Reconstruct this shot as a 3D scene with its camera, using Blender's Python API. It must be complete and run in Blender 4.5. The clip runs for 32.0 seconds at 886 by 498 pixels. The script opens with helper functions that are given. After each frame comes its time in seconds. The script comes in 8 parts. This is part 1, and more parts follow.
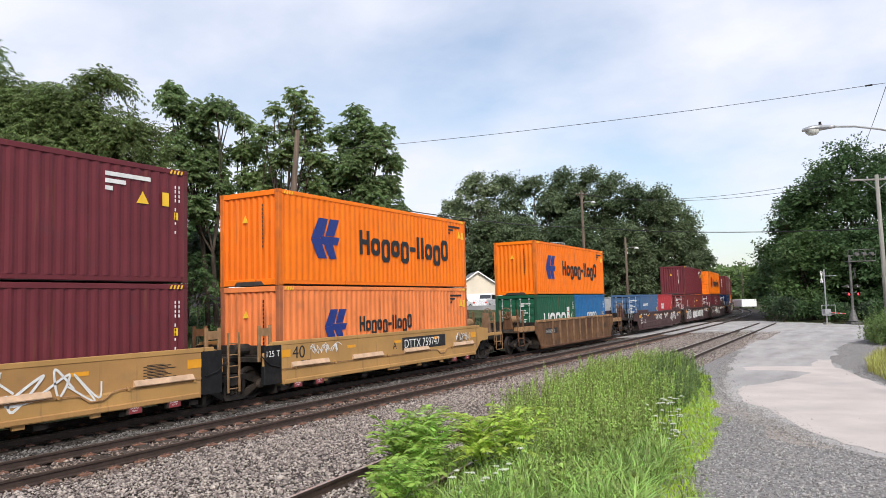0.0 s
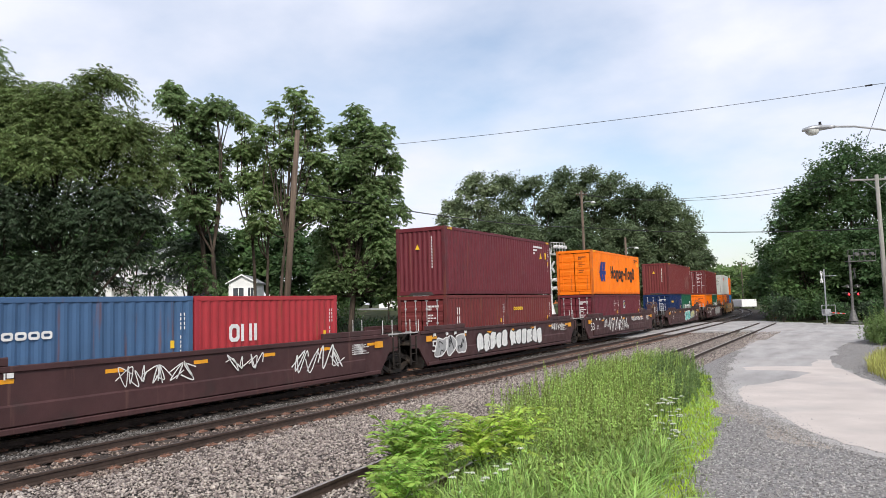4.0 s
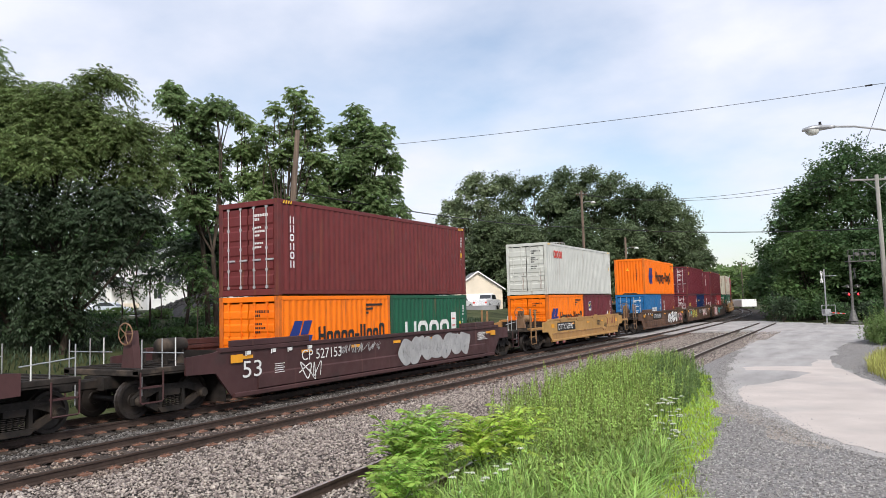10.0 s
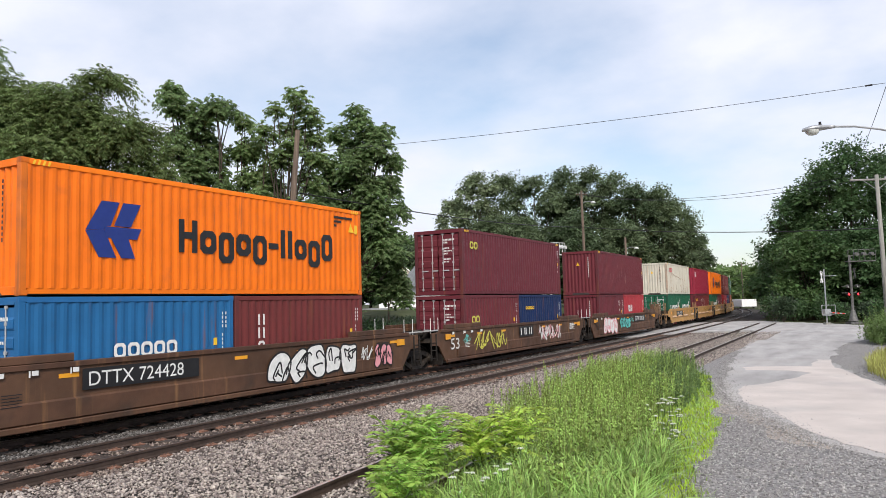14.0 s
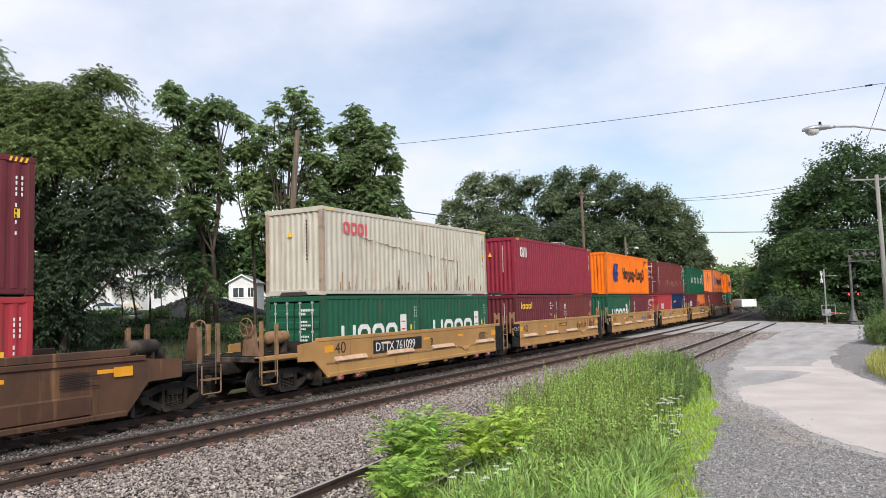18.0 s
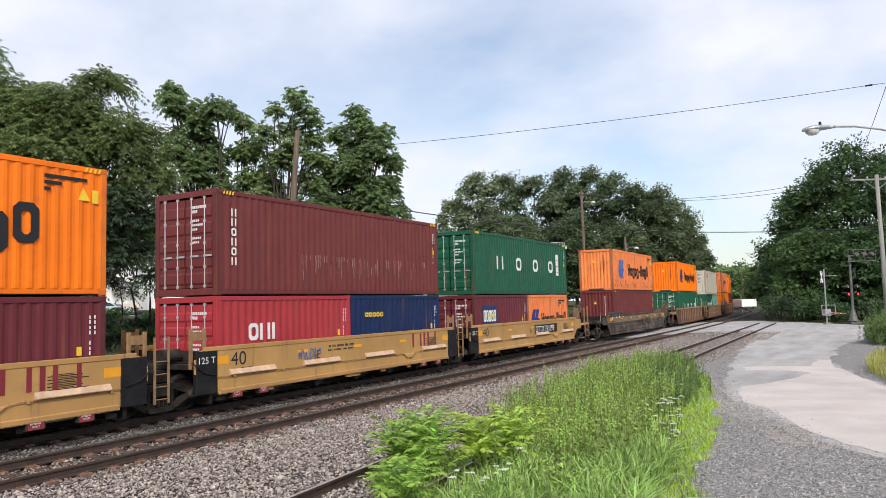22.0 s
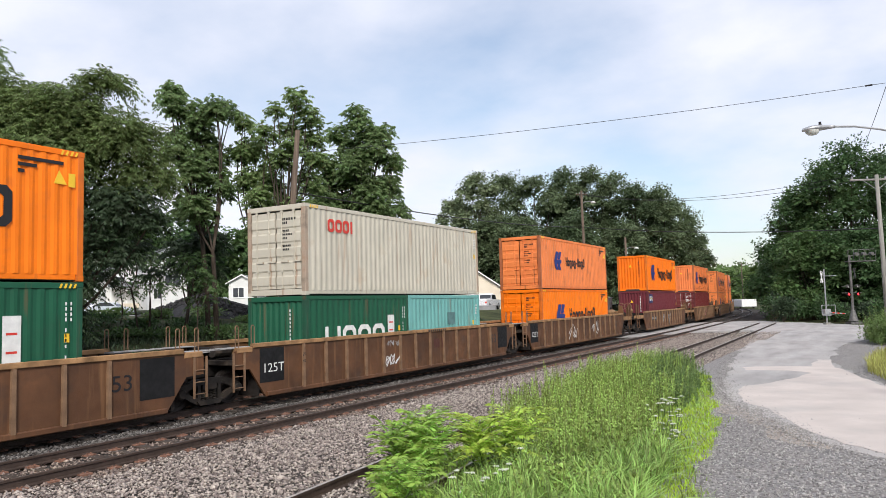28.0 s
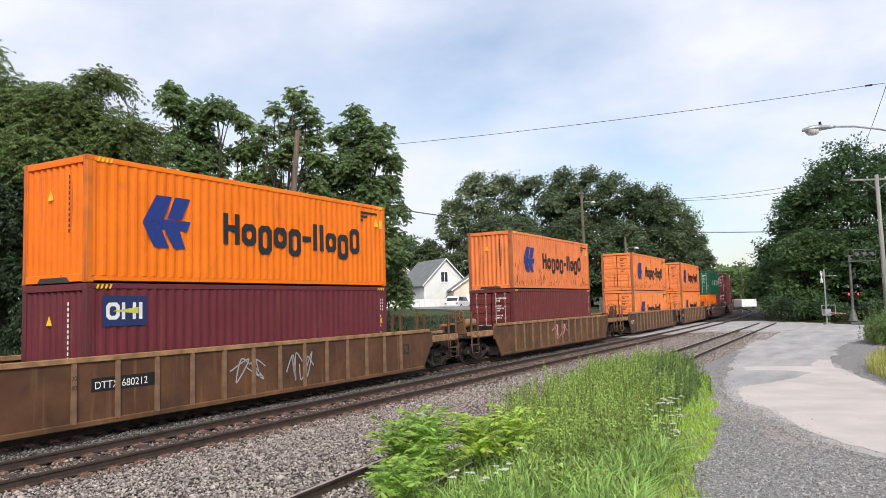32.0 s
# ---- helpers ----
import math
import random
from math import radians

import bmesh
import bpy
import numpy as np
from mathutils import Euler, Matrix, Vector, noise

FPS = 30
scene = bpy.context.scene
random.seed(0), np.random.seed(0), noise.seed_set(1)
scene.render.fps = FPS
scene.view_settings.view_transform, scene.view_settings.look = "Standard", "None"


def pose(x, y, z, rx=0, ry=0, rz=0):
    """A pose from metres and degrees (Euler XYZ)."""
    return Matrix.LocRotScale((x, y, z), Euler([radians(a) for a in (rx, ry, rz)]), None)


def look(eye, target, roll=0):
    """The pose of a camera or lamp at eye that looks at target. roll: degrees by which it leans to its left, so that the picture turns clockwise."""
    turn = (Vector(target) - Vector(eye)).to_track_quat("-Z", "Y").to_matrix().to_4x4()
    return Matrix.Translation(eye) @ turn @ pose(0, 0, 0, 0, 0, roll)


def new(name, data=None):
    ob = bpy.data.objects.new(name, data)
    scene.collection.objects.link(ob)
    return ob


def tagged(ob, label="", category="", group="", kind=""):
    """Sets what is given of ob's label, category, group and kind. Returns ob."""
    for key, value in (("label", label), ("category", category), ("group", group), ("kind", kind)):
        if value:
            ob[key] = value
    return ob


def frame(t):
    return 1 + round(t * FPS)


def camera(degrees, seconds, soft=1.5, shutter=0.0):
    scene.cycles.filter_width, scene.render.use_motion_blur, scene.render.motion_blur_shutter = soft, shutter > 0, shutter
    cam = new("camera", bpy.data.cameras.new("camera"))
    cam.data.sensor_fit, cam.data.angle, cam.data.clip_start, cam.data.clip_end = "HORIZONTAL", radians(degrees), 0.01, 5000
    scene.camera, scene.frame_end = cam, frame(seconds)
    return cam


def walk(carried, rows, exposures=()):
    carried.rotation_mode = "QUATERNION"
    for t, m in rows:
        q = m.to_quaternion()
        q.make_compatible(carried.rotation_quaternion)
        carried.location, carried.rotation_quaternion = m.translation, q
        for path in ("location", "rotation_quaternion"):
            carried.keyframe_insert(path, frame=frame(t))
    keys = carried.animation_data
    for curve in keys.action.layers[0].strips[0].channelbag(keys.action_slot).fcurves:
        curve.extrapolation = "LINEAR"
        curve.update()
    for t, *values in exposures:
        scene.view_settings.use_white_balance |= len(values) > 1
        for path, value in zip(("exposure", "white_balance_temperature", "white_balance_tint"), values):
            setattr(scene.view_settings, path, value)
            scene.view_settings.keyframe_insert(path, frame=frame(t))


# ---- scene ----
cam = camera(62.12, 32.0, soft=0.5, shutter=0.0)
STAND = pose(16.22, 0.0, 2.54, 94.354, 1.552, 29.619)
walk(cam, [(0.0, STAND), (32.0, STAND)])
scene.view_settings.exposure = 0.0

# ---- sky and sun: bright hazy day, thin broken cloud ----
SUN_DIR = Vector((0.46, -0.60, 0.61)).normalized()
world = bpy.data.worlds.new("sky")
scene.world = world
world.use_nodes = True
wn, wl = world.node_tree.nodes, world.node_tree.links
wn.clear()
w_out = wn.new("ShaderNodeOutputWorld")
w_sky = wn.new("ShaderNodeTexSky")
w_sky.sky_type, w_sky.sun_disc = "NISHITA", False
w_sky.sun_elevation = math.asin(SUN_DIR.z)
w_sky.sun_rotation = math.atan2(SUN_DIR.x, SUN_DIR.y)
w_sky.air_density, w_sky.dust_density, w_sky.ozone_density = 1.2, 1.0, 2.5
w_blue = wn.new("ShaderNodeBackground")
w_blue.inputs[1].default_value = 0.15
wl.new(w_sky.outputs[0], w_blue.inputs[0])
w_geo = wn.new("ShaderNodeTexCoord")
w_sep = wn.new("ShaderNodeSeparateXYZ")
wl.new(w_geo.outputs["Generated"], w_sep.inputs[0])


def wmath(op, a, b):
    n = wn.new("ShaderNodeMath")
    n.operation = op
    for k, v in enumerate((a, b)):
        if hasattr(v, "links"):
            wl.new(v, n.inputs[k])
        else:
            n.inputs[k].default_value = v
    return n.outputs[0]


# cloud layer: directions are cast onto a high flat sheet
w_up = wmath("ADD", wmath("MAXIMUM", w_sep.outputs[2], 0.0), 0.26)
w_vec = wn.new("ShaderNodeCombineXYZ")
wl.new(wmath("DIVIDE", w_sep.outputs[0], w_up), w_vec.inputs[0])
wl.new(wmath("DIVIDE", w_sep.outputs[1], w_up), w_vec.inputs[1])


def wnoise(scale, detail, rough, offset):
    m = wn.new("ShaderNodeMapping")
    m.inputs[1].default_value = offset
    wl.new(w_vec.outputs[0], m.inputs[0])
    n = wn.new("ShaderNodeTexNoise")
    n.inputs["Scale"].default_value, n.inputs["Detail"].default_value, n.inputs["Roughness"].default_value = scale, detail, rough
    wl.new(m.outputs[0], n.inputs["Vector"])
    return n.outputs[0]


def wramp(value, stops):
    r = wn.new("ShaderNodeValToRGB")
    while len(r.color_ramp.elements) < len(stops):
        r.color_ramp.elements.new(0.5)
    for e, (at, c) in zip(r.color_ramp.elements, stops):
        e.position, e.color = at, (*c, 1)
    wl.new(value, r.inputs[0])
    return r.outputs[0]


w_cover = wramp(wnoise(0.9, 7, 0.52, (3.4, 1.2, 0)), [(0.36, (0.30,) * 3), (0.56, (1, 1, 1))])
w_shade = wramp(wnoise(0.75, 6, 0.5, (7.3, 5.1, 2)), [(0.36, (0.88, 0.89, 0.995)), (0.50, (0.85, 0.87, 0.985)), (0.64, (0.75, 0.79, 0.92))])
w_cloud = wn.new("ShaderNodeBackground")
w_cloud.inputs[1].default_value = 1.12
wl.new(w_shade, w_cloud.inputs[0])
w_mix = wn.new("ShaderNodeMixShader")
wl.new(w_cover, w_mix.inputs[0])
wl.new(w_blue.outputs[0], w_mix.inputs[1])
wl.new(w_cloud.outputs[0], w_mix.inputs[2])
wl.new(w_mix.outputs[0], w_out.inputs[0])

sun = new("sun", bpy.data.lights.new("sun", "SUN"))
sun.data.energy, sun.data.angle, sun.data.color = 3.6, radians(14), (1.0, 0.95, 0.88)
sun.matrix_world = look(SUN_DIR * 50, (0, 0, 0))


# ---- materials ----
def material(name, color, rough=0.6, metal=0.0, vary=0.12, scale=3.0, bump=0.0, bump_scale=40.0, dirt=None, dirt_amount=0.0,
             dirt_scale=1.5, stretch=(1, 1, 1), streak=None, streak_amount=0.0, per_object=0.0, per_island=0.0, spec=0.4, translucent=0.0):
    """Painted, weathered or natural surface: two scales of colour variation, stains, upright streaks, fine relief."""
    m = bpy.data.materials.new(name)
    m.use_nodes = True
    n, l = m.node_tree.nodes, m.node_tree.links
    b = n["Principled BSDF"]
    b.inputs["Roughness"].default_value, b.inputs["Metallic"].default_value = rough, metal
    b.inputs["Specular IOR Level"].default_value = spec
    co = n.new("ShaderNodeTexCoord").outputs["Object"]

    def noise_of(sc, det=5, st=(1, 1, 1)):
        mp = n.new("ShaderNodeMapping")
        mp.inputs["Scale"].default_value = st
        l.new(co, mp.inputs[0])
        t = n.new("ShaderNodeTexNoise")
        t.inputs["Scale"].default_value, t.inputs["Detail"].default_value = sc, det
        l.new(mp.outputs[0], t.inputs["Vector"])
        return t.outputs[0]

    def rng(src, a, c, lo, hi):
        r = n.new("ShaderNodeMapRange")
        r.inputs[1].default_value, r.inputs[2].default_value, r.inputs[3].default_value, r.inputs[4].default_value = a, c, lo, hi
        l.new(src, r.inputs[0])
        return r.outputs[0]

    def mixed(fac, a, c, kind="MIX"):
        x = n.new("ShaderNodeMix")
        x.data_type, x.blend_type = "RGBA", kind
        for sock, v in ((x.inputs[0], fac), (x.inputs[6], a), (x.inputs[7], c)):
            if hasattr(v, "links"):
                l.new(v, sock)
            elif isinstance(v, (int, float)):
                sock.default_value = v
            else:
                sock.default_value = (*v, 1)
        return x.outputs[2]

    dark = tuple(c * (1 - 2.2 * vary) for c in color)
    light = tuple(min(1, c * (1 + 1.4 * vary)) for c in color)
    out = mixed(rng(noise_of(scale, 6, stretch), 0.3, 0.7, 0, 1), dark, light)
    out = mixed(rng(noise_of(scale * 9, 3, stretch), 0.3, 0.7, 0, 0.5), out, tuple(c * (1 - vary) for c in color))
    if per_object or per_island:
        src = n.new("ShaderNodeObjectInfo").outputs["Random"] if per_object else n.new("ShaderNodeNewGeometry").outputs["Random Per Island"]
        amount = per_object or per_island
        hsv = n.new("ShaderNodeHueSaturation")
        l.new(rng(src, 0, 1, 1 - amount, 1 + amount), hsv.inputs["Value"])
        l.new(rng(src, 0, 1, 0.5 - amount * 0.04, 0.5 + amount * 0.04), hsv.inputs["Hue"])
        l.new(out, hsv.inputs["Color"])
        out = hsv.outputs[0]
    if dirt:
        out = mixed(rng(noise_of(dirt_scale, 8), 0.62 - 0.3 * dirt_amount, 0.78 - 0.1 * dirt_amount, 0, min(1, 0.4 + dirt_amount)), out, dirt)
    if streak:
        out = mixed(rng(noise_of(1.0, 7, (5, 5, 0.35)), 0.64 - 0.2 * streak_amount, 0.8 - 0.1 * streak_amount, 0, 0.9), out, streak)
    l.new(out, b.inputs["Base Color"])
    l.new(rng(noise_of(scale * 3, 4), 0.3, 0.7, max(0.05, rough - 0.12), min(1, rough + 0.12)), b.inputs["Roughness"])
    if bump:
        bp = n.new("ShaderNodeBump")
        bp.inputs["Strength"].default_value, bp.inputs["Distance"].default_value = bump, 0.02
        l.new(noise_of(bump_scale, 4), bp.inputs["Height"])
        l.new(bp.outputs[0], b.inputs["Normal"])
    if translucent:
        tr = n.new("ShaderNodeBsdfTranslucent")
        l.new(out, tr.inputs[0])
        ms = n.new("ShaderNodeMixShader")
        ms.inputs[0].default_value = translucent
        l.new(b.outputs[0], ms.inputs[1])
        l.new(tr.outputs[0], ms.inputs[2])
        l.new(ms.outputs[0], n["Material Output"].inputs[0])
    return m


def glow(name, color, strength):
    m = bpy.data.materials.new(name)
    m.use_nodes = True
    b = m.node_tree.nodes["Principled BSDF"]
    b.inputs["Base Color"].default_value = (*color, 1)
    b.inputs["Emission Color"].default_value, b.inputs["Emission Strength"].default_value = (*color, 1), strength
    return m


RUST = (0.16, 0.06, 0.03)


def paint(name, color, wear=0.15, rough=0.5):
    return material("paint_" + name, color, rough, vary=0.07, scale=1.2, bump=0.12, bump_scale=25, dirt=tuple(0.5 * c + 0.02 for c in color),
                    dirt_amount=wear, streak=RUST, streak_amount=wear, per_object=0.05, spec=0.26)


BOX = {
    "orange": paint("orange", (0.86, 0.178, 0.005), 0.02),
    "peach": paint("faded_orange", (0.78, 0.22, 0.065), 0.22),
    "maroon": paint("maroon", (0.125, 0.022, 0.030), 0.06),
    "brown": paint("red_brown", (0.145, 0.029, 0.028), 0.16),
    "red": paint("red", (0.36, 0.035, 0.045), 0.10),
    "crimson": paint("crimson", (0.25, 0.022, 0.043), 0.08),
    "green": paint("green", (0.012, 0.090, 0.047), 0.08),
    "blue": paint("blue", (0.016, 0.12, 0.30), 0.10),
    "navy": paint("navy", (0.006, 0.020, 0.075), 0.06),
    "steel_blue": paint("steel_blue", (0.055, 0.115, 0.22), 0.10),
    "grey": paint("light_grey", (0.55, 0.56, 0.52), 0.08),
    "white": material("paint_off_white", (0.52, 0.485, 0.40), 0.55, vary=0.06, scale=1.2, bump=0.12, bump_scale=25, dirt=(0.36, 0.24, 0.14), dirt_amount=0.10, dirt_scale=1.1, streak=(0.28, 0.15, 0.08), streak_amount=0.22, spec=0.35),
    "teal": paint("teal", (0.16, 0.40, 0.375), 0.10),
}
WORN = {k: paint("worn_" + k, c, 0.5) for k, c in (("orange", (0.66, 0.15, 0.012)), ("peach", (0.40, 0.125, 0.05)), ("maroon", (0.105, 0.022, 0.027)), ("brown", (0.125, 0.027, 0.026)), ("green", (0.014, 0.078, 0.042)))}
RUSTY_POST = material("rusty_white_post", (0.42, 0.33, 0.25), 0.75, vary=0.25, scale=3, bump=0.2, dirt=(0.20, 0.09, 0.045), dirt_amount=0.45, dirt_scale=3)
M_DECK = material("grimy_deck", (0.034, 0.028, 0.024), 0.8, vary=0.3, scale=3, bump=0.3, dirt=(0.15, 0.11, 0.08), dirt_amount=0.3, spec=0.25)
M_DARK_DECK = material("dark_bulkhead", (0.022, 0.018, 0.016), 0.85, vary=0.3, scale=3, bump=0.3, dirt=(0.07, 0.048, 0.034), dirt_amount=0.25, spec=0.2)
# worn step paint, lightened to cream for the sun on its slope
M_PAD = material("sunlit_cream_worn_pad", (0.55, 0.37, 0.24), 0.6, vary=0.14, scale=4, bump=0.15, dirt=(0.34, 0.21, 0.12), dirt_amount=0.2)
M_JACK = material("dark_red_jacking_paint", (0.24, 0.035, 0.04), 0.6, vary=0.2, scale=6)
CAR = {
    "yellow": material("car_yellow", (0.425, 0.236, 0.080), 0.6, vary=0.10, scale=0.9, bump=0.15, dirt=(0.26, 0.16, 0.08), dirt_amount=0.12, streak=(0.16, 0.085, 0.045), streak_amount=0.12, per_object=0.07),
    "brown": material("car_brown", (0.094, 0.045, 0.025), 0.65, vary=0.2, scale=0.9, bump=0.15, dirt=(0.036, 0.024, 0.018), dirt_amount=0.3, streak=(0.22, 0.115, 0.05), streak_amount=0.3, per_object=0.1),
    "maroon": material("car_maroon_brown", (0.062, 0.026, 0.026), 0.62, vary=0.14, scale=0.9, bump=0.15, dirt=(0.03, 0.022, 0.02), dirt_amount=0.22, streak=(0.12, 0.06, 0.05), streak_amount=0.12, per_object=0.1),
    "rust": material("car_rust_brown", (0.128, 0.058, 0.024), 0.7, vary=0.24, scale=0.9, bump=0.2, dirt=(0.05, 0.028, 0.019), dirt_amount=0.38, streak=(0.20, 0.10, 0.045), streak_amount=0.3, per_object=0.12),
    "black": material("car_weathered_black", (0.058, 0.046, 0.038), 0.7, vary=0.25, scale=0.8, bump=0.2, dirt=(0.22, 0.145, 0.085), dirt_amount=0.42, per_object=0.08),
}
M_RIB = material("worn_tan_rib", (0.22, 0.13, 0.075), 0.75, vary=0.25, scale=3, bump=0.2, dirt=(0.10, 0.055, 0.035), dirt_amount=0.25)
M_BAND = material("faded_tan_band", (0.26, 0.165, 0.088), 0.75, vary=0.25, scale=1.2, bump=0.2, dirt=(0.07, 0.052, 0.04), dirt_amount=0.45, dirt_scale=1.2)
M_GRATE = material("pale_walkway_grating", (0.34, 0.33, 0.32), 0.7, metal=0.2, vary=0.2, scale=5, bump=0.2, dirt=(0.14, 0.11, 0.09), dirt_amount=0.25)
M_CAP = material("worn_wood_top", (0.33, 0.185, 0.085), 0.8, vary=0.25, scale=3, bump=0.3)
M_TAN = material("tan_stanchion_paint", (0.28, 0.16, 0.075), 0.65, vary=0.2, scale=4, bump=0.2, dirt=(0.14, 0.08, 0.045), dirt_amount=0.3)
M_STAKE = material("white_stake", (0.66, 0.66, 0.64), 0.6, vary=0.1)
M_BLACK = material("black_paint", (0.013, 0.013, 0.014), 0.65, vary=0.2, dirt=(0.035, 0.028, 0.022), dirt_amount=0.2, spec=0.2)
M_TRUCK = material("grimy_cast_steel", (0.020, 0.0165, 0.0145), 0.75, vary=0.3, scale=4, bump=0.3, dirt=(0.07, 0.05, 0.036), dirt_amount=0.28, spec=0.3)
M_WHEEL = material("wheel_steel", (0.030, 0.024, 0.021), 0.55, metal=0.2, vary=0.2, scale=6)
M_STEEL = material("galvanized_steel", (0.42, 0.43, 0.44), 0.45, metal=0.7, vary=0.1, scale=8)
M_BAR = material("zinc_bar", (0.50, 0.50, 0.50), 0.45, metal=0.5, vary=0.1)
M_CAST = material("corner_casting_dark", (0.05, 0.04, 0.038), 0.7, vary=0.2)
INK = {
    "white": material("white_lettering", (0.72, 0.72, 0.70), 0.6, vary=0.08, scale=6),
    "black": material("black_lettering", (0.012, 0.012, 0.014), 0.5, vary=0.1),
    "blue": material("blue_emblem", (0.010, 0.030, 0.19), 0.5, vary=0.06),
    "fadedblue": material("faded_blue_emblem", (0.05, 0.13, 0.38), 0.6, vary=0.1),
    "yellow": material("yellow_patch", (0.80, 0.50, 0.03), 0.5, vary=0.06),
    "amber": material("amber_reflector", (0.75, 0.33, 0.02), 0.4, vary=0.06),
    "red": material("red_lettering", (0.60, 0.045, 0.03), 0.5, vary=0.06),
    "pink": material("pink_lettering", (0.60, 0.10, 0.12), 0.5, vary=0.06),
    "darkred": material("dark_red_lettering", (0.20, 0.02, 0.03), 0.55, vary=0.1),
    "cyan": material("cyan_spray", (0.12, 0.52, 0.47), 0.6, vary=0.1),
    "grey": material("grey_spray", (0.36, 0.36, 0.36), 0.6, vary=0.1),
    "rose": material("rose_spray", (0.70, 0.30, 0.33), 0.6, vary=0.1),
    "lemon": material("lemon_spray", (0.60, 0.56, 0.10), 0.6, vary=0.1),
    "magenta": material("magenta_spray", (0.40, 0.06, 0.22), 0.6, vary=0.1),
    "slate": material("slate_patch", (0.10, 0.20, 0.20), 0.6, vary=0.15),
    "dull_red": material("dull_red_lettering", (0.085, 0.022, 0.020), 0.65, vary=0.15),
    "primer": material("pale_scraped_primer", (0.34, 0.20, 0.18), 0.7, vary=0.2),
    "dark_rust": material("dark_rust_runs", (0.12, 0.045, 0.022), 0.85, vary=0.3),
    "rust": material("rust_stain", (0.30, 0.165, 0.09), 0.85, vary=0.3),
    "navy": material("navy_panel", (0.012, 0.025, 0.10), 0.5, vary=0.06),
}


# ---- mesh helpers ----
class Shape:
    """Collects simple solids into one mesh."""

    def __init__(self):
        self.v, self.f = [], []

    def add(self, verts, faces):
        k = len(self.v)
        self.v += [tuple(p) for p in verts]
        self.f += [tuple(k + i for i in f) for f in faces]
        return self

    def box(self, x0, x1, y0, y1, z0, z1, c=0.0):
        """A box; c > 0 chamfers its four long edges along its longest side."""
        if c <= 0:
            return self.add([(x, y, z) for x in (x0, x1) for y in (y0, y1) for z in (z0, z1)],
                            [(0, 1, 3, 2), (4, 6, 7, 5), (0, 4, 5, 1), (2, 3, 7, 6), (0, 2, 6, 4), (1, 5, 7, 3)])
        d = (x1 - x0, y1 - y0, z1 - z0)
        a = d.index(max(d))
        lo, hi = (x0, y0, z0), (x1, y1, z1)
        p, q = [i for i in range(3) if i != a]
        ring = [(lo[p] + c, lo[q]), (hi[p] - c, lo[q]), (hi[p], lo[q] + c), (hi[p], hi[q] - c),
                (hi[p] - c, hi[q]), (lo[p] + c, hi[q]), (lo[p], hi[q] - c), (lo[p], lo[q] + c)]
        return self.prism(ring, a, lo[a], hi[a])

    def prism(self, ring, axis, a, b):
        """A polygon in the two other axes (in their order), drawn out along axis from a to b."""
        o = [i for i in range(3) if i != axis]
        n, vs = len(ring), []
        for t in (a, b):
            for r in ring:
                p = [0, 0, 0]
                p[axis], p[o[0]], p[o[1]] = t, r[0], r[1]
                vs.append(p)
        area = sum(ring[i][0] * ring[(i + 1) % n][1] - ring[(i + 1) % n][0] * ring[i][1] for i in range(n))
        flip = (area > 0) == (axis == 1)
        fs = [tuple(range(n)), tuple(range(2 * n - 1, n - 1, -1))] + [(i, n + i, n + (i + 1) % n, (i + 1) % n) for i in range(n)]
        if not flip:
            fs = [f[::-1] for f in fs]
        return self.add(vs, fs)

    def cyl(self, p, q, r0, r1=None, n=10, cap=True):
        """A round bar from p to q."""
        r1 = r0 if r1 is None else r1
        p, q = Vector(p), Vector(q)
        d = (q - p).normalized()
        u = d.orthogonal().normalized()
        w = d.cross(u)
        vs = [p + (u * math.cos(2 * math.pi * i / n) + w * math.sin(2 * math.pi * i / n)) * r0 for i in range(n)]
        vs += [q + (u * math.cos(2 * math.pi * i / n) + w * math.sin(2 * math.pi * i / n)) * r1 for i in range(n)]
        fs = [(i, (i + 1) % n, n + (i + 1) % n, n + i) for i in range(n)]
        if cap:
            fs += [tuple(range(n - 1, -1, -1)), tuple(range(n, 2 * n))]
        return self.add(vs, fs)

    def pipe(self, pts, r, n=6):
        for a, b in zip(pts, pts[1:]):
            self.cyl(a, b, r, n=n)
        return self

    def tube(self, pts, r, n=5):
        """One unbroken thin tube through all the points."""
        vs, fs = [], []
        pts = [Vector(q) for q in pts]
        for i, q in enumerate(pts):
            d = (pts[min(i + 1, len(pts) - 1)] - pts[max(i - 1, 0)]).normalized()
            u = Vector((0, 0, 1)).cross(d)
            u = u.normalized() if u.length > 0.05 else Vector((1, 0, 0)).cross(d).normalized()
            w = d.cross(u)
            vs += [q + (u * math.cos(2 * math.pi * k / n) + w * math.sin(2 * math.pi * k / n)) * r for k in range(n)]
        for i in range(len(pts) - 1):
            fs += [(i * n + k, i * n + (k + 1) % n, (i + 1) * n + (k + 1) % n, (i + 1) * n + k) for k in range(n)]
        return self.add(vs, fs + [tuple(range(n - 1, -1, -1)), tuple(range(len(vs) - n, len(vs)))])

    def lathe(self, prof, n=20, axis=0):
        """Turns (radius, along) pairs round an axis."""
        k = len(prof)
        vs, fs = [], []
        for i in range(n):
            a = 2 * math.pi * i / n
            for r, t in prof:
                c, s = r * math.cos(a), r * math.sin(a)
                vs.append({0: (t, c, s), 1: (s, t, c), 2: (c, s, t)}[axis])
        for i in range(n):
            for j in range(k - 1):
                fs.append((i * k + j, i * k + j + 1, (i + 1) % n * k + j + 1, (i + 1) % n * k + j))
        return self.add(vs, fs)

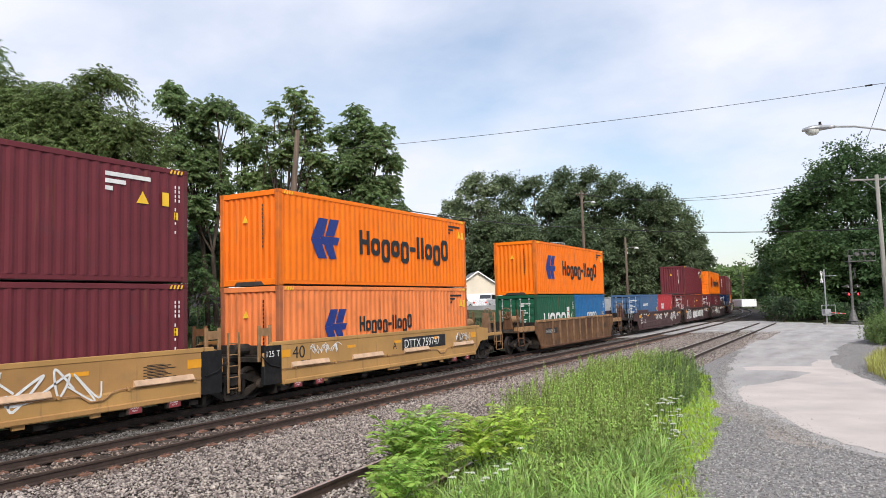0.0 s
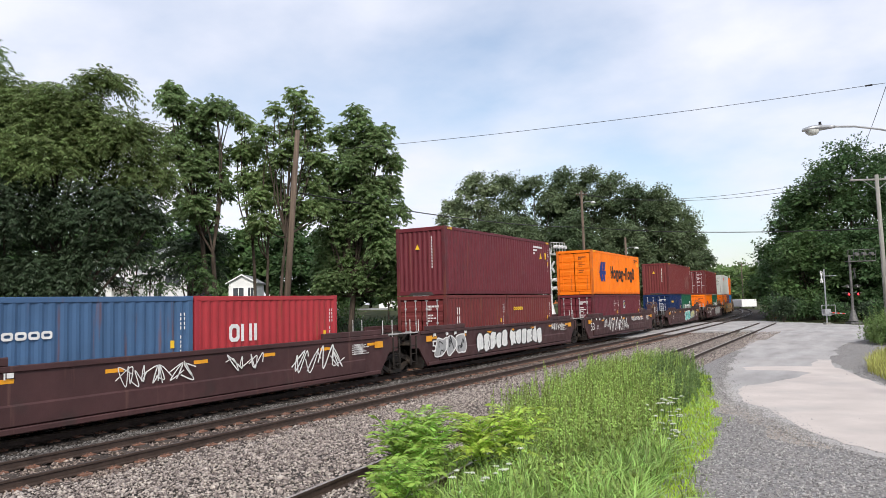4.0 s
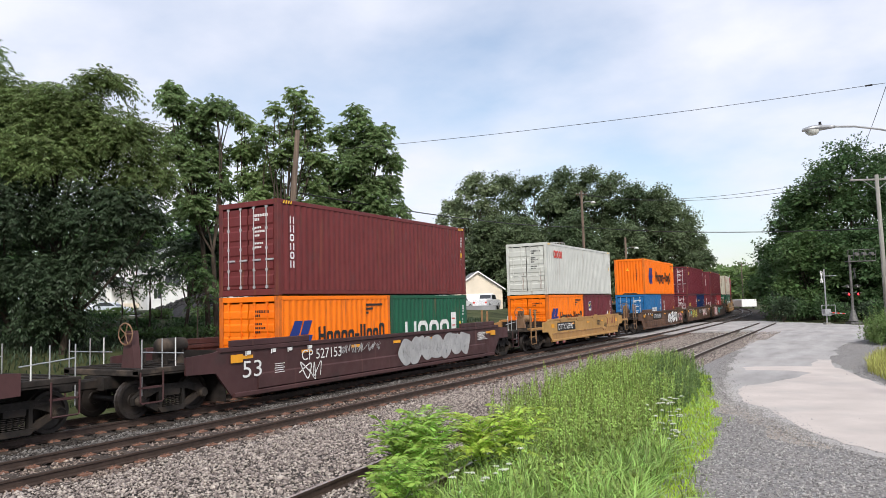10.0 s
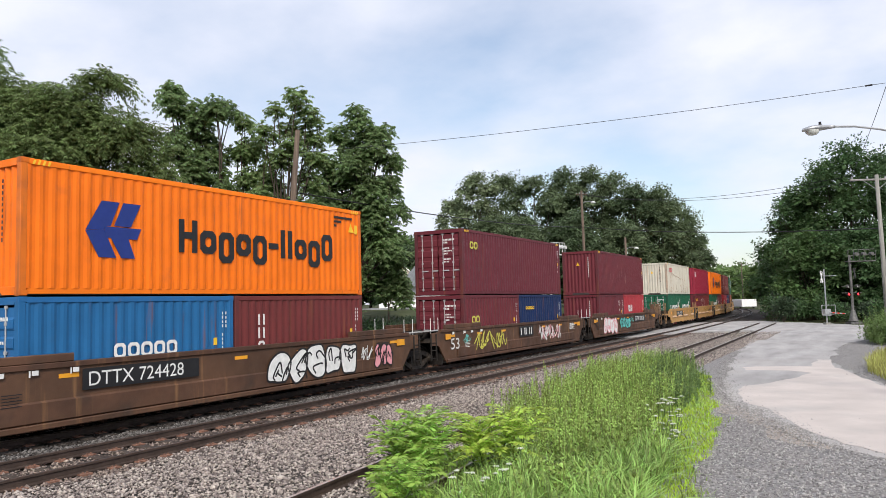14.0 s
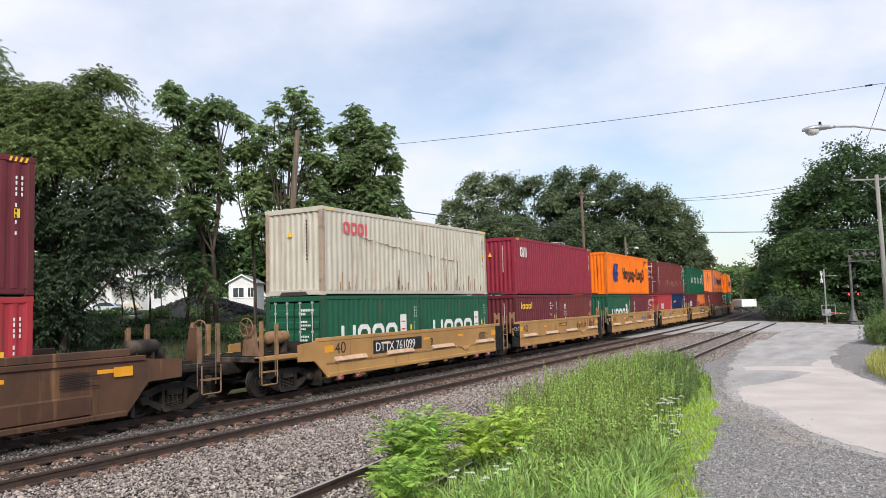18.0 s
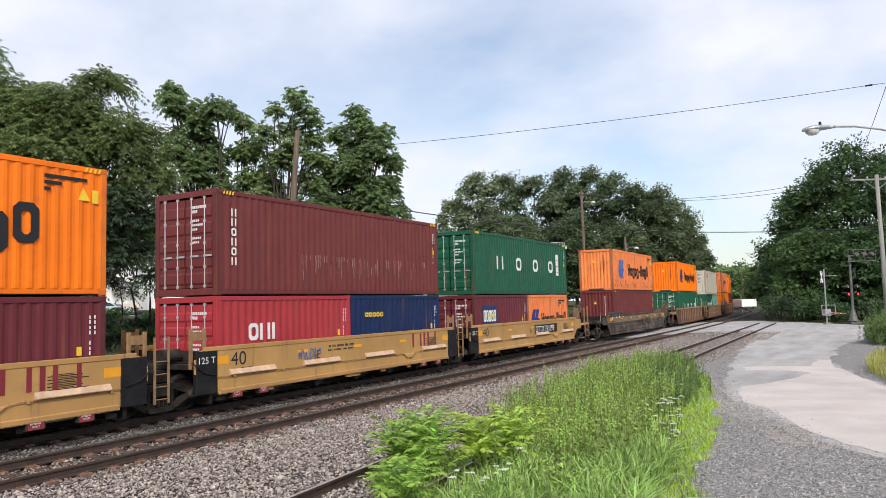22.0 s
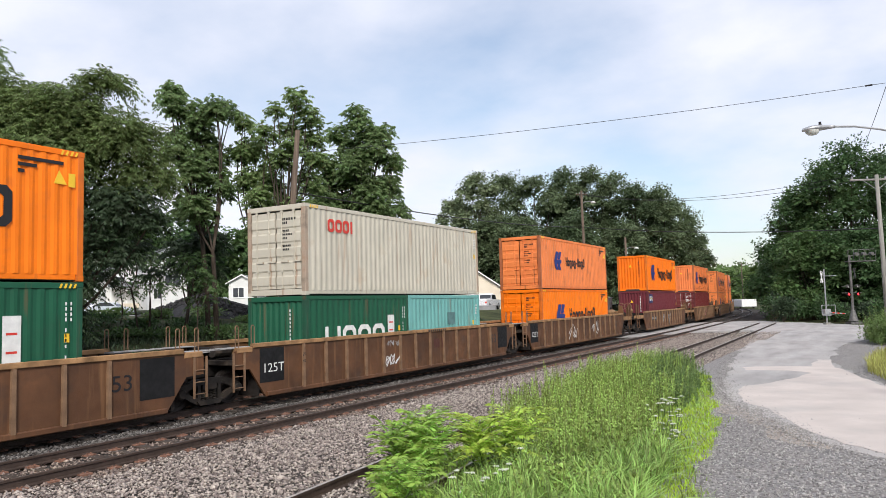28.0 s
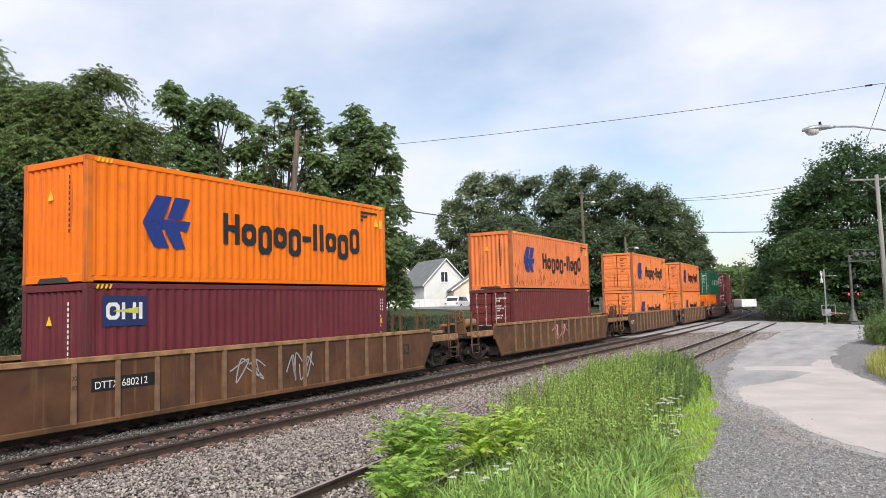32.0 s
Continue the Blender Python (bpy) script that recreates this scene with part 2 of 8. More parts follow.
    def mesh(self, name, mat, smooth=False):
        me = bpy.data.meshes.new(name)
        me.from_pydata(self.v, [], self.f)
        me.materials.append(mat)
        if smooth:
            me.polygons.foreach_set("use_smooth", [True] * len(me.polygons))
        me.update()
        return me


def part(name, shape, mat, parent=None, label="", smooth=False, m=None):
    """Links a shape or a ready mesh as one object under parent."""
    me = shape.mesh(name, mat, smooth) if isinstance(shape, Shape) else shape
    ob = new(name, me)
    ob.parent = parent
    if m is not None:
        ob.matrix_basis = m
    if label:
        ob["label"] = label
    return ob


def cloud_mesh(name, verts, faces, mat, smooth=False):
    """A mesh from numpy arrays with faces all of one size."""
    me = bpy.data.meshes.new(name)
    nv, (nf, k) = len(verts), faces.shape
    me.vertices.add(nv)
    me.vertices.foreach_set("co", np.asarray(verts, np.float32).ravel())
    me.loops.add(nf * k)
    me.loops.foreach_set("vertex_index", faces.astype(np.int32).ravel())
    me.polygons.add(nf)
    me.polygons.foreach_set("loop_start", np.arange(0, nf * k, k, dtype=np.int32))
    me.materials.append(mat)
    me.update(calc_edges=True)
    if smooth:
        me.polygons.foreach_set("use_smooth", [True] * nf)
    return me


# lettering that can be read on the cars, made once with the built-in font
WORDS = {}
for word in ("53", "40", "125 T", "125T", "A", "B", "C", "D", "E", "20", "45", "48", "DTTX 724428", "DTTX 761099", "DTTX 759747", "DTTX 56990", "DTTX 55940", "DTTX 680212", "CP 527153", "JACKING", "POINT"):
    cu = bpy.data.curves.new("word", "FONT")
    cu.body, cu.size, cu.align_x = word, 1.0, "LEFT"
    WORDS[word] = cu
tmp = {w: new("word", c) for w, c in WORDS.items()}
deps = bpy.context.evaluated_depsgraph_get()
for w, o in tmp.items():
    WORDS[w] = bpy.data.meshes.new_from_object(o.evaluated_get(deps))
for o in tmp.values():
    cu = o.data
    bpy.data.objects.remove(o)
    bpy.data.curves.remove(cu)


def word_part(word, ink, parent, y, z, size, x, label="", wide=1.0):
    """Readable lettering on the side that faces +X, its lower left corner at (y, z)."""
    key = (word, ink)
    if key not in WORDS:
        WORDS[key] = WORDS[word].copy()
        WORDS[key].materials.clear()
        WORDS[key].materials.append(INK[ink])
    m = Matrix(((0, 0, 1, x), (1, 0, 0, y), (0, 1, 0, z), (0, 0, 0, 1))) @ Matrix.Diagonal((size * wide, size, size, 1))
    ob = part("lettering", WORDS[key], None, parent, label, m=m)
    ob["kind"] = "stuff"
    return ob


def flat(shape, ring, x):
    """A thin plate on the side that faces +X; ring in (y, z)."""
    return shape.prism(ring, 0, x - 0.004, x)


def rect(y, z, w, h):
    return [(y, z), (y + w, z), (y + w, z + h), (y, z + h)]


def blocks(shape, y, z, w, h, pattern, x, slant=0.0):
    """A row of plain letter-sized blocks: o ring of small height, O tall ring, I tall twin bars, H the same with a tie, l tall bar, p ring let down, - dash."""
    room = {"l": 0.5, "-": 0.75, " ": 0.9, "I": 1.08, "H": 1.08}
    step = w / sum(room.get(c, 1.0) for c in pattern)
    t = min(step * 0.27, h * 0.22)
    at = y
    for c in pattern:
        cell = step * room.get(c, 1.0)
        a, ww = at + cell * 0.07, cell * 0.86
        at += cell
        if c == " ":
            continue
        hh = h * (0.72 if c in "op" else 1.0)
        z0 = z - (h * 0.26 if c == "p" else 0)
        if c == "-":
            flat(shape, rect(a, z + h * 0.3, ww, t), x)
        elif c == "l":
            flat(shape, rect(a + ww * 0.5 - t * 0.55, z, t * 1.1, h), x)
        elif c in "IH":
            flat(shape, rect(a, z, t, h), x)
            flat(shape, rect(a + ww - t, z, t, h), x)
            if c == "H":
                flat(shape, rect(a + t, z + h * 0.42, ww - 2 * t, t), x)
        else:
            # ring with cut corners
            top = z0 + hh + (h * 0.26 if c == "p" else 0)
            k = min(ww, top - z0) * 0.22
            lo, hi = a, a + ww
            ring_o = [(lo + k, z0), (hi - k, z0), (hi, z0 + k), (hi, top - k), (hi - k, top), (lo + k, top), (lo, top - k), (lo, z0 + k)]
            q = k * 0.55
            ring_i = [(lo + t + q, z0 + t), (hi - t - q, z0 + t), (hi - t, z0 + t + q), (hi - t, top - t - q), (hi - t - q, top - t), (lo + t + q, top - t), (lo + t, top - t - q), (lo + t, z0 + t + q)]
            for i in range(8):
                j = (i + 1) % 8
                flat(shape, [ring_o[i], ring_o[j], ring_i[j], ring_i[i]], x)
    return shape


# ---- the line of the train: straight, then bending away to the left ----
def line_table():
    rows, x, y, th = [], 0.0, -60.0, 0.0
    for s in range(-60, 760):
        rows.append((s, x, y, th))
        k = 0 if s < 42 else 1 / 1000 if s < 115 else 1 / 400 if s < 420 else 0
        x, y, th = x - math.sin(th + k / 2), y + math.cos(th + k / 2), th + k
    return np.array(rows)


LINE = line_table()


def on_line(s, off=0.0):
    """Place and heading at s metres along the line, off metres to its right."""
    x, y, th = (float(np.interp(s, LINE[:, 0], LINE[:, i])) for i in (1, 2, 3))
    return x + off * math.cos(th), y + off * math.sin(th), th


def on_track(s, reach=5.0):
    """The pose of a vehicle whose middle is at s."""
    xa, ya, _ = on_line(s - reach)
    xb, yb, _ = on_line(s + reach)
    return Matrix.Translation(((xa + xb) / 2, (ya + yb) / 2, 0)) @ Matrix.Rotation(math.atan2(-(xb - xa), yb - ya), 4, "Z")


GONE_T = (0, 3, 6, 9, 10.5, 13, 14.5, 16.6, 17.4, 19, 20.5, 21.5, 23, 25, 28, 32)
GONE_S = (0, 38.17, 76.24, 114.29, 133.28, 165.1, 184.1, 210.15, 220.2, 240.15, 258.96, 271.6, 290.31, 315.38, 353.06, 403.29)


def gone(t):
    """How far the train has run after t seconds."""
    return float(np.interp(t, GONE_T, GONE_S))


TRAIN = []


# ---- containers ----
PANELS = {}


def corrugated(length, height, depth, period, axis):
    """A corrugated wall plate; the outer face lies at 0 and dips inwards by depth."""
    n = max(2, round(length / period))
    p = length / n
    prof = [(-length / 2, 0)]
    for i in range(n):
        a = -length / 2 + i * p
        prof += [(a + p * 0.25, 0), (a + p * 0.50, -depth), (a + p * 0.75, -depth), (a + p, 0)]
    vs, fs = [], []
    for z in (0, height):
        vs += [(d, a, z) if axis == 1 else (a, -d, z) for a, d in prof]
    k = len(prof)
    fs = [(i, i + 1, k + i + 1, k + i) if axis == 1 else (i, i + 1, k + i + 1, k + i) for i in range(k - 1)]
    return Shape().add(vs, fs)


def shared(key, mat, build):
    """One mesh a shape and colour, shared by all alike parts."""
    if (key, mat.name) not in PANELS:
        PANELS[key, mat.name] = build().mesh(key[0], mat)
    return PANELS[key, mat.name]


CW, CL40, CL20 = 1.219, 11.92, 5.93


def container(length, high, colour, doors, label, mark=None, group="containers on the train"):
    """A shipping box; its origin is the middle of its underside. doors: the end that shows is the door end."""
    mat = BOX[colour]
    h = 2.896 if high else 2.591
    hl = length / 2
    top = tagged(new("shipping_container"), label, "container", group)
    K = (length, high)
    w = CW
    part("roof", shared(("roof", *K), mat, lambda: Shape().box(-w + 0.04, w - 0.04, -hl + 0.04, hl - 0.04, h - 0.06, h - 0.025)), mat, top)
    part("floor", shared(("floor", *K), M_CAST, lambda: Shape().box(-w + 0.06, w - 0.06, -hl + 0.06, hl - 0.06, 0.02, 0.14)), mat, top)
    sidem = shared(("side_panel", *K), mat, lambda: corrugated(length - 0.28, h - 0.285, 0.025, 0.278, 1))
    part("side_panel", sidem, mat, top, m=pose(w - 0.012, 0, 0.155))
    part("side_panel", sidem, mat, top, m=pose(-w + 0.012, 0, 0.155, 0, 0, 180))
    endm = shared(("end_panel", *K), mat, lambda: corrugated(2 * w - 0.30, h - 0.36, 0.045, 0.25, 0))
    part("end_panel", endm, mat, top, m=pose(0, hl - 0.03, 0.19, 0, 0, 180))
    post = shared(("corner_post", *K), RUSTY_POST if colour == "white" else WORN.get(colour, mat), lambda: Shape().box(-0.08, 0.08, -0.075, 0.075, 0.118, h - 0.118, 0.012))
    for sx in (-1, 1):
        for sy in (-1, 1):
            part("corner_post", post, mat, top, m=pose(sx * (w - 0.082), sy * (hl - 0.078), 0))
    cast = shared(("corner_casting",), WORN.get(colour, mat), casting_shape)
    for sx in (-1, 1):
        for sy in (-1, 1):
            for z in (0, h - 0.118):
                part("corner_casting", cast, mat, top, m=pose(sx * (w - 0.081), sy * (hl - 0.089), z))
    rail = shared(("top_rail", *K), mat, lambda: Shape().box(-0.035, 0.035, -hl + 0.178, hl - 0.178, h - 0.135, h - 0.008, 0.01))
    low = shared(("bottom_rail", *K), mat, lambda: Shape().box(-0.03, 0.03, -hl + 0.178, hl - 0.178, 0.035, 0.165, 0.008))
    ehi = shared(("end_header", *K), mat, lambda: Shape().box(-w + 0.16, w - 0.16, -0.04, 0.04, h - 0.17, h - 0.006, 0.01))
    elo = shared(("end_sill", *K), mat, lambda: Shape().box(-w + 0.16, w - 0.16, -0.05, 0.05, 0.015, 0.20, 0.01))
    for sx in (-1, 1):
        part("top_rail", rail, mat, top, m=pose(sx * (w - 0.036), 0, 0))
        part("bottom_rail", low, mat, top, m=pose(sx * (w - 0.060), 0, 0))
    for sy in (-1, 1):
        part("end_header", ehi, mat, top, m=pose(0, sy * (hl - 0.042), 0))
        part("end_sill", elo, mat, top, m=pose(0, sy * (hl - 0.052), 0))
    if doors:
        leaf = shared(("door", *K), mat, lambda: door_shape(h))
        for sx in (-1, 1):
            d = part("door", leaf, mat, top, m=pose(sx * (w - 0.16) / 2, -hl + 0.05, 0.2))
            for dx in (-0.27, 0.24):
                part("locking_bar", shared(("locking_bar", *K), mat if colour in ("orange", "peach", "white", "grey") else M_BAR, lambda: bar_shape(h)), mat, d, m=pose(dx, -0.05, 0))
        s = Shape()
        for k, (w0, w1) in enumerate(((0.30, 0.86), (0.30, 0.52), (0.0, 0.0), (0.30, 0.62), (0.30, 0.74), (0.30, 0.56), (0.0, 0.0), (0.30, 0.70), (0.30, 0.60))):
            for j in range(int((w1 - w0) / 0.07)):
                s.box(w0 + 0.07 * j, w0 + 0.07 * j + 0.045, -hl - 0.003, -hl + 0.004, h - 0.50 - 0.12 * k, h - 0.44 - 0.12 * k + (0.02 if k < 2 else 0.0))
        part("door_marking", s, INK["black" if colour in ("orange", "peach", "grey", "white") else "white"], top, "rows of small code marks")["kind"] = "stuff"
    else:
        part("end_panel", endm, mat, top, m=pose(0, -hl + 0.03, 0.19))
        if high:
            # no opening is cut: a dark plate stands for the recess's shade
            part("tunnel_recess", shared(("tunnel_recess",), M_CAST, lambda: Shape().prism([(-0.62, 0.006), (0.62, 0.006), (0.50, 0.13), (-0.50, 0.13)], 1, -0.004, 0.1)), None, top, "dark plate painted as the shaded recess under the end", m=pose(0, -hl - 0.001, 0))
        s = Shape()
        for k in range(11):
            s.box(0.55, 0.60, -hl - 0.001, -hl + 0.003, h - 0.5 - 0.125 * k, h - 0.42 - 0.125 * k)
        part("end_marking", s, INK["black" if colour in ("orange", "peach", "grey", "white") else "white"], top, "upright column of small code marks")["kind"] = "stuff"
        if high:
            part("warning_triangle", Shape().prism([(-0.25, h - 0.95), (-0.02, h - 0.95), (-0.135, h - 0.72)], 1, -hl - 0.001, -hl + 0.004), INK["yellow"], top, "small yellow warning triangle")
    if high:
        s = Shape()
        for sy, d in ((-1, 1), (1, -1)):
            for k in range(4):
                a = sy * (hl - 0.24 - 0.11 * k)
                s.prism([(a, h - 0.13), (a + 0.05, h - 0.13), (a + 0.09, h - 0.03), (a + 0.04, h - 0.03)], 0, w - 0.001, w + 0.003)
        part("hazard_stripes", s, INK["yellow"], top, "yellow and black height warning stripes")["kind"] = "stuff"
    if mark:
        mark(top, hl, h)
    return top


def casting_shape():
    s = Shape()
    s.box(-0.081, 0.081, -0.089, 0.089, 0, 0.118, 0.008)
    s.box(-0.083, 0.083, -0.035, 0.035, 0.028, 0.09)
    s.box(-0.03, 0.03, -0.0905, 0.0905, 0.028, 0.09)
    return s


def door_shape(h):
    """One door leaf with pressed panels and a rubber edge."""
    n, ring = 5, [(0.02, h - 0.42), (0.02, 0.02), (-0.02, 0.02)]
    for k in range(n):
        a = 0.10 + k * (h - 0.6) / n
        b = a + (h - 0.6) / n - 0.12
        ring += [(-0.02, a), (-0.045, a + 0.05), (-0.045, b - 0.05), (-0.02, b)]
    return Shape().prism(ring + [(-0.02, h - 0.42)], 0, -0.50, 0.50)


def bar_shape(h):
    s = Shape().cyl((0, 0, 0.0), (0, 0, h - 0.38), 0.017, n=6)
    for z in (0.03, 0.55, 1.2, 1.8, h - 0.45):
        s.box(-0.045, 0.045, -0.012, 0.02, z, z + 0.07)
    s.box(-0.02, 0.3, -0.035, -0.018, 0.86, 0.91)
    return s


def curve_through(pts, closed=False, per=5):
    """A smooth line through the given places."""
    n, out = len(pts), []
    for i in range(n if closed else n - 1):
        p = [pts[(i + k) % n] if closed else pts[min(max(i + k, 0), n - 1)] for k in (-1, 0, 1, 2)]
        for j in range(per):
            t = j / per
            out.append(tuple(0.5 * (2 * b + (c - a) * t + (2 * a - 5 * b + 4 * c - d) * t * t + (3 * b - a - 3 * c + d) * t ** 3) for a, b, c, d in zip(*p)))
    return out + [out[0] if closed else pts[-1]]


def stroke(s, pts, t, x):
    """A painted line of half width t."""
    for k, ((y0, z0), (y1, z1)) in enumerate(zip(pts, pts[1:])):
        d = math.hypot(y1 - y0, z1 - z0) + 1e-6
        uy, uz = (y1 - y0) / d * t * 0.5, (z1 - z0) / d * t * 0.5
        ny, nz = -(z1 - z0) / d * t, (y1 - y0) / d * t
        flat(s, [(y0 - uy - ny, z0 - uz - nz), (y1 + uy - ny, z1 + uz - nz), (y1 + uy + ny, z1 + uz + nz), (y0 - uy + ny, z0 - uz + nz)], x + 0.0006 * (k % 2))


# plain-shape marks of the box owners
def arrow_mark(ink, e, y, c, ly, lw, lh, stickers=True, runs=0):
    """An arrow-headed emblem in blades of half height e round (y, c), and a row of letter blocks from ly on."""

    def draw(top, hl, h):
        x = CW + 0.002
        s = Shape()
        flat(s, [(y - 1.0 * e, c - 0.05), (y - 0.38 * e, c + e), (y + 0.34 * e, c + e), (y - 0.02 * e, c + 0.12 * e), (y - 0.16 * e, c + 0.12 * e), (y - 0.3 * e, c)], x)
        flat(s, [(y + 0.5 * e, c + e), (y + 1.24 * e, c + e), (y + 0.82 * e, c + 0.14 * e), (y + 0.12 * e, c + 0.14 * e)], x)
        flat(s, [(y - 0.28 * e, c + 0.1 * e), (y + 1.26 * e, c + 0.1 * e), (y + 1.08 * e, c - 0.3 * e), (y - 0.2 * e, c - 0.3 * e)], x + 0.001)
        flat(s, [(y - 1.0 * e, c - 0.06), (y - 0.28 * e, c - 0.0), (y + 0.22 * e, c - e), (y - 0.48 * e, c - e)], x - 0.001)
        flat(s, [(y + 0.0 * e, c - 0.3 * e), (y + 0.72 * e, c - 0.3 * e), (y + 1.0 * e, c - e), (y + 0.42 * e, c - e)], x)
        part("emblem", s, INK[ink], top, "blue bladed arrow emblem")
        part("lettering", blocks(Shape(), ly, c - 0.5 * lh, lw, lh, "Hopop-llopd", x), INK["black"], top, "black letter blocks of the owner's name")
        s = Shape()
        for k in range(3):
            flat(s, rect(hl - 1.5, h - 0.36 - 0.14 * k, (1.0, 0.4, 0.14)[k], 0.075), x)
        part("code_marking", s, INK["black"], top, "small black code marks")["kind"] = "stuff"
        if runs:
            r, s = random.Random(runs), Shape()
            for k in range(150):
                a, z = r.uniform(-hl + 0.2, hl - 0.2), 0.17 + r.expovariate(3.2)
                if z < h - 0.3:
                    stroke(s, [(a, z), (a + r.uniform(-0.01, 0.01), z + r.uniform(0.03, 0.22))], r.uniform(0.004, 0.016), x - 0.0015)
            part("rust_runs", s, INK["dark_rust"], top, "short dark runs of rust")["kind"] = "stuff"
        if stickers:
            part("warning_triangle", flat(Shape(), [(hl - 0.72, h - 0.78), (hl - 0.42, h - 0.78), (hl - 0.60, h - 0.48)], x), INK["yellow"], top, "small yellow warning triangle")
            part("height_sticker", flat(Shape(), rect(hl - 0.38, h - 0.82, 0.16, 0.30), x), INK["yellow"], top, "yellow height sticker")

    return draw


def codes(ink="white", extra=None, rows=False):
    """An upright column of code marks near the far end, with small stickers."""

    def draw(top, hl, h):
        x = CW + 0.002
        s = Shape()
        if rows and hl < 4:
            for k, pattern in enumerate(("1111", "111 111 1", "1111")):
                for j, c in enumerate(pattern):
                    if c == "1":
                        flat(s, rect(hl - 1.35 + 0.065 * j, h - 0.50 - 0.14 * k, 0.03, 0.068), x)
            flat(s, rect(hl - 1.27, h - 1.15, 0.09, 0.12), x)
        for k in range(11):
            if k not in (4, 9):
                flat(s, rect(hl - 0.42, h - 0.50 - 0.115 * k, 0.035, 0.07 + 0.012 * (k % 2)), x)
            if k < 4:
                flat(s, rect(hl - 0.30, h - 0.50 - 0.115 * k, 0.035, 0.075), x)
        part("code_marking", s, INK[ink], top, "small code marks in rows and columns")["kind"] = "stuff"
        part("sticker", flat(Shape(), rect(hl - (0.72 if hl < 4 else 0.44), h - 1.30, 0.12, 0.19), x), INK["yellow"], top, "small yellow sticker")
        if extra:
            extra(top, hl, h, x)

    return draw


def tall_corner_code(top, hl, h, x):
    s = Shape()
    for k in range(3):
        flat(s, rect(hl - 2.4, h - 0.42 - 0.17 * k, (1.25, 0.55, 0.2)[k], 0.10), x)
    part("code_marking", s, INK["white"], top, "white code marks")["kind"] = "stuff"
    part("warning_triangle", flat(Shape(), [(hl - 1.55, h - 0.98), (hl - 1.2, h - 0.98), (hl - 1.375, h - 0.68)], x), INK["yellow"], top, "yellow warning triangle")
    part("height_sticker", flat(Shape(), rect(hl - 0.8, h - 0.98, 0.2, 0.34), x), INK["yellow"], top, "yellow height sticker")


def wide_row(pattern, ink, w, hgt, y, z, label, slab=None):
    """A row of letter blocks, and a light slab with small marks behind it where there is one."""

    def extra(top, hl, h, x):
        part("lettering", blocks(Shape(), y, z, w, hgt, pattern, x), INK[ink], top, label)
        if slab:
            part("tall_label", flat(Shape(), rect(*slab), x), INK["white"], top, "tall white label")
            s = Shape()
            for k in range(3):
                flat(s, rect(slab[0] + slab[2] * 0.2, slab[1] + slab[3] * (0.15 + 0.28 * k), slab[2] * 0.6, 0.05), x + 0.003)
            part("label_marks", s, INK["red"], top, "small red marks on the label")["kind"] = "stuff"

    return codes("white", extra)


def upright_row(pattern, y, hgt, then=None):
    """Letter blocks one below the other."""

    def extra(top, hl, h, x):
        s = Shape()
        for k, c in enumerate(pattern):
            z = h - 0.45 - (k + 1) * hgt
            blocks(s, y, z, hgt * 0.8, hgt * 0.8, c, x)
        part("lettering", s, INK["white"], top, "white letter blocks set one below another")
        if then:
            then(top, hl, h, x)

    return codes("white", extra)


def panel_mark(y, z, w, hgt, panel, ink, pattern, accent=None):
    """A coloured plate with letter blocks on it."""

    def extra(top, hl, h, x):
        if panel:
            part("name_plate", flat(Shape(), rect(y, z, w, hgt), x), INK[panel], top, "painted name panel")
        part("lettering", blocks(Shape(), y + w * 0.06, z + hgt * 0.22, w * 0.88, hgt * 0.56, pattern, x + 0.004), INK[ink], top, "letter blocks")
        if accent:
            part("accent", flat(Shape(), [(y + w * 0.2, z + hgt * 0.5), (y + w * 0.8, z + hgt * 0.62), (y + w * 0.8, z + hgt * 0.4)], x + 0.007), INK[accent], top)

    return codes("white", extra, ink == "yellow" and w > 1.5)


def square_emblem(top, hl, h, x):
    """A small square owner's sign, dark with a yellow wave, near the first end."""
    y, z = -hl + (0.9 if hl > 4 else 0.95), h - 1.0
    part("sign_plate", flat(Shape(), rect(y, z, 0.46, 0.56), x), INK["white"], top, "small white square sign")
    part("sign_field", flat(Shape(), rect(y + 0.03, z + 0.12, 0.40, 0.41), x + 0.004), INK["navy"], top, "dark field of the sign")
    part("sign_wave", flat(Shape(), [(y + 0.07, z + 0.24), (y + 0.25, z + 0.30), (y + 0.40, z + 0.44), (y + 0.36, z + 0.47), (y + 0.22, z + 0.40), (y + 0.07, z + 0.36)], x + 0.008), INK["lemon"], top, "yellow wave")


def diamond_emblem(top, hl, h, x):
    square_emblem(top, hl, h, x)
    part("placard", flat(Shape(), [(hl - 1.25, 1.3), (hl - 1.05, 1.53), (hl - 0.85, 1.3), (hl - 1.05, 1.07)], x), INK["white"], top, "white diamond placard")


def scrapes(y0, y1, z0, z1, n, seed, ink):
    """Scuffed paint: thin upright scratches down to primer."""

    def extra(top, hl, h, x):
        r, s = random.Random(seed), Shape()
        for k in range(n):
            y, z = r.uniform(y0, y1), r.uniform(z0, z1)
            a = r.uniform(0.2, 0.85)
            stroke(s, [(y, z), (y + r.uniform(-0.02, 0.02), min(z1, z + a * 0.6)), (y + r.uniform(-0.03, 0.03), min(z1 + 0.1, z + a))], r.uniform(0.005, 0.018), x - 0.002)
        part("scrape", s, INK[ink], top, "scuffed and scratched paint")["kind"] = "stuff"

    return extra


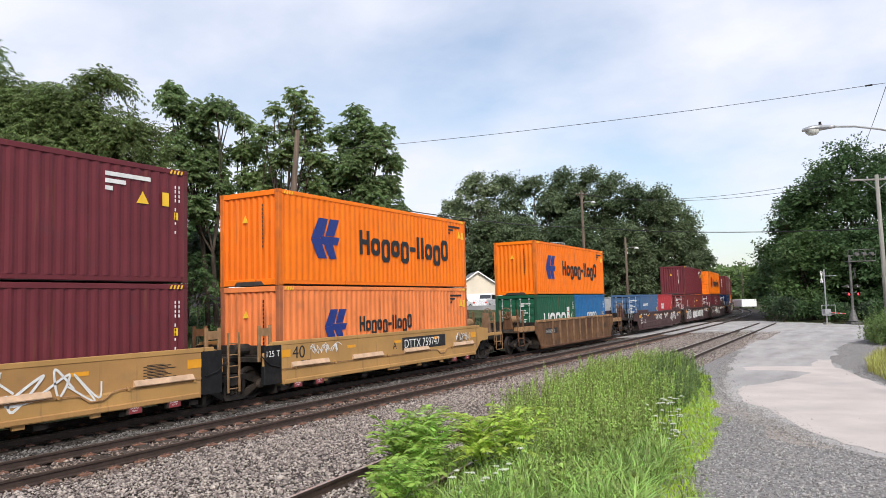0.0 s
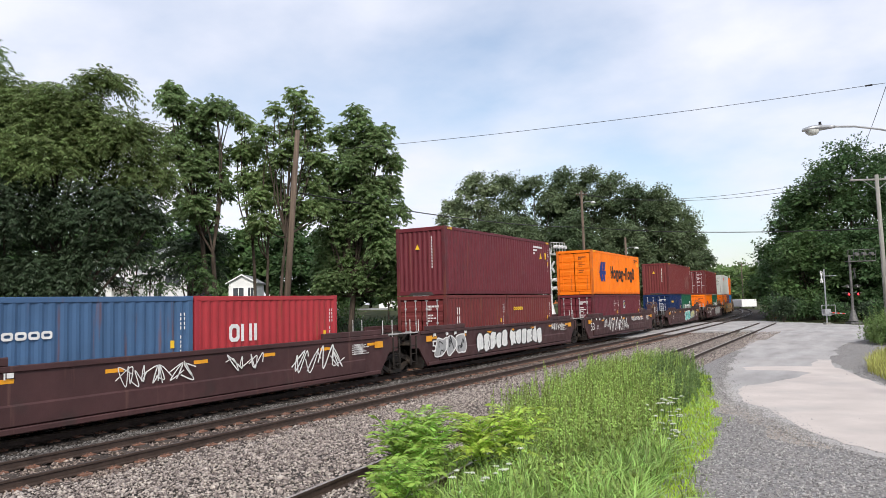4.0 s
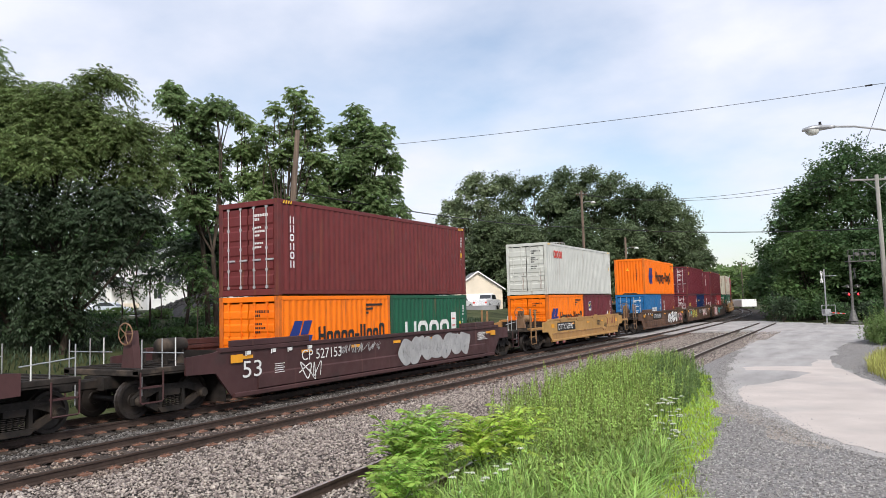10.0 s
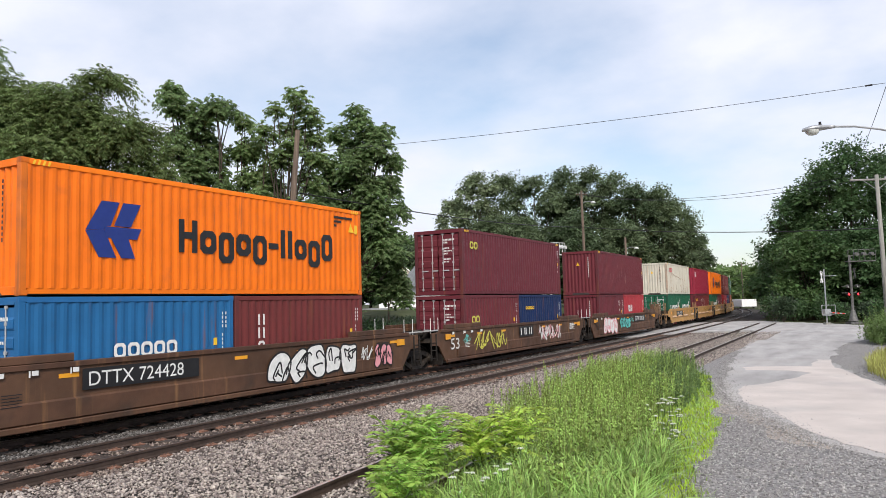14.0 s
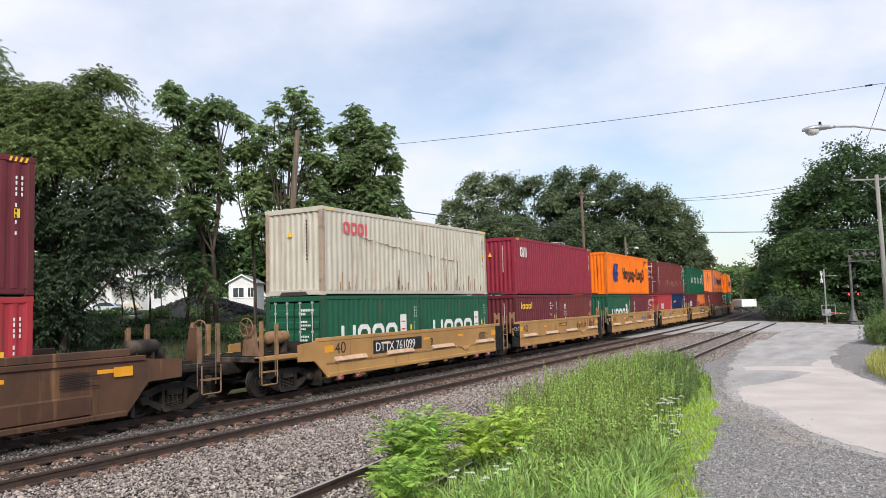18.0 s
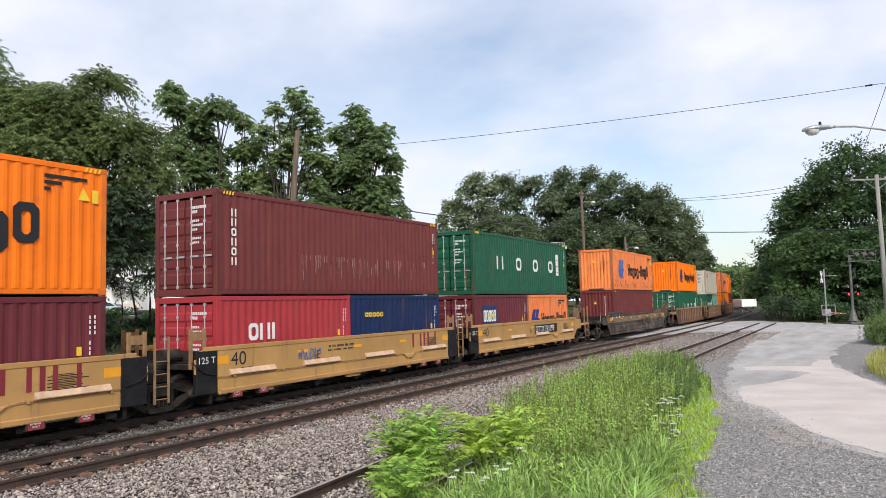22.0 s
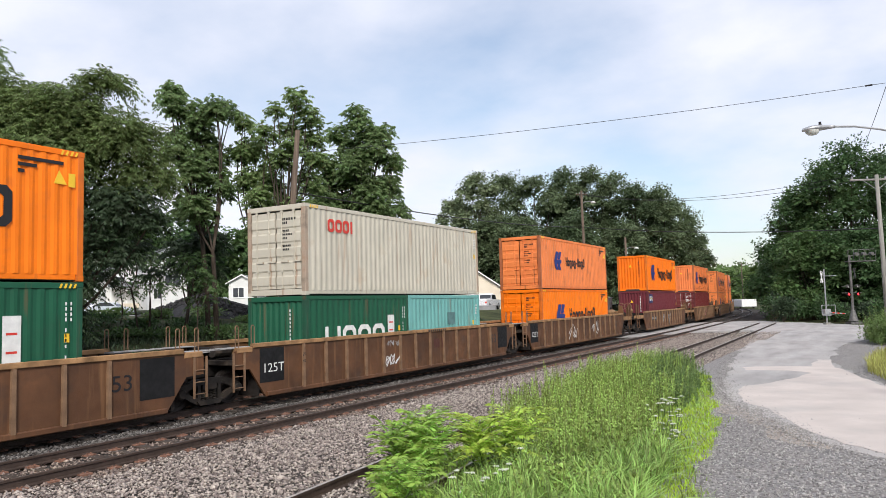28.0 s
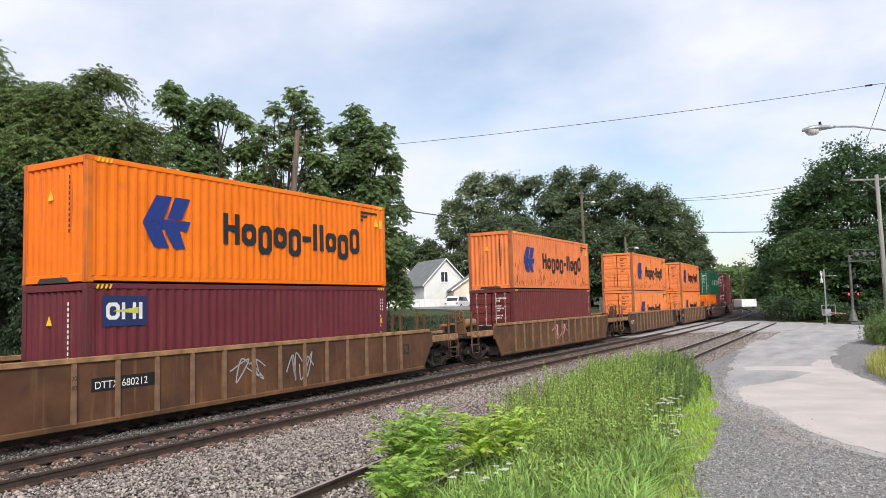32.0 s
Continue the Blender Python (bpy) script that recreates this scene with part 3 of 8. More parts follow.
def rust_line(top, hl, h, x):
    """A sagging dented line of rust, with short runs below it."""
    r, s = random.Random(8), Shape()
    pts = [(-3.9 + 0.13 * k, 2.02 - 0.62 * (k / 52) ** 0.8 + r.uniform(-0.035, 0.035)) for k in range(53)]
    for k, (a, b) in enumerate(zip(pts, pts[1:])):
        if r.random() < 0.8:
            stroke(s, [a, b], r.uniform(0.005, 0.02), x - 0.002)
        if r.random() < 0.4:
            stroke(s, [a, (a[0], a[1] - r.uniform(0.1, 0.5))], 0.007, x - 0.0015)
    for k in range(40):
        y = r.uniform(-5.6, 5.6)
        stroke(s, [(y, 0.2), (y + 0.01, 0.2 + r.expovariate(4))], r.uniform(0.006, 0.03), x - 0.0015)
    part("rust_line", s, INK["rust"], top, "sagging line of rust with runs")["kind"] = "stuff"
    part("lettering", blocks(Shape(), -4.85, 2.05, 1.42, 0.42, "OOOl", x + 0.004), INK["pink"], top, "faded pink letter blocks")


MARKS = {
    "arrow": arrow_mark("blue", 0.65, -3.84, 1.52, -1.94, 6.34, 0.85),
    "arrow_faded": arrow_mark("fadedblue", 0.65, -3.84, 1.52, -1.94, 6.34, 0.85, True, 7),
    "arrow_rusty": arrow_mark("blue", 0.65, -3.84, 1.52, -1.94, 6.34, 0.85, True, 4),
    "arrow_small": arrow_mark("blue", 0.52, -3.35, 1.62, -2.0, 3.4, 0.52),
    "arrow_low": arrow_mark("blue", 0.50, -2.05, 1.32, -1.16, 3.75, 0.58, False),
    "arrow_low40": arrow_mark("blue", 0.62, -3.2, 1.42, -1.7, 4.8, 0.72),
    "corner": codes("white", tall_corner_code),
    "codes": codes(rows=True),
    "four20": wide_row("IOOO", "white", 3.5, 0.74, -2.1, 0.85, "white letter blocks", (1.55, 0.88, 0.42, 1.0)),
    "four40": wide_row("I  O  O  O", "white", 7.4, 0.64, -3.58, 1.20, "widely spaced white letter blocks", (4.25, 1.05, 0.4, 1.2)),
    "four40low": wide_row("I  O  O  O", "white", 7.2, 0.72, -3.2, 0.95, "widely spaced white letter blocks", (4.2, 0.85, 0.38, 1.35)),
    "upright": upright_row("IIOIOI", -5.43, 0.27),
    "upright_scuffed": upright_row("IIOIOI", -5.43, 0.27, scrapes(-2.5, 5.0, 0.45, 1.15, 55, 5, "primer")),
    "upright_low": upright_row("IIOI", -2.1, 0.38),
    "pink_row": panel_mark(-4.95, 1.9, 1.6, 0.75, None, "red", "OOOl"),
    "blue_plate": panel_mark(-5.56, 1.9, 1.2, 0.7, "navy", "white", "OIl", "lemon"),
    "white_three": panel_mark(-5.3, 1.72, 1.0, 0.9, None, "white", "OIl"),
    "white_three20": panel_mark(-1.9, 1.15, 1.3, 0.85, None, "white", "OIl"),
    "yellow_row": panel_mark(-2.5, 1.72, 1.75, 0.64, None, "yellow", "loool"),
    "arch": panel_mark(-0.9, 1.02, 2.1, 0.62, None, "white", "OOOOO"),
    "white_word": panel_mark(-2.6, 1.6, 1.9, 0.42, None, "white", "oooooo"),
    "yellow_word": panel_mark(-2.3, 1.75, 1.3, 0.4, None, "yellow", "ooooo"),
    "beacon": panel_mark(-2.2, 1.15, 1.5, 0.95, "navy", "white", "OOOOO", "lemon"),
    "ring": panel_mark(-5.3, 1.9, 0.9, 0.6, None, "lemon", "OO"),
    "ring20": panel_mark(-2.3, 1.2, 0.9, 0.6, None, "lemon", "OO"),
    "pale20": panel_mark(0.0, 1.38, 0.64, 0.5, "slate", "slate", "ll"),
    "emblem20": codes("white", square_emblem),
    "emblem_diamond": codes("white", diamond_emblem),
    "scraped": codes("white", scrapes(2.2, 4.9, 0.25, 1.7, 34, 3, "primer")),
    "few_scrapes": codes("white", scrapes(-3.6, 1.2, 0.7, 2.0, 12, 9, "primer")),
    "rusted": codes("black", rust_line),
    "none": None,
}


# ---- well cars ----
def scribble(parent, y, z, w, h, inks, seed, x, fill=None):
    """Spray paint without readable words: swollen interlocking lobes with outlines where it is filled, else a quick looping scrawl."""
    r = random.Random(seed)
    if fill:
        n = max(3, round(w / (h * 0.78)))
        cell = w / n
        base, line, inner = Shape(), Shape(), Shape()
        for i in range(n):
            cy, cz = y + cell * (i + 0.5), z + h * (0.5 + r.uniform(-0.05, 0.05))
            m = r.choice((7, 8, 9))
            lean = r.uniform(-0.05, 0.28)
            ring = []
            for k in range(m):
                a = 2 * math.pi * (k + r.uniform(-0.25, 0.25)) / m
                q = r.uniform(0.72, 1.08)
                c, d = math.cos(a), math.sin(a)
                e = max(abs(c), abs(d)) ** -0.6
                dz = h * 0.5 * q * d * e * 0.9
                ring.append((cy + cell * 0.68 * q * c * e * 0.9 + lean * dz, cz + dz))
            ring = curve_through(ring, True, 4)
            flat(base, ring[:-1], x + 0.0009 * i)
            stroke(line, ring, h * 0.026, x + 0.003 + 0.0009 * i)
            for k in range(r.choice((2, 3, 3))):
                py, pz = cy + r.uniform(-0.35, 0.3) * cell, cz + r.uniform(-0.35, 0.1) * h
                go = [(py, pz), (py + r.uniform(-0.15, 0.15) * cell, pz + r.uniform(0.1, 0.25) * h), (py + r.uniform(0.05, 0.4) * cell, pz + r.uniform(0.05, 0.45) * h), (py + r.uniform(0.1, 0.45) * cell, pz + r.uniform(-0.1, 0.3) * h)]
                stroke(inner, curve_through(go), h * 0.024, x + 0.006 + 0.0009 * i)
        part("spray_fill", base, INK[fill], parent, "swollen spray-painted fill")["kind"] = "stuff"
        part("spray_outline", line, INK[inks[0]], parent, "spray-painted outlines")["kind"] = "stuff"
        part("spray_paint", inner, INK[inks[-1]], parent, "short inner spray strokes")["kind"] = "stuff"
        return
    for j, ink in enumerate(inks[:1] if len(set(inks)) == 1 else inks):
        s = Shape()
        n = max(2, round(w / (h * 0.75)))
        cell = w / n
        for i in range(n):
            a = y + cell * i
            run = [(a - cell * 0.1, z + h * r.uniform(0.3, 0.6))]
            for k in range(r.choice((3, 4, 5))):
                run.append((a + cell * r.uniform(-0.1, 1.1), z + h * (r.uniform(0.0, 0.25) if (k + i) % 2 else r.uniform(0.7, 1.0))))
            run.append((a + cell * 1.1, z + h * r.uniform(0.2, 0.7)))
            stroke(s, [(p + 0.12 * (q - z), q) for p, q in curve_through(run, False, 6)], h * r.uniform(0.020, 0.034), x + 0.004 + 0.004 * j + 0.0012 * i)
        part("spray_paint", s, INK[ink], parent, "spray-painted looping scrawl")["kind"] = "stuff"


def wheelset_shape():
    s = Shape()
    for sx in (-1, 1):
        prof = [(0.0, 0.66), (0.14, 0.66), (0.16, 0.70), (0.34, 0.735), (0.37, 0.70), (0.465, 0.695), (0.49, 0.715), (0.465, 0.735), (0.455, 0.835), (0.375, 0.835), (0.35, 0.79), (0.16, 0.775), (0.15, 0.80), (0.0, 0.80)]
        s.lathe([(r, sx * t) for r, t in prof], 24, 0)
    s.cyl((-1.0, 0, 0), (1.0, 0, 0), 0.08, n=10)
    return s


def sideframe_shape():
    """Cast side frame: arched top member, columns, tension braces, with an open window for the springs."""
    s = Shape()
    s.prism([(-1.12, 0.36), (-1.12, 0.52), (-0.92, 0.66), (-0.45, 0.78), (0.45, 0.78), (0.92, 0.66), (1.12, 0.52), (1.12, 0.36), (0.80, 0.36), (0.76, 0.50), (0.42, 0.62), (-0.42, 0.62), (-0.76, 0.50), (-0.80, 0.36)], 0, -0.07, 0.07)
    for sg in (-1, 1):
        s.box(-0.065, 0.065, *sorted((sg * 0.30, sg * 0.39)), 0.16, 0.63)
        s.prism([(sg * 0.36, 0.28), (sg * 0.82, 0.48), (sg * 0.88, 0.37), (sg * 0.42, 0.13)][::sg], 0, -0.055, 0.055)
        s.box(-0.085, 0.085, *sorted((sg * 0.42, sg * 0.74)), 0.655, 0.70)
    s.prism([(-0.44, 0.22), (0.44, 0.22), (0.34, 0.10), (-0.34, 0.10)], 0, -0.09, 0.09)
    return s


def spring_shape():
    s = Shape()
    for dy in (-0.2, -0.067, 0.067, 0.2):
        for k in range(6):
            s.lathe([(0.038, -0.018), (0.062, 0.0), (0.038, 0.018)], 8, 2)
            n = 24
            s.v[-n:] = [(x, y + dy, z + 0.24 + 0.044 * k) for x, y, z in s.v[-n:]]
    return s


TRUCK = {}
WHEELS = []


def truck(parent, y):
    """A four-wheel truck under one end of a car."""
    if not TRUCK:
        TRUCK["w"] = wheelset_shape().mesh("wheelset", M_WHEEL, False)
        TRUCK["s"] = sideframe_shape().mesh("side_frame", M_TRUCK)
        TRUCK["p"] = spring_shape().mesh("spring_nest", M_DECK)
        TRUCK["b"] = Shape().box(-1.1, 1.1, -0.24, 0.24, 0.49, 0.64, 0.03).mesh("bolster", M_TRUCK)
        TRUCK["c"] = Shape().lathe([(0.0, 0.14), (0.10, 0.14), (0.13, 0.10), (0.13, 0.0), (0.0, 0.0)], 12, 0).mesh("bearing_cap", M_DECK)
    t = part("truck", TRUCK["b"], None, parent, "four-wheel cast steel truck", m=pose(0, y, 0))
    for dy in (-0.9, 0.9):
        w = part("wheelset", TRUCK["w"], None, t, m=pose(0, dy, 0.465))
        WHEELS.append((w, dy))
    for sx in (-1, 1):
        part("side_frame", TRUCK["s"], None, t, m=pose(sx * 1.02, 0, 0))
        part("spring_nest", TRUCK["p"], None, t, m=pose(sx * 1.03, 0, 0))["kind"] = "stuff"
        for dy in (-0.96, 0.96):
            part("bearing_cap", TRUCK["c"], None, t, m=pose(sx * 1.05, dy, 0.45, 0, 0, 0 if sx > 0 else 180))
    return t


def ladder_shape(z0, z1):
    s = Shape()
    for dy in (-0.2, 0.2):
        s.box(-0.02, 0.02, dy - 0.025, dy + 0.025, z0, z1)
    n = int((z1 - z0) / 0.3)
    for k in range(n):
        s.cyl((0, -0.2, z0 + 0.1 + k * 0.3), (0, 0.2, z0 + 0.1 + k * 0.3), 0.014, n=6)
    return s


SIDE_X = 1.43


def well_car(kind, colour, size, near, far, label, deco=None, pads=True):
    """An intermodal well car; its origin is the middle of the well at rail height. size: well for 40 or 53 foot boxes.
    near, far: 'joint' where it shares a truck with the next unit, 'end' where it is coupled."""
    mat = CAR[colour]
    car = tagged(new("well_car"), label, "rail car", "well cars of the train")
    wl_ = 6.28 if size == 40 else 8.2
    jt = 7.65 if size == 40 else 9.72
    deck = {"joint": wl_ + 0.62 if kind == "husky" else jt - 0.55, "end": wl_ + 2.75}
    tr = {"joint": jt, "end": wl_ + (1.22 if kind == "husky" else 1.5)}
    stop = {"joint": deck["joint"], "end": wl_ + {"husky": 1.15, "smooth": 1.4, "ribbed": 0.56}[kind]}
    nose = {"joint": jt, "end": wl_ + 3.45}
    top = {"husky": 1.56, "smooth": 1.50, "ribbed": 1.56}[kind]
    low = {"husky": 0.42, "smooth": 0.26, "ribbed": 0.16}[kind]
    dn, df = -stop[near], stop[far]
    rise = {"joint": 1.28 if kind == "husky" else 1.44, "end": 1.46 if kind == "husky" else 1.40}
    # side walls: one long plate a side, cut up over the trucks
    ring = [(-wl_ + 0.15, low), (wl_ - 0.15, low), (wl_ + 0.42, 0.92), (df, 0.95), (df, rise[far]), (wl_ + 0.5, top - 0.05), (wl_ + 0.3, top),
            (-wl_ - 0.3, top), (-wl_ - 0.5, top - 0.05), (dn, rise[near]), (dn, 0.95), (-wl_ - 0.42, 0.92)]
    for sx in (-1, 1):
        side = part("side_wall", Shape().prism(ring, 0, sx * SIDE_X - 0.03, sx * SIDE_X + 0.03), mat, car)
        x = sx * SIDE_X
        cap_l = wl_ + 0.3
        chord = 0.045 if kind == "husky" else 0.075
        part("top_chord", Shape().box(x - chord, x + chord, -cap_l, cap_l, top - 0.06, top + 0.06, 0.012), M_CAP if kind == "ribbed" else mat, side)
        part("bottom_chord", Shape().box(x - 0.09, x + 0.06 if sx < 0 else x + 0.09, -wl_ + 0.2, wl_ - 0.2, low - 0.05, low + 0.08, 0.02), mat, side)
        if kind == "ribbed":
            rib = Shape().prism([(-0.05, low + 0.05), (0.05, low + 0.05), (0.04, top - 0.06), (-0.04, top - 0.06)], 0, -0.055, 0.055).mesh("rib", M_RIB)
            for yy in [(k - (6 if size == 53 else 4)) * (1.07 if size == 53 else 1.12) for k in range(13 if size == 53 else 9)]:
                part("rib", rib, None, side, m=pose(x + sx * 0.05, yy, 0))
            for end, sg in ((near, -1), (far, 1)):
                if end == "joint":
                    part("black_panel", Shape().box(x + sx * 0.033 - 0.003, x + sx * 0.033 + 0.003, *sorted((sg * (wl_ + 0.05), sg * (wl_ - 0.95))), 0.50, 1.46), M_BLACK, side, "black stencil panel")
        elif kind == "smooth":
            if colour == "black":
                part("faded_band", Shape().box(x + sx * 0.032 - 0.004, x + sx * 0.032 + 0.004, -wl_ - 0.3, wl_ + 0.3, 1.02, 1.43), M_BAND, side, "faded tan band along the grimy side")
            part("lower_skirt", Shape().prism([(x + sx * 0.03, low + 0.08), (x + sx * 0.075, low + 0.12), (x + sx * 0.075, low + 0.50), (x + sx * 0.03, low + 0.54)], 1, -wl_ + 1.1, wl_ - 1.1), mat, side)
            for d in (-1, 1):
                a = d * (wl_ - 1.7)
                part("guide_plate", Shape().box(x - 0.05, x + 0.05, a - 1.6, a + 1.6, top + 0.06, top + 0.24, 0.02), mat, side)
        else:
            part("lower_flange", Shape().prism([(x, low - 0.05), (x + sx * 0.075, low - 0.05), (x + sx * 0.075, low + 0.0), (x + sx * 0.03, low + 0.03)], 1, -wl_ + 0.16, wl_ - 0.16), mat, side)
            part("lower_panel", Shape().prism([(x + sx * 0.028, 0.80), (x + sx * 0.05, 0.75), (x + sx * 0.05, low + 0.06), (x + sx * 0.028, low + 0.03)], 1, -wl_ + 0.16, wl_ - 0.16), mat, side)
            for yy in (-wl_ + 0.78, -wl_ + 1.78, wl_ - 2.1, wl_ - 0.98):
                pad = part("jacking_pad", Shape().box(x - 0.06, x + sx * 0.07 if sx > 0 else x + 0.06, yy - 0.2, yy + 0.2, low - 0.19, low - 0.052, 0.012), M_DECK, side)
                sign = part("jacking_sign", Shape().prism([(x + sx * 0.072, low - 0.18), (x + sx * 0.085, low - 0.18), (x + sx * 0.078, low + 0.0), (x + sx * 0.072, low + 0.0)], 1, yy - 0.17, yy + 0.17), M_JACK, pad, "dark red jacking sign with two white rows")
                if sx > 0:
                    word_part("JACKING", "white", pad, yy - 0.13, low - 0.075, 0.055, x + 0.083)
                    word_part("POINT", "white", pad, yy - 0.09, low - 0.135, 0.055, x + 0.086)
            for yy, hw_ in ((-4.2, 0.15), (-0.25, 0.38), (1.5, 0.13), (3.2, 0.12)):
                part("hanging_tab", Shape().box(x - 0.03, x + 0.03, yy - hw_, yy + hw_, low - 0.14, low - 0.045), mat, side)
            pz = [(-wl_ + 0.1, 0.815), (2.6, 0.815), (2.8, 0.78), (3.0, 0.64), (3.35, 0.64), (3.6, 0.80), (3.8, 0.83), (wl_ - 0.15, 0.85)]
            part("conduit", Shape().tube([(x + sx * 0.075, py, z_) for py, z_ in pz], 0.017), M_CAP, side, "worn tan air pipe along the side")
            for py in (-5.6, -3.7, -0.7, 2.3, 4.0, 5.9):
                part("pipe_clamp", Shape().box(*sorted((x + sx * 0.03, x + sx * 0.10)), py - 0.03, py + 0.03, 0.78, 0.86), mat, side)
            for yy in (-4.89, -1.88, 1.27, 5.02) if pads else ():
                part("fold_step", Shape().prism([(x + sx * 0.03, 0.835), (x + sx * 0.12, 0.845), (x + sx * 0.125, 0.865), (x + sx * 0.045, 0.985), (x + sx * 0.03, 0.985)], 1, yy - 0.87, yy + 0.87), M_PAD, side, "worn folding step, sunlight painted into its cream tone")
            for yy in (-4.3, -1.5, 1.5, 4.3) if not pads else ():
                part("guide_plate", Shape().prism([(yy - 0.75, top + 0.0), (yy - 0.5, top - 0.17), (yy + 0.5, top - 0.17), (yy + 0.75, top + 0.0), (yy + 0.35, top + 0.02), (yy + 0.25, top + 0.13), (yy - 0.25, top + 0.13), (yy - 0.35, top + 0.02)], 0, x + sx * 0.04 - 0.012, x + sx * 0.04 + 0.012), mat, side)
        # reflective strips
        strip_m = Shape().box(-0.004, 0.004, -0.23, 0.23, 1.22, 1.31).mesh("reflective_strip", INK["amber"])
        n = 5 if size == 40 else 7
        for k in range(n if kind == "smooth" else 0) if kind != "husky" else range(1, n - 1):
            part("reflective_strip", strip_m, None, side, m=pose(x + sx * 0.034, -wl_ + 0.7 + (2 * wl_ - 1.4) * k / (n - 1), 0))
    # floor beams of the well
    beam = Shape().box(-1.4, 1.4, -0.15, 0.15, 0.20, 0.30).mesh("floor_beam", M_TRUCK)
    for k in range(7):
        part("floor_beam", beam, None, car, m=pose(0, -wl_ + 0.3 + (2 * wl_ - 0.6) * k / 6, 0))
    for end, sg in ((near, -1), (far, 1)):
        d, n_ = deck[end], nose[end]
        a, b = sorted((sg * (wl_ + 0.02), sg * d))
        deck_p = part("end_platform", Shape().box(-SIDE_X + 0.03, SIDE_X - 0.03, a, b, 1.05, 1.20, 0.02), M_DECK, car)
        part("centre_sill", Shape().box(-0.38, 0.38, *sorted((sg * (wl_ + 0.02), sg * (n_ - (0.0 if end == "joint" else 0.55)))), 0.72, 1.05, 0.03), M_TRUCK, car)
        bulk = Shape().box(-SIDE_X + 0.04, SIDE_X - 0.04, *sorted((sg * (wl_ + 0.0), sg * (wl_ + 0.10))), 0.15, 1.50)
        part("bulkhead", bulk, M_DARK_DECK, car)
        # grab rails, stakes and ladders at the corners
        tan = M_TAN if colour == "yellow" else M_RIB if colour == "brown" else mat
        for sx in (-1, 1):
            if end == "end":
                xx = sx * (SIDE_X - 0.05)
                part("platform_edge", Shape().box(*sorted((sx * (SIDE_X - 0.22), sx * (SIDE_X - 0.01))), *sorted((sg * stop[end], sg * d)), 1.09, 1.22 if kind != "ribbed" else 1.34, 0.015), {"husky": mat, "smooth": M_DECK, "ribbed": M_CAP}[kind], deck_p)
                if colour == "maroon":
                    for q in (0.12, 0.70, 1.1):
                        part("stake", Shape().cyl((0, 0, -0.6 if q < 0.7 else 0.0), (0, 0, 0.72), 0.016, n=6), M_STAKE if q > 1 else M_STEEL, deck_p, m=pose(xx, sg * (d - q), 1.2))
                    part("hand_rail", Shape().cyl((xx, sg * (d - 0.12), 1.62), (xx, sg * stop[end], 1.52), 0.016, n=6), M_STEEL, deck_p)
                elif colour == "black":
                    part("stake", Shape().tube([(0, 0, 0), (0, 0, 0.52), (0, 0.05, 0.56), (0, 0.10, 0.54)], 0.014), M_STEEL, deck_p, m=pose(xx, sg * (d - 1.1) - 0.05, 1.2))
                else:
                    for q, high in ((0.10, 1.02), (0.72, 0.95)):
                        part("stanchion", Shape().box(-0.035, 0.035, -0.06, 0.06, 0, high, 0.01), tan, deck_p, m=pose(xx, sg * (d - q), 1.2))
                        part("grab_bar", Shape().tube([(0.02, -0.11, -0.55), (0.02, -0.11, high * 0.9), (0.02, -0.05, high * 0.95)], 0.013), tan, deck_p, m=pose(xx + sx * 0.02, sg * (d - q), 1.2))
                part("end_step", Shape().tube([(sx * SIDE_X, sg * (d - 0.05), 1.15), (sx * SIDE_X, sg * (d - 0.05), 0.45), (sx * SIDE_X, sg * (d - 0.08), 0.42), (sx * SIDE_X, sg * (d - 0.66), 0.42), (sx * SIDE_X, sg * (d - 0.69), 0.45), (sx * SIDE_X, sg * (d - 0.69), 1.15)], 0.022), tan, deck_p)
                part("step_tread", Shape().box(*sorted((sx * (SIDE_X - 0.12), sx * (SIDE_X + 0.02))), *sorted((sg * (d - 0.66), sg * (d - 0.08))), 0.76, 0.80), tan, deck_p)
            elif kind == "husky":
                for q in (-0.02, 0.42):
                    part("stanchion", Shape().box(-0.03, 0.03, -0.05, 0.05, -0.1, 0.92, 0.008), tan, deck_p, m=pose(sx * (SIDE_X - 0.12), sg * (d - q), 1.18))
                part("stanchion_plate", Shape().box(-0.025, 0.025, *sorted((sg * (d - 0.40), sg * d)), 1.80, 2.02), tan, deck_p, m=pose(sx * (SIDE_X - 0.12), 0, 0))
            else:
                for q in (0.15, 0.75):
                    yy = sg * (d - q)
                    if kind == "smooth":
                        part("stake", Shape().cyl((0, 0, 0), (0, 0, 0.62), 0.014, n=6), M_STAKE, deck_p, "thin white stake", m=pose(sx * (SIDE_X - 0.1), yy, 1.42))
                    else:
                        part("handrail", Shape().tube([(0, -0.06, 0), (0, -0.06, 0.62), (0, -0.03, 0.66), (0, 0.03, 0.66), (0, 0.06, 0.62), (0, 0.06, 0)], 0.016), M_RIB, deck_p, m=pose(sx * (SIDE_X - 0.06), yy, 1.46))
            if end == "joint" and (kind != "husky" or sg > 0):
                part("ladder", ladder_shape(0.36, 1.95 if kind == "husky" else 1.40), M_TAN if kind == "husky" else M_DECK if kind == "smooth" else M_RIB, deck_p, m=pose(sx * (SIDE_X + (0.0 if kind == "husky" else 0.05)), sg * (d + (0.42 if kind == "husky" else -0.12)), 0))
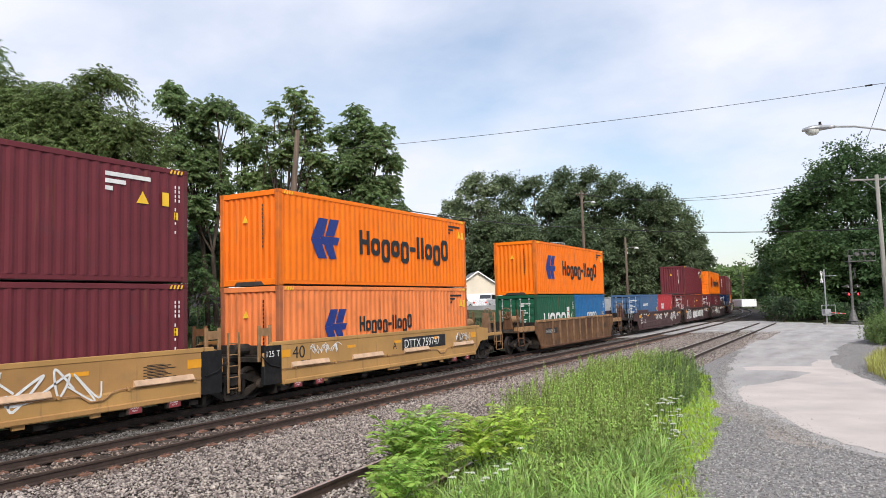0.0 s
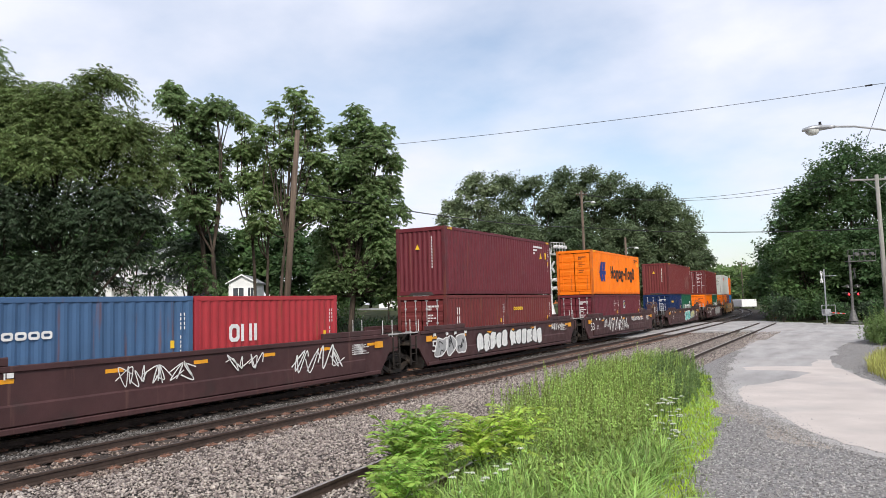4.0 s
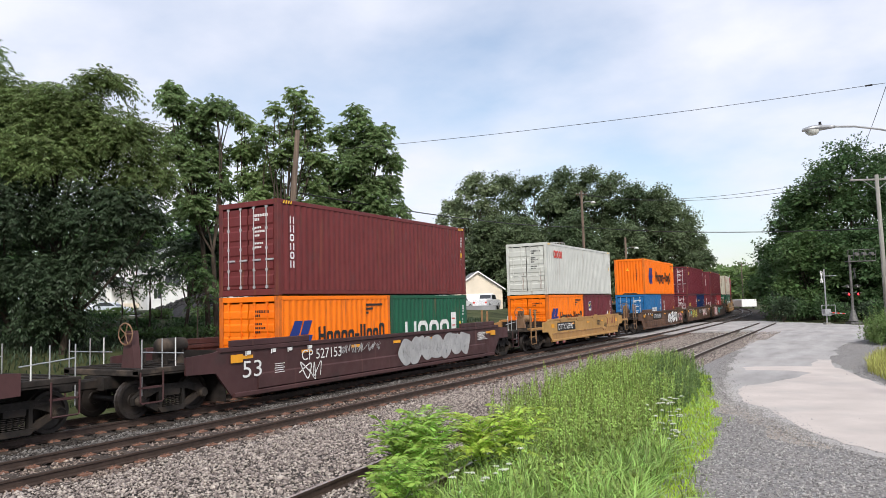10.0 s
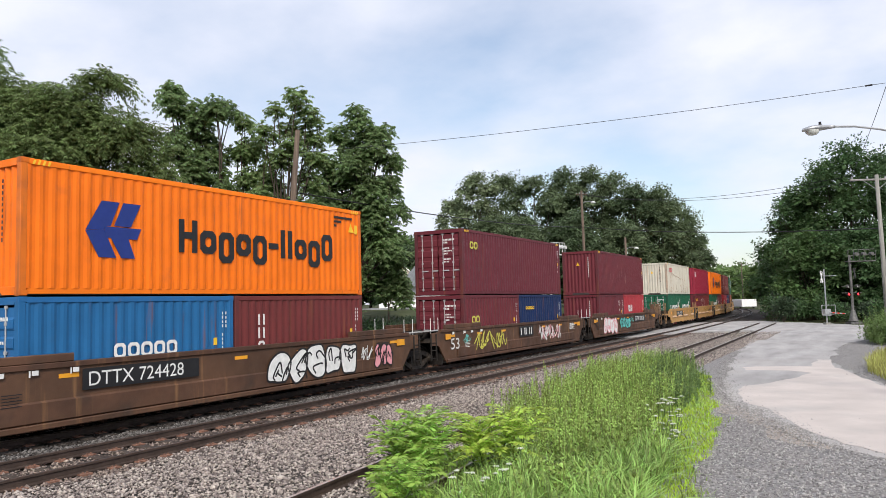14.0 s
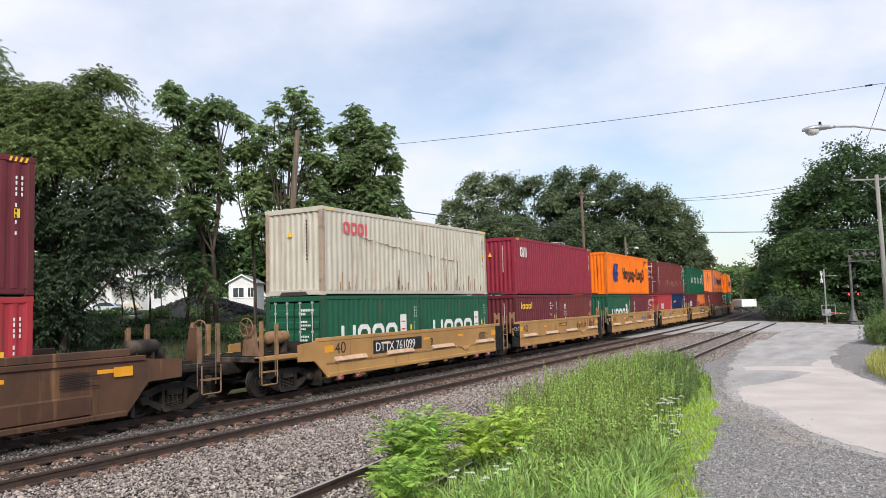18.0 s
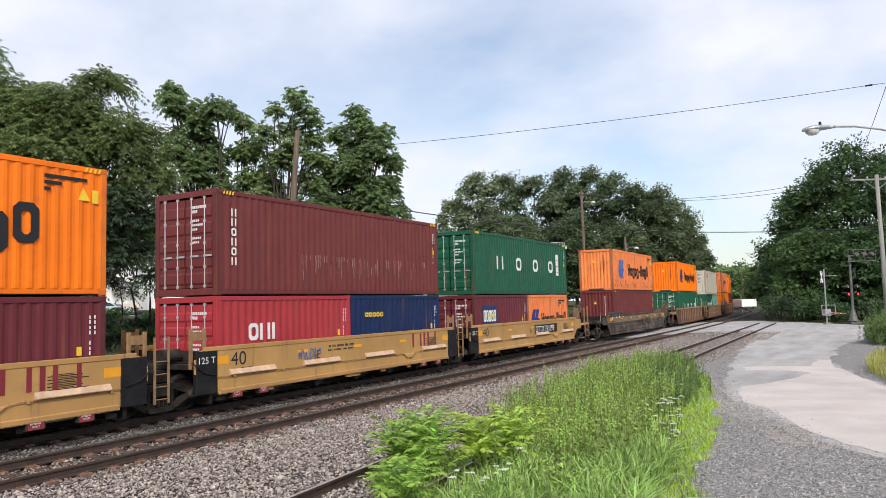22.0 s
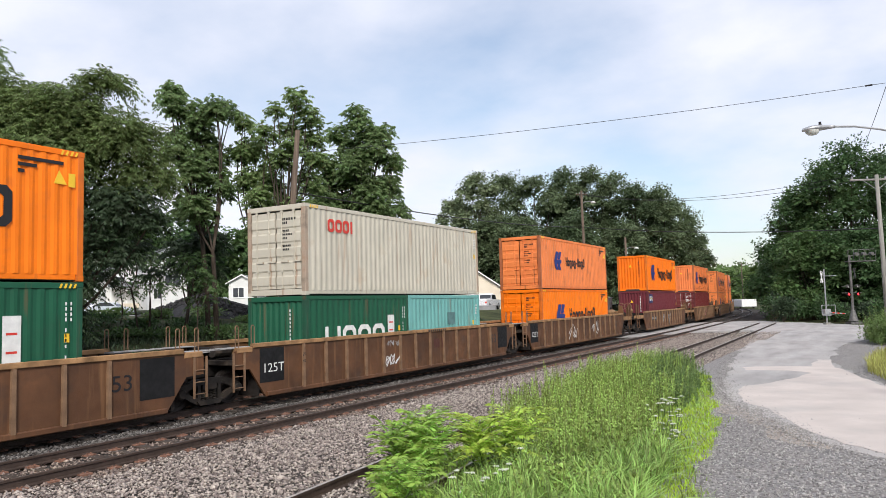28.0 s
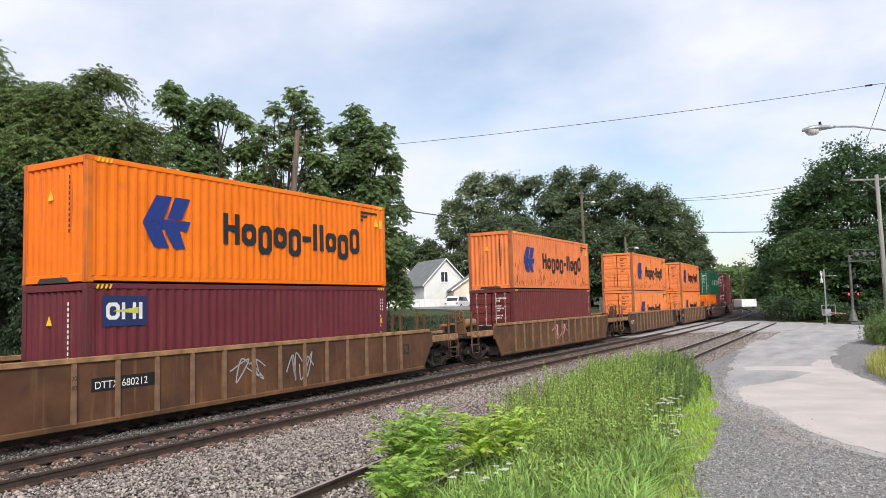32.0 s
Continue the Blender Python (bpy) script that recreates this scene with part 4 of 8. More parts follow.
        if end == "joint" and kind != "husky":
            for k in range(3):
                part("walkway", Shape().box(*((-1.38, -0.95), (-0.5, 0.5), (0.95, 1.38))[k], *sorted((sg * (wl_ + 0.14), sg * (jt - 0.1))), 1.50, 1.535, 0.012), M_GRATE, deck_p, "pale walkway grating", m=pose(0, 0, 0.0 if k != 1 else -0.1))
            if kind == "ribbed":
                for sx in (-1, 1):
                    part("end_beam", Shape().box(*sorted((sx * (SIDE_X - 0.16), sx * (SIDE_X + 0.05))), *sorted((sg * (wl_ + 0.35), sg * (d - 0.05))), 1.38, 1.53, 0.02), M_CAP, deck_p, "worn tan end beam")
            part("deck_support", Shape().box(-0.9, 0.9, *sorted((sg * (wl_ + 0.14), sg * (wl_ + 0.34))), 1.2, 1.5), M_DARK_DECK, deck_p)
        brake = end == "end" and colour != "black" and (sg < 0 or near == "joint")
        plank = Shape().box(-1.25, 1.25, 0, 0.10, 1.20, 1.235).mesh("grating_bar", M_TRUCK)
        for k in range(6):
            part("grating_bar", plank, None, deck_p, m=pose(0, a + 0.12 + (b - a - 0.3) * k / 5, 0))
        if end == "joint":
            if kind == "husky":
                for sx in (-1, 1):
                    part("end_block", Shape().box(*sorted((sx * (SIDE_X - 0.10), sx * (SIDE_X + 0.045))), *sorted((sg * (wl_ - 0.12), sg * (wl_ + 0.60))), 0.42, 1.52, 0.02), M_BLACK, car, "black stencil panel at the shared truck")
                    part("air_hose", Shape().tube([(sx * (SIDE_X + 0.06), sg * (wl_ + 0.0), 0.88), (sx * (SIDE_X + 0.08), sg * (wl_ + 0.4), 0.98), (sx * (SIDE_X + 0.06), sg * (wl_ + 0.75), 1.25)], 0.018), M_BLACK, car)
            part("brake_cylinder", Shape().cyl((0.55, sg * (wl_ + 0.35), 1.42), (0.55, sg * (wl_ + 0.95), 1.42), 0.16, n=12), M_DECK, deck_p)
            if sg < 0:
                truck(car, sg * tr[end])
        else:
            truck(car, sg * tr[end])
            part("coupler", Shape().box(-0.14, 0.14, *sorted((sg * (n_ - 0.75), sg * (n_ - 0.05))), 0.75, 1.0, 0.04), M_TRUCK, car, "knuckle coupler")
        if brake:
            tank = Shape().lathe([(0.0, -0.45), (0.15, -0.44), (0.20, -0.38), (0.20, 0.38), (0.15, 0.44), (0.0, 0.45)], 14, 1)
            tk = part("air_tank", tank, M_TAN if colour in ("yellow", "rust") else M_DECK, deck_p, smooth=True, m=pose(0.45, sg * (wl_ + 1.0), 1.68))
            for q in (-0.25, 0.25):
                part("tank_saddle", Shape().box(-0.16, 0.16, q - 0.03, q + 0.03, -0.48, -0.12), M_DECK, tk)
            part("valve_block", Shape().box(-0.15, 0.25, *sorted((sg * (wl_ + 1.6), sg * (wl_ + 1.95))), 1.2, 1.62, 0.03), M_DECK, deck_p)
            st = part("brake_stand", Shape().prism([(0.50, 1.2), (1.0, 1.2), (0.92, 1.7), (0.86, 2.12), (0.66, 2.12), (0.58, 1.7)], 1, *sorted((sg * (d - 0.42), sg * (d - 0.22)))), M_RIB if colour == "yellow" else mat, deck_p)
            bw = Shape().lathe([(0.25, -0.015), (0.28, 0.0), (0.25, 0.015), (0.235, 0.0), (0.25, -0.015)], 18, 1)
            for k in range(5):
                bw.cyl((0, 0, 0), (0.25 * math.cos(k * 1.2566), 0, 0.25 * math.sin(k * 1.2566)), 0.014, n=5)
            part("hand_brake", bw, M_RIB, deck_p, "rusty brake wheel", m=pose(0.76, sg * (d - 0.14), 2.05))
            part("brake_rod", Shape().cyl((0.76, sg * (d - 0.3), 1.25), (0.3, sg * (wl_ + 0.3), 1.3), 0.02, n=6), M_DECK, deck_p)
    if deco:
        deco(car, wl_, SIDE_X + 0.036)
    return car


def stencil(car, wl_, x, big="53", ink="white", number=None, plate=None, letter=None, ny=0.0, low=0.80, ttx=None, ly=None, by=None):
    """Numbers and data panels of a car's near side."""
    word_part(big, ink, car, -wl_ + 0.45 if by is None else by, low, 0.52 if big == "40" else 0.64, x, "stencilled well size", 1.12 if big == "40" else 1.3)
    if number:
        nw = 0.27 * len(number)
        if plate:
            part("number_plate_panel", flat(Shape(), rect(ny - 0.12, 0.92, nw + 0.24, 0.46), x), INK[plate], car, "black number panel")
        word_part(number, "white", car, ny, 1.0, 0.44, x + 0.005, "stencilled car number")
    if letter:
        word_part(letter, "black", car, ny - 0.75 if ly is None else ly, 1.0, 0.38, x + 0.002, "stencilled unit letter")
    s = Shape()
    for k in range(5):
        flat(s, rect(-wl_ + (0.95 if wl_ < 7 else 1.75), 0.74 + 0.06 * k, 0.42 - 0.06 * (k % 2), 0.02), x)
        flat(s, rect(wl_ - 1.85 if by is None or by < 0 else by - 1.5, 0.98 + 0.07 * k, 0.95 - 0.15 * (k % 3), 0.02), x)
        flat(s, rect(wl_ - 1.75 if by is None or by < 0 else by - 1.4, 1.015 + 0.07 * k, 0.5 + 0.1 * (k % 2), 0.014), x)
    part("data_panel", s, INK[ink], car, "rows of small stencilled data")["kind"] = "stuff"
    part("amber_patch", flat(Shape(), rect(-wl_ + 0.06, 1.14, 0.44, 0.22), x), INK["amber"], car, "amber reflective patch")
    part("amber_patch", flat(Shape(), rect(wl_ - 0.55, 1.12, 0.5, 0.22), x), INK["amber"], car, "amber reflective patch")
    if ttx is not None:
        part("owner_mark", blocks(Shape(), ttx, 1.0, 1.85, 0.5, "IlI", x + 0.002), INK["darkred"], car, "dark red owner's mark in plain blocks")


def deco_yellow(seed, number=None, letter=None, ny=1.2, ttx=None, tags=(), ly=None, rating=True, by=None):
    def deco(car, wl_, x):
        stencil(car, wl_, x, "40", "black", number, "black" if number else None, letter, ny, 1.08 if by is None else 0.78, ttx, ly, -wl_ + 0.58 if by is None else by)
        for k, (y, z, w, h, inks, fill) in enumerate(tags):
            scribble(car, y, z, w, h, inks, seed + k, x + 0.012, fill)
        s, y0 = Shape(), (ny - 0.75 if ly is None else ly) + 0.62
        for row, (z, words) in enumerate(((1.30, (2, 3, 6, 3, 4)), (1.19, (5, 9, 5, 6)))):
            y = y0 - 0.04 * row
            for n in words:
                for k in range(n):
                    flat(s, rect(y, z, 0.042 - 0.012 * row, 0.07 - 0.02 * row), x)
                    y += 0.058 - 0.014 * row
                y += 0.07
        if letter and not number:
            part("load_data", s, INK["black"], car, "rows of small stencilled load data")["kind"] = "stuff"
        if rating:
            word_part("125 T", "white", car, -wl_ - 0.57, 1.20, 0.24, SIDE_X + 0.052, "stencilled axle rating", 1.05)

    return deco


def deco_brown(seed, number=None, plate=None, ny=-1.0, tags=(), big="53", by=None, extra=None, dark=False):
    def deco(car, wl_, x):
        x += 0.044
        stencil(car, wl_, x, big, "black" if plate or dark else "white", number, plate, None, ny, 0.72, by=by)
        if extra:
            part("owner_plate", flat(Shape(), rect(extra, 0.88, 1.75, 0.5), x), INK["black"], car, "black owner's panel")
            part("owner_mark", blocks(Shape(), extra + 0.12, 0.96, 1.5, 0.34, "IIl", x + 0.005), INK["white"], car, "white owner's mark in plain blocks")
        for k, (y, z, w, h, inks, fill) in enumerate(tags):
            scribble(car, y, z, w, h, inks, seed + k, x + 0.008, fill)
        s = Shape()
        for k, yy in enumerate((-wl_ + 0.6, -wl_ + 1.6, -wl_ + 2.3, -wl_ + 3.2)):
            flat(s, rect(yy, 1.30, 0.035, 0.13), x)
            flat(s, rect(yy + 0.06, 1.33, 0.14, 0.10), x)
        part("guide_marks", s, INK["white"], car, "white length guide marks")["kind"] = "stuff"

    return deco


def deco_ribbed(seed, number=None, ny=0.0, tags=(), big="53", joint=True, ttx=None):
    def deco(car, wl_, x):
        if joint:
            word_part("125T", "white", car, -wl_ + 0.04, 0.78, 0.36, x + 0.006, "stencilled axle rating", 1.2)
        word_part(big, "black", car, wl_ - 1.72, 0.78, 0.52, x + 0.004, "", 1.15)
        if ttx is not None:
            part("owner_mark", blocks(Shape(), ttx, 0.86, 0.98, 0.36, "IlI", x + 0.002), INK["dull_red"], car, "dark red owner's mark in plain blocks")
            s = Shape()
            for k in range(9):
                flat(s, rect(ttx - 0.2 + 0.16 * k, 1.52, 0.10, 0.07), x + 0.045)
            part("number_bar", s, INK["black"], car, "row of small stencilled marks")["kind"] = "stuff"
        if number:
            part("number_plate_panel", flat(Shape(), rect(ny - 0.06, 0.84, 1.72, 0.30), x), INK["black"], car, "dark number panel")
            word_part(number, "white", car, ny, 0.90, 0.235, x + 0.005, "stencilled car number")
        for k, (y, z, w, h, inks, fill) in enumerate(tags):
            scribble(car, y, z, w, h, inks, seed + k, x + 0.01, fill)
        word_part("20", "black", car, -wl_ + 1.69, 1.14, 0.14, x + 0.075)
        word_part("40", "black", car, -wl_ + 1.69, 0.94, 0.14, x + 0.075)

    return deco


# what each unit carries: where its boxes start along the train, the car, the upper box, the lower boxes
WHITE1, WHITE2 = ("white",), ("white", "white")
L_YEL = "tan-yellow articulated well car, dusty, on the far track"
L_BRN = "dark maroon-brown well car with smooth sides and spray paint"
L_BR2 = "weathered brown articulated well car with spray paint"
L_RIB = "rust-brown well car with upright ribs along its sides"
L_BLK = "grimy black well car streaked with tan dirt"
O_, P_, MA, BR = "bright orange steel shipping container", "faded orange shipping container", "dark maroon steel shipping container", "red-brown shipping container"
GR, NV, GY = "dark green steel shipping container", "navy blue steel shipping container", "light grey steel shipping container"
UNITS = [
    (1.13, ("husky", "yellow", 40, "joint", "joint", L_YEL, deco_yellow(1, None, None, 0, None, [(-4.5, 0.62, 3.2, 0.8, WHITE2, None), (-1.2, 0.7, 1.5, 0.6, ("darkred", "white"), None), (0.6, 0.62, 2.6, 0.85, WHITE2, None)])),
     ("maroon", 0, "corner", MA), [("maroon", 40, 0, "codes", MA)]),
    (16.46, ("husky", "yellow", 40, "joint", "end", L_YEL, deco_yellow(5, "DTTX 759747", "A", 0.42, None, [(-4.9, 1.15, 1.5, 0.32, WHITE1, None), (4.4, 1.0, 1.2, 0.4, WHITE1, None)])),
     ("orange", 0, "arrow", O_), [("peach", 40, 0, "arrow_small", P_)]),
    (36.33, ("ribbed", "rust", 40, "end", "end", L_RIB, deco_ribbed(9, "DTTX 55940", -5.4, [], "40", joint=False, ttx=1.2)),
     ("orange", 0, "arrow", O_), [("green", 20, 1, "four20", GR + " with shut doors"), ("blue", 20, 0, "arch", "sky-blue shipping container")]),
    (58.15, ("smooth", "maroon", 53, "end", "joint", L_BRN, deco_brown(13, None, None, 0, [(-2.5, 0.85, 2.2, 0.5, WHITE1, None), (3.4, 0.55, 2.4, 0.85, WHITE2, None), (0.8, 0.9, 1.3, 0.5, WHITE1, None)])),
     None, [("steel_blue", 20, 1, "white_word", "steel-blue container with shut doors"), ("red", 20, 0, "white_three20", "red steel shipping container")]),
    (77.41, ("smooth", "maroon", 53, "joint", "joint", L_BRN, deco_brown(17, None, None, 0, [(-7.4, 0.42, 2.4, 0.9, ("white", "black"), "grey"), (-3.9, 0.42, 3.2, 0.9, ("black", "white"), "white"), (-0.4, 0.42, 4.0, 0.9, ("black", "white"), "white"), (5.0, 1.0, 1.6, 0.4, WHITE1, None)])),
     ("maroon", 0, "corner", MA), [("brown", 20, 1, "upright_low", BR + " with shut doors"), ("brown", 20, 0, "yellow_word", BR)]),
    (96.75, ("smooth", "maroon", 53, "joint", "end", L_BRN, deco_brown(23, None, None, 0, [(-4.95, 0.75, 1.0, 0.65, WHITE1, None), (-3.75, 0.42, 4.6, 1.0, WHITE2, None), (1.8, 1.0, 3.4, 0.34, WHITE1, None)])),
     ("orange", 1, "arrow", O_ + " with shut doors"), [("maroon", 20, 1, "codes", MA), ("maroon", 20, 0, "emblem20", MA)]),
    (120.01, ("smooth", "maroon", 53, "end", "end", L_BRN, deco_brown(29, None, None, 0, [(0.0, 0.35, 2.8, 1.05, ("white", "magenta", "black"), "cyan"), (3.05, 0.42, 2.3, 0.95, ("black", "lemon"), "grey"), (-0.6, 0.7, 0.6, 0.5, WHITE1, None)], by=6.4)),
     ("brown", 0, "scraped", BR + " with scraped paint"), [("navy", 20, 1, "yellow_word", NV), ("green", 20, 0, "four20", GR)]),
    (143.36, ("smooth", "maroon", 53, "end", "end", L_BRN, deco_brown(37, "CP 527153", None, -5.3, [(-5.4, 0.35, 0.9, 0.6, WHITE1, None), (-3.4, 1.05, 2.2, 0.3, ("grey",), None), (0.1, 0.36, 5.4, 1.05, ("grey", "grey"), "grey")])),
     ("brown", 1, "upright", BR + " with shut doors"), [("orange", 20, 1, "arrow_low", O_ + " with shut doors"), ("green", 20, 0, "four20", GR)]),
    (164.88, ("husky", "yellow", 40, "end", "end", L_YEL, deco_yellow(41, "DTTX 56990", None, -5.2, 3.9, rating=False, by=3.2), False),
     ("grey", 1, "pink_row", GY + " with shut doors"), [("orange", 20, 1, "arrow_low", O_), ("maroon", 20, 0, "emblem_diamond", MA)]),
    (186.46, ("smooth", "brown", 53, "end", "joint", L_BR2, deco_brown(43, "DTTX 724428", "black", -4.6, [(1.1, 0.33, 4.0, 1.1, ("black", "black"), "white"), (5.45, 0.75, 0.6, 0.5, WHITE1, None), (6.25, 0.45, 1.05, 0.85, ("black",), "rose")])),
     ("orange", 0, "arrow", O_), [("blue", 20, 1, "arch", "sky-blue container with shut doors"), ("brown", 20, 0, "upright_low", BR)]),
    (205.83, ("smooth", "brown", 53, "joint", "joint", L_BR2, deco_brown(47, None, None, 0, [(-5.6, 0.5, 3.2, 0.85, ("lemon", "lemon"), None), (1.7, 0.55, 3.0, 0.8, ("rose", "white"), None), (-6.6, 0.9, 0.6, 0.4, ("cyan",), None)], extra=-0.75)),
     ("maroon", 1, "ring", MA + " with shut doors"), [("maroon", 20, 1, "ring20", MA), ("navy", 20, 0, "yellow_word", NV)]),
    (224.77, ("smooth", "brown", 53, "joint", "end", L_BR2, deco_brown(53, "DTTX 724428", "black", 1.85, [(-6.1, 0.33, 3.1, 1.1, ("rose", "rose"), "white"), (-2.2, 0.5, 2.65, 0.85, ("black",), "cyan"), (0.8, 0.9, 0.5, 0.4, ("cyan",), None)])),
     ("maroon", 0, "few_scrapes", MA), [("maroon", 20, 0, "codes", MA), ("red", 20, 0, "white_three20", "red steel shipping container")]),
    (246.17, ("husky", "yellow", 40, "end", "joint", L_YEL, deco_yellow(59, "DTTX 761099", "B", -3.45, None, ly=0.3, rating=False)),
     ("white", 0, "rusted", "off-white shipping container with rust streaks"), [("green", 20, 1, "four20", GR), ("green", 20, 0, "four20", GR)]),
    (261.28, ("husky", "yellow", 40, "joint", "joint", L_YEL, deco_yellow(61, None, "C", -0.6, 3.6, [(2.2, 0.95, 1.6, 0.4, ("black",), None)])),
     ("crimson", 0, "white_three", "crimson steel shipping container"), [("maroon", 20, 0, "yellow_row", MA), ("brown", 20, 0, "upright_low", BR)]),
    (276.62, ("husky", "yellow", 40, "joint", "joint", L_YEL, deco_yellow(67, None, "D", -1.6, 3.4, [(2.0, 1.0, 1.3, 0.35, ("fadedblue",), None)])),
     ("orange", 0, "arrow", O_), [("green", 20, 0, "four20", GR), ("maroon", 20, 0, "upright_low", MA)]),
    (291.85, ("husky", "yellow", 40, "joint", "joint", L_YEL, deco_yellow(71, None, "E", -1.4, 3.4, [(-3.0, 1.0, 1.0, 0.35, ("fadedblue",), None)])),
     ("brown", 1, "upright_scuffed", BR + " with shut doors"), [("red", 20, 1, "white_three20", "red steel shipping container"), ("navy", 20, 0, "yellow_word", NV)]),
    (306.93, ("husky", "yellow", 40, "joint", "end", L_YEL, deco_yellow(73, "DTTX 761099", "A", 0.37, None)),
     ("green", 1, "four40", GR + " with shut doors"), [("maroon", 20, 1, "beacon", MA), ("peach", 20, 0, "arrow_low", P_)]),
    (328.27, ("smooth", "black", 53, "end", "end", L_BLK, deco_brown(79, None, None, 0, [(-0.8, 0.5, 4.2, 0.75, ("black", "black"), None)], dark=True)),
     ("peach", 0, "arrow_faded", P_), [("brown", 40, 0, "codes", BR)]),
    (351.27, ("ribbed", "rust", 53, "end", "joint", L_RIB, deco_ribbed(83, joint=False)),
     ("orange", 0, "arrow", O_), [("green", 40, 1, "four40low", GR + " with shut doors")]),
    (370.71, ("ribbed", "rust", 53, "joint", "joint", L_RIB, deco_ribbed(89, None, 0, [(-2.05, 0.42, 1.05, 0.42, WHITE1, None), (-1.9, 1.1, 0.75, 0.25, ("grey",), None)], ttx=1.14)),
     ("white", 1, "pink_row", "off-white shipping container with rusty door edges"), [("green", 20, 0, "four20", GR), ("teal", 20, 0, "pale20", "pale teal shipping container")]),
    (390.08, ("ribbed", "rust", 53, "joint", "end", L_RIB, deco_ribbed(97, None, 0, [(-2.6, 0.4, 1.3, 0.85, WHITE1, None), (1.6, 0.5, 1.2, 0.8, WHITE1, None)])),
     ("peach", 1, "arrow_small", P_ + " with shut doors"), [("orange", 40, 1, "arrow_low40", O_)]),
    (413.49, ("ribbed", "rust", 53, "end", "end", L_RIB, deco_ribbed(101, "DTTX 680212", -5.92, [(-1.9, 0.6, 1.2, 0.7, ("grey",), None), (0.3, 0.4, 1.1, 0.9, ("grey",), None)], joint=False)),
     ("orange", 0, "arrow", O_), [("maroon", 40, 0, "blue_plate", MA)]),
    (436.58, ("ribbed", "rust", 53, "end", "end", L_RIB, deco_ribbed(103, None, 0, [(-1.5, 0.5, 2.2, 0.85, ("rose",), None)], joint=False)),
     ("peach", 0, "arrow_rusty", P_), [("brown", 40, 1, "codes", BR + " with shut doors")]),
    (459.15, ("ribbed", "brown", 53, "end", "joint", L_RIB, deco_ribbed(107)),
     ("peach", 1, "arrow_rusty", P_ + " with shut doors"), [("peach", 40, 1, "arrow_low40", P_)]),
    (478.8, ("ribbed", "brown", 53, "joint", "end", L_RIB, deco_ribbed(109)),
     ("peach", 1, "arrow_rusty", P_ + " with shut doors"), [("peach", 40, 1, "arrow_low40", P_)]),
    (500.5, ("smooth", "maroon", 53, "end", "end", L_BRN, deco_brown(113)),
     ("green", 1, "four40", GR), [("orange", 20, 0, "arrow_low", O_), ("brown", 20, 0, "codes", BR)]),
    (523.5, ("smooth", "maroon", 53, "end", "end", L_BRN, deco_brown(127)),
     ("maroon", 1, "codes", MA), [("maroon", 40, 1, "codes", MA)]),
    (546.5, ("smooth", "brown", 53, "end", "end", L_BRN, deco_brown(131)),
     ("brown", 1, "codes", BR), [("brown", 40, 0, "codes", BR)]),
    (569.5, ("smooth", "brown", 53, "end", "end", L_BRN, deco_brown(137)),
     ("orange", 1, "arrow", O_), [("maroon", 40, 0, "codes", MA)]),
    (592.5, ("smooth", "brown", 53, "end", "end", L_BRN, deco_brown(139)),
     ("orange", 1, "arrow", O_), [("maroon", 40, 0, "codes", MA)]),
]
WELL_FLOOR = 0.357
for start, car_spec, upper, lower in UNITS:
    mid = start + 6.096
    TRAIN.append((well_car(*car_spec), mid, 0.0))
    z_up = WELL_FLOOR
    if len(lower) == 1:
        c, ln, dr, mk, lb = lower[0]
        TRAIN.append((container(CL40, True, c, dr, lb + " in a well car", MARKS[mk]), mid, WELL_FLOOR))
        z_up += 2.896 + 0.02
    else:
        for (c, ln, dr, mk, lb), dy in zip(lower, (-1, 1)):
            TRAIN.append((container(CL20, False, c, dr, "short " + lb + " in a car", MARKS[mk]), mid + dy * (CL40 - CL20) / 2, WELL_FLOOR))
        z_up += 2.591 + 0.02
    if upper:
        c, dr, mk, lb = upper
        TRAIN.append((container(CL40, True, c, dr, lb + " stacked on top", MARKS[mk]), mid, z_up))


# ---- ground, tracks and road ----
M_GROUND = material("grassy_earth", (0.060, 0.070, 0.030), 0.95, vary=0.3, scale=0.4, bump=0.8, bump_scale=6, dirt=(0.14, 0.11, 0.07), dirt_amount=0.2, spec=0.1)
# bed kept much darker than its stones, painting the shade in their gaps
M_BALLAST = material("ballast_bed", (0.06, 0.053, 0.048), 0.95, vary=0.3, scale=22, bump=1.0, bump_scale=30, spec=0.2)
M_STAIN = material("stained_ballast_stone", (0.235, 0.185, 0.16), 0.9, vary=0.15, scale=8, per_island=0.5, spec=0.2)
# next two stone colours hold the train's shade; the darker one oily soil too
M_SHADE = material("shaded_ballast_stone", (0.155, 0.143, 0.135), 0.9, vary=0.15, scale=8, per_island=0.55, spec=0.2)
M_OILY_SHADED = material("oily_shaded_ballast_stone", (0.060, 0.052, 0.047), 0.9, vary=0.15, scale=8, per_island=0.5, spec=0.2)
M_STONE = material("ballast_stone", (0.325, 0.278, 0.252), 0.9, vary=0.12, scale=8, per_island=0.62, spec=0.25)
M_RAIL = material("rusty_rail", (0.055, 0.036, 0.028), 0.65, vary=0.2, scale=5, bump=0.15)
M_HEAD = material("rail_head", (0.11, 0.085, 0.072), 0.42, metal=0.6, vary=0.15, scale=8)
M_WORN = material("worn_spur_rail_head", (0.58, 0.53, 0.50), 0.4, metal=0.7, vary=0.12, scale=8)
M_TIE = material("weathered_tie", (0.065, 0.05, 0.041), 0.9, vary=0.3, scale=6, stretch=(0.4, 5, 5), bump=0.5, bump_scale=30, per_object=0.25)
M_PLATE = material("rusty_plate", (0.23, 0.118, 0.08), 0.8, vary=0.3, scale=14, bump=0.2)
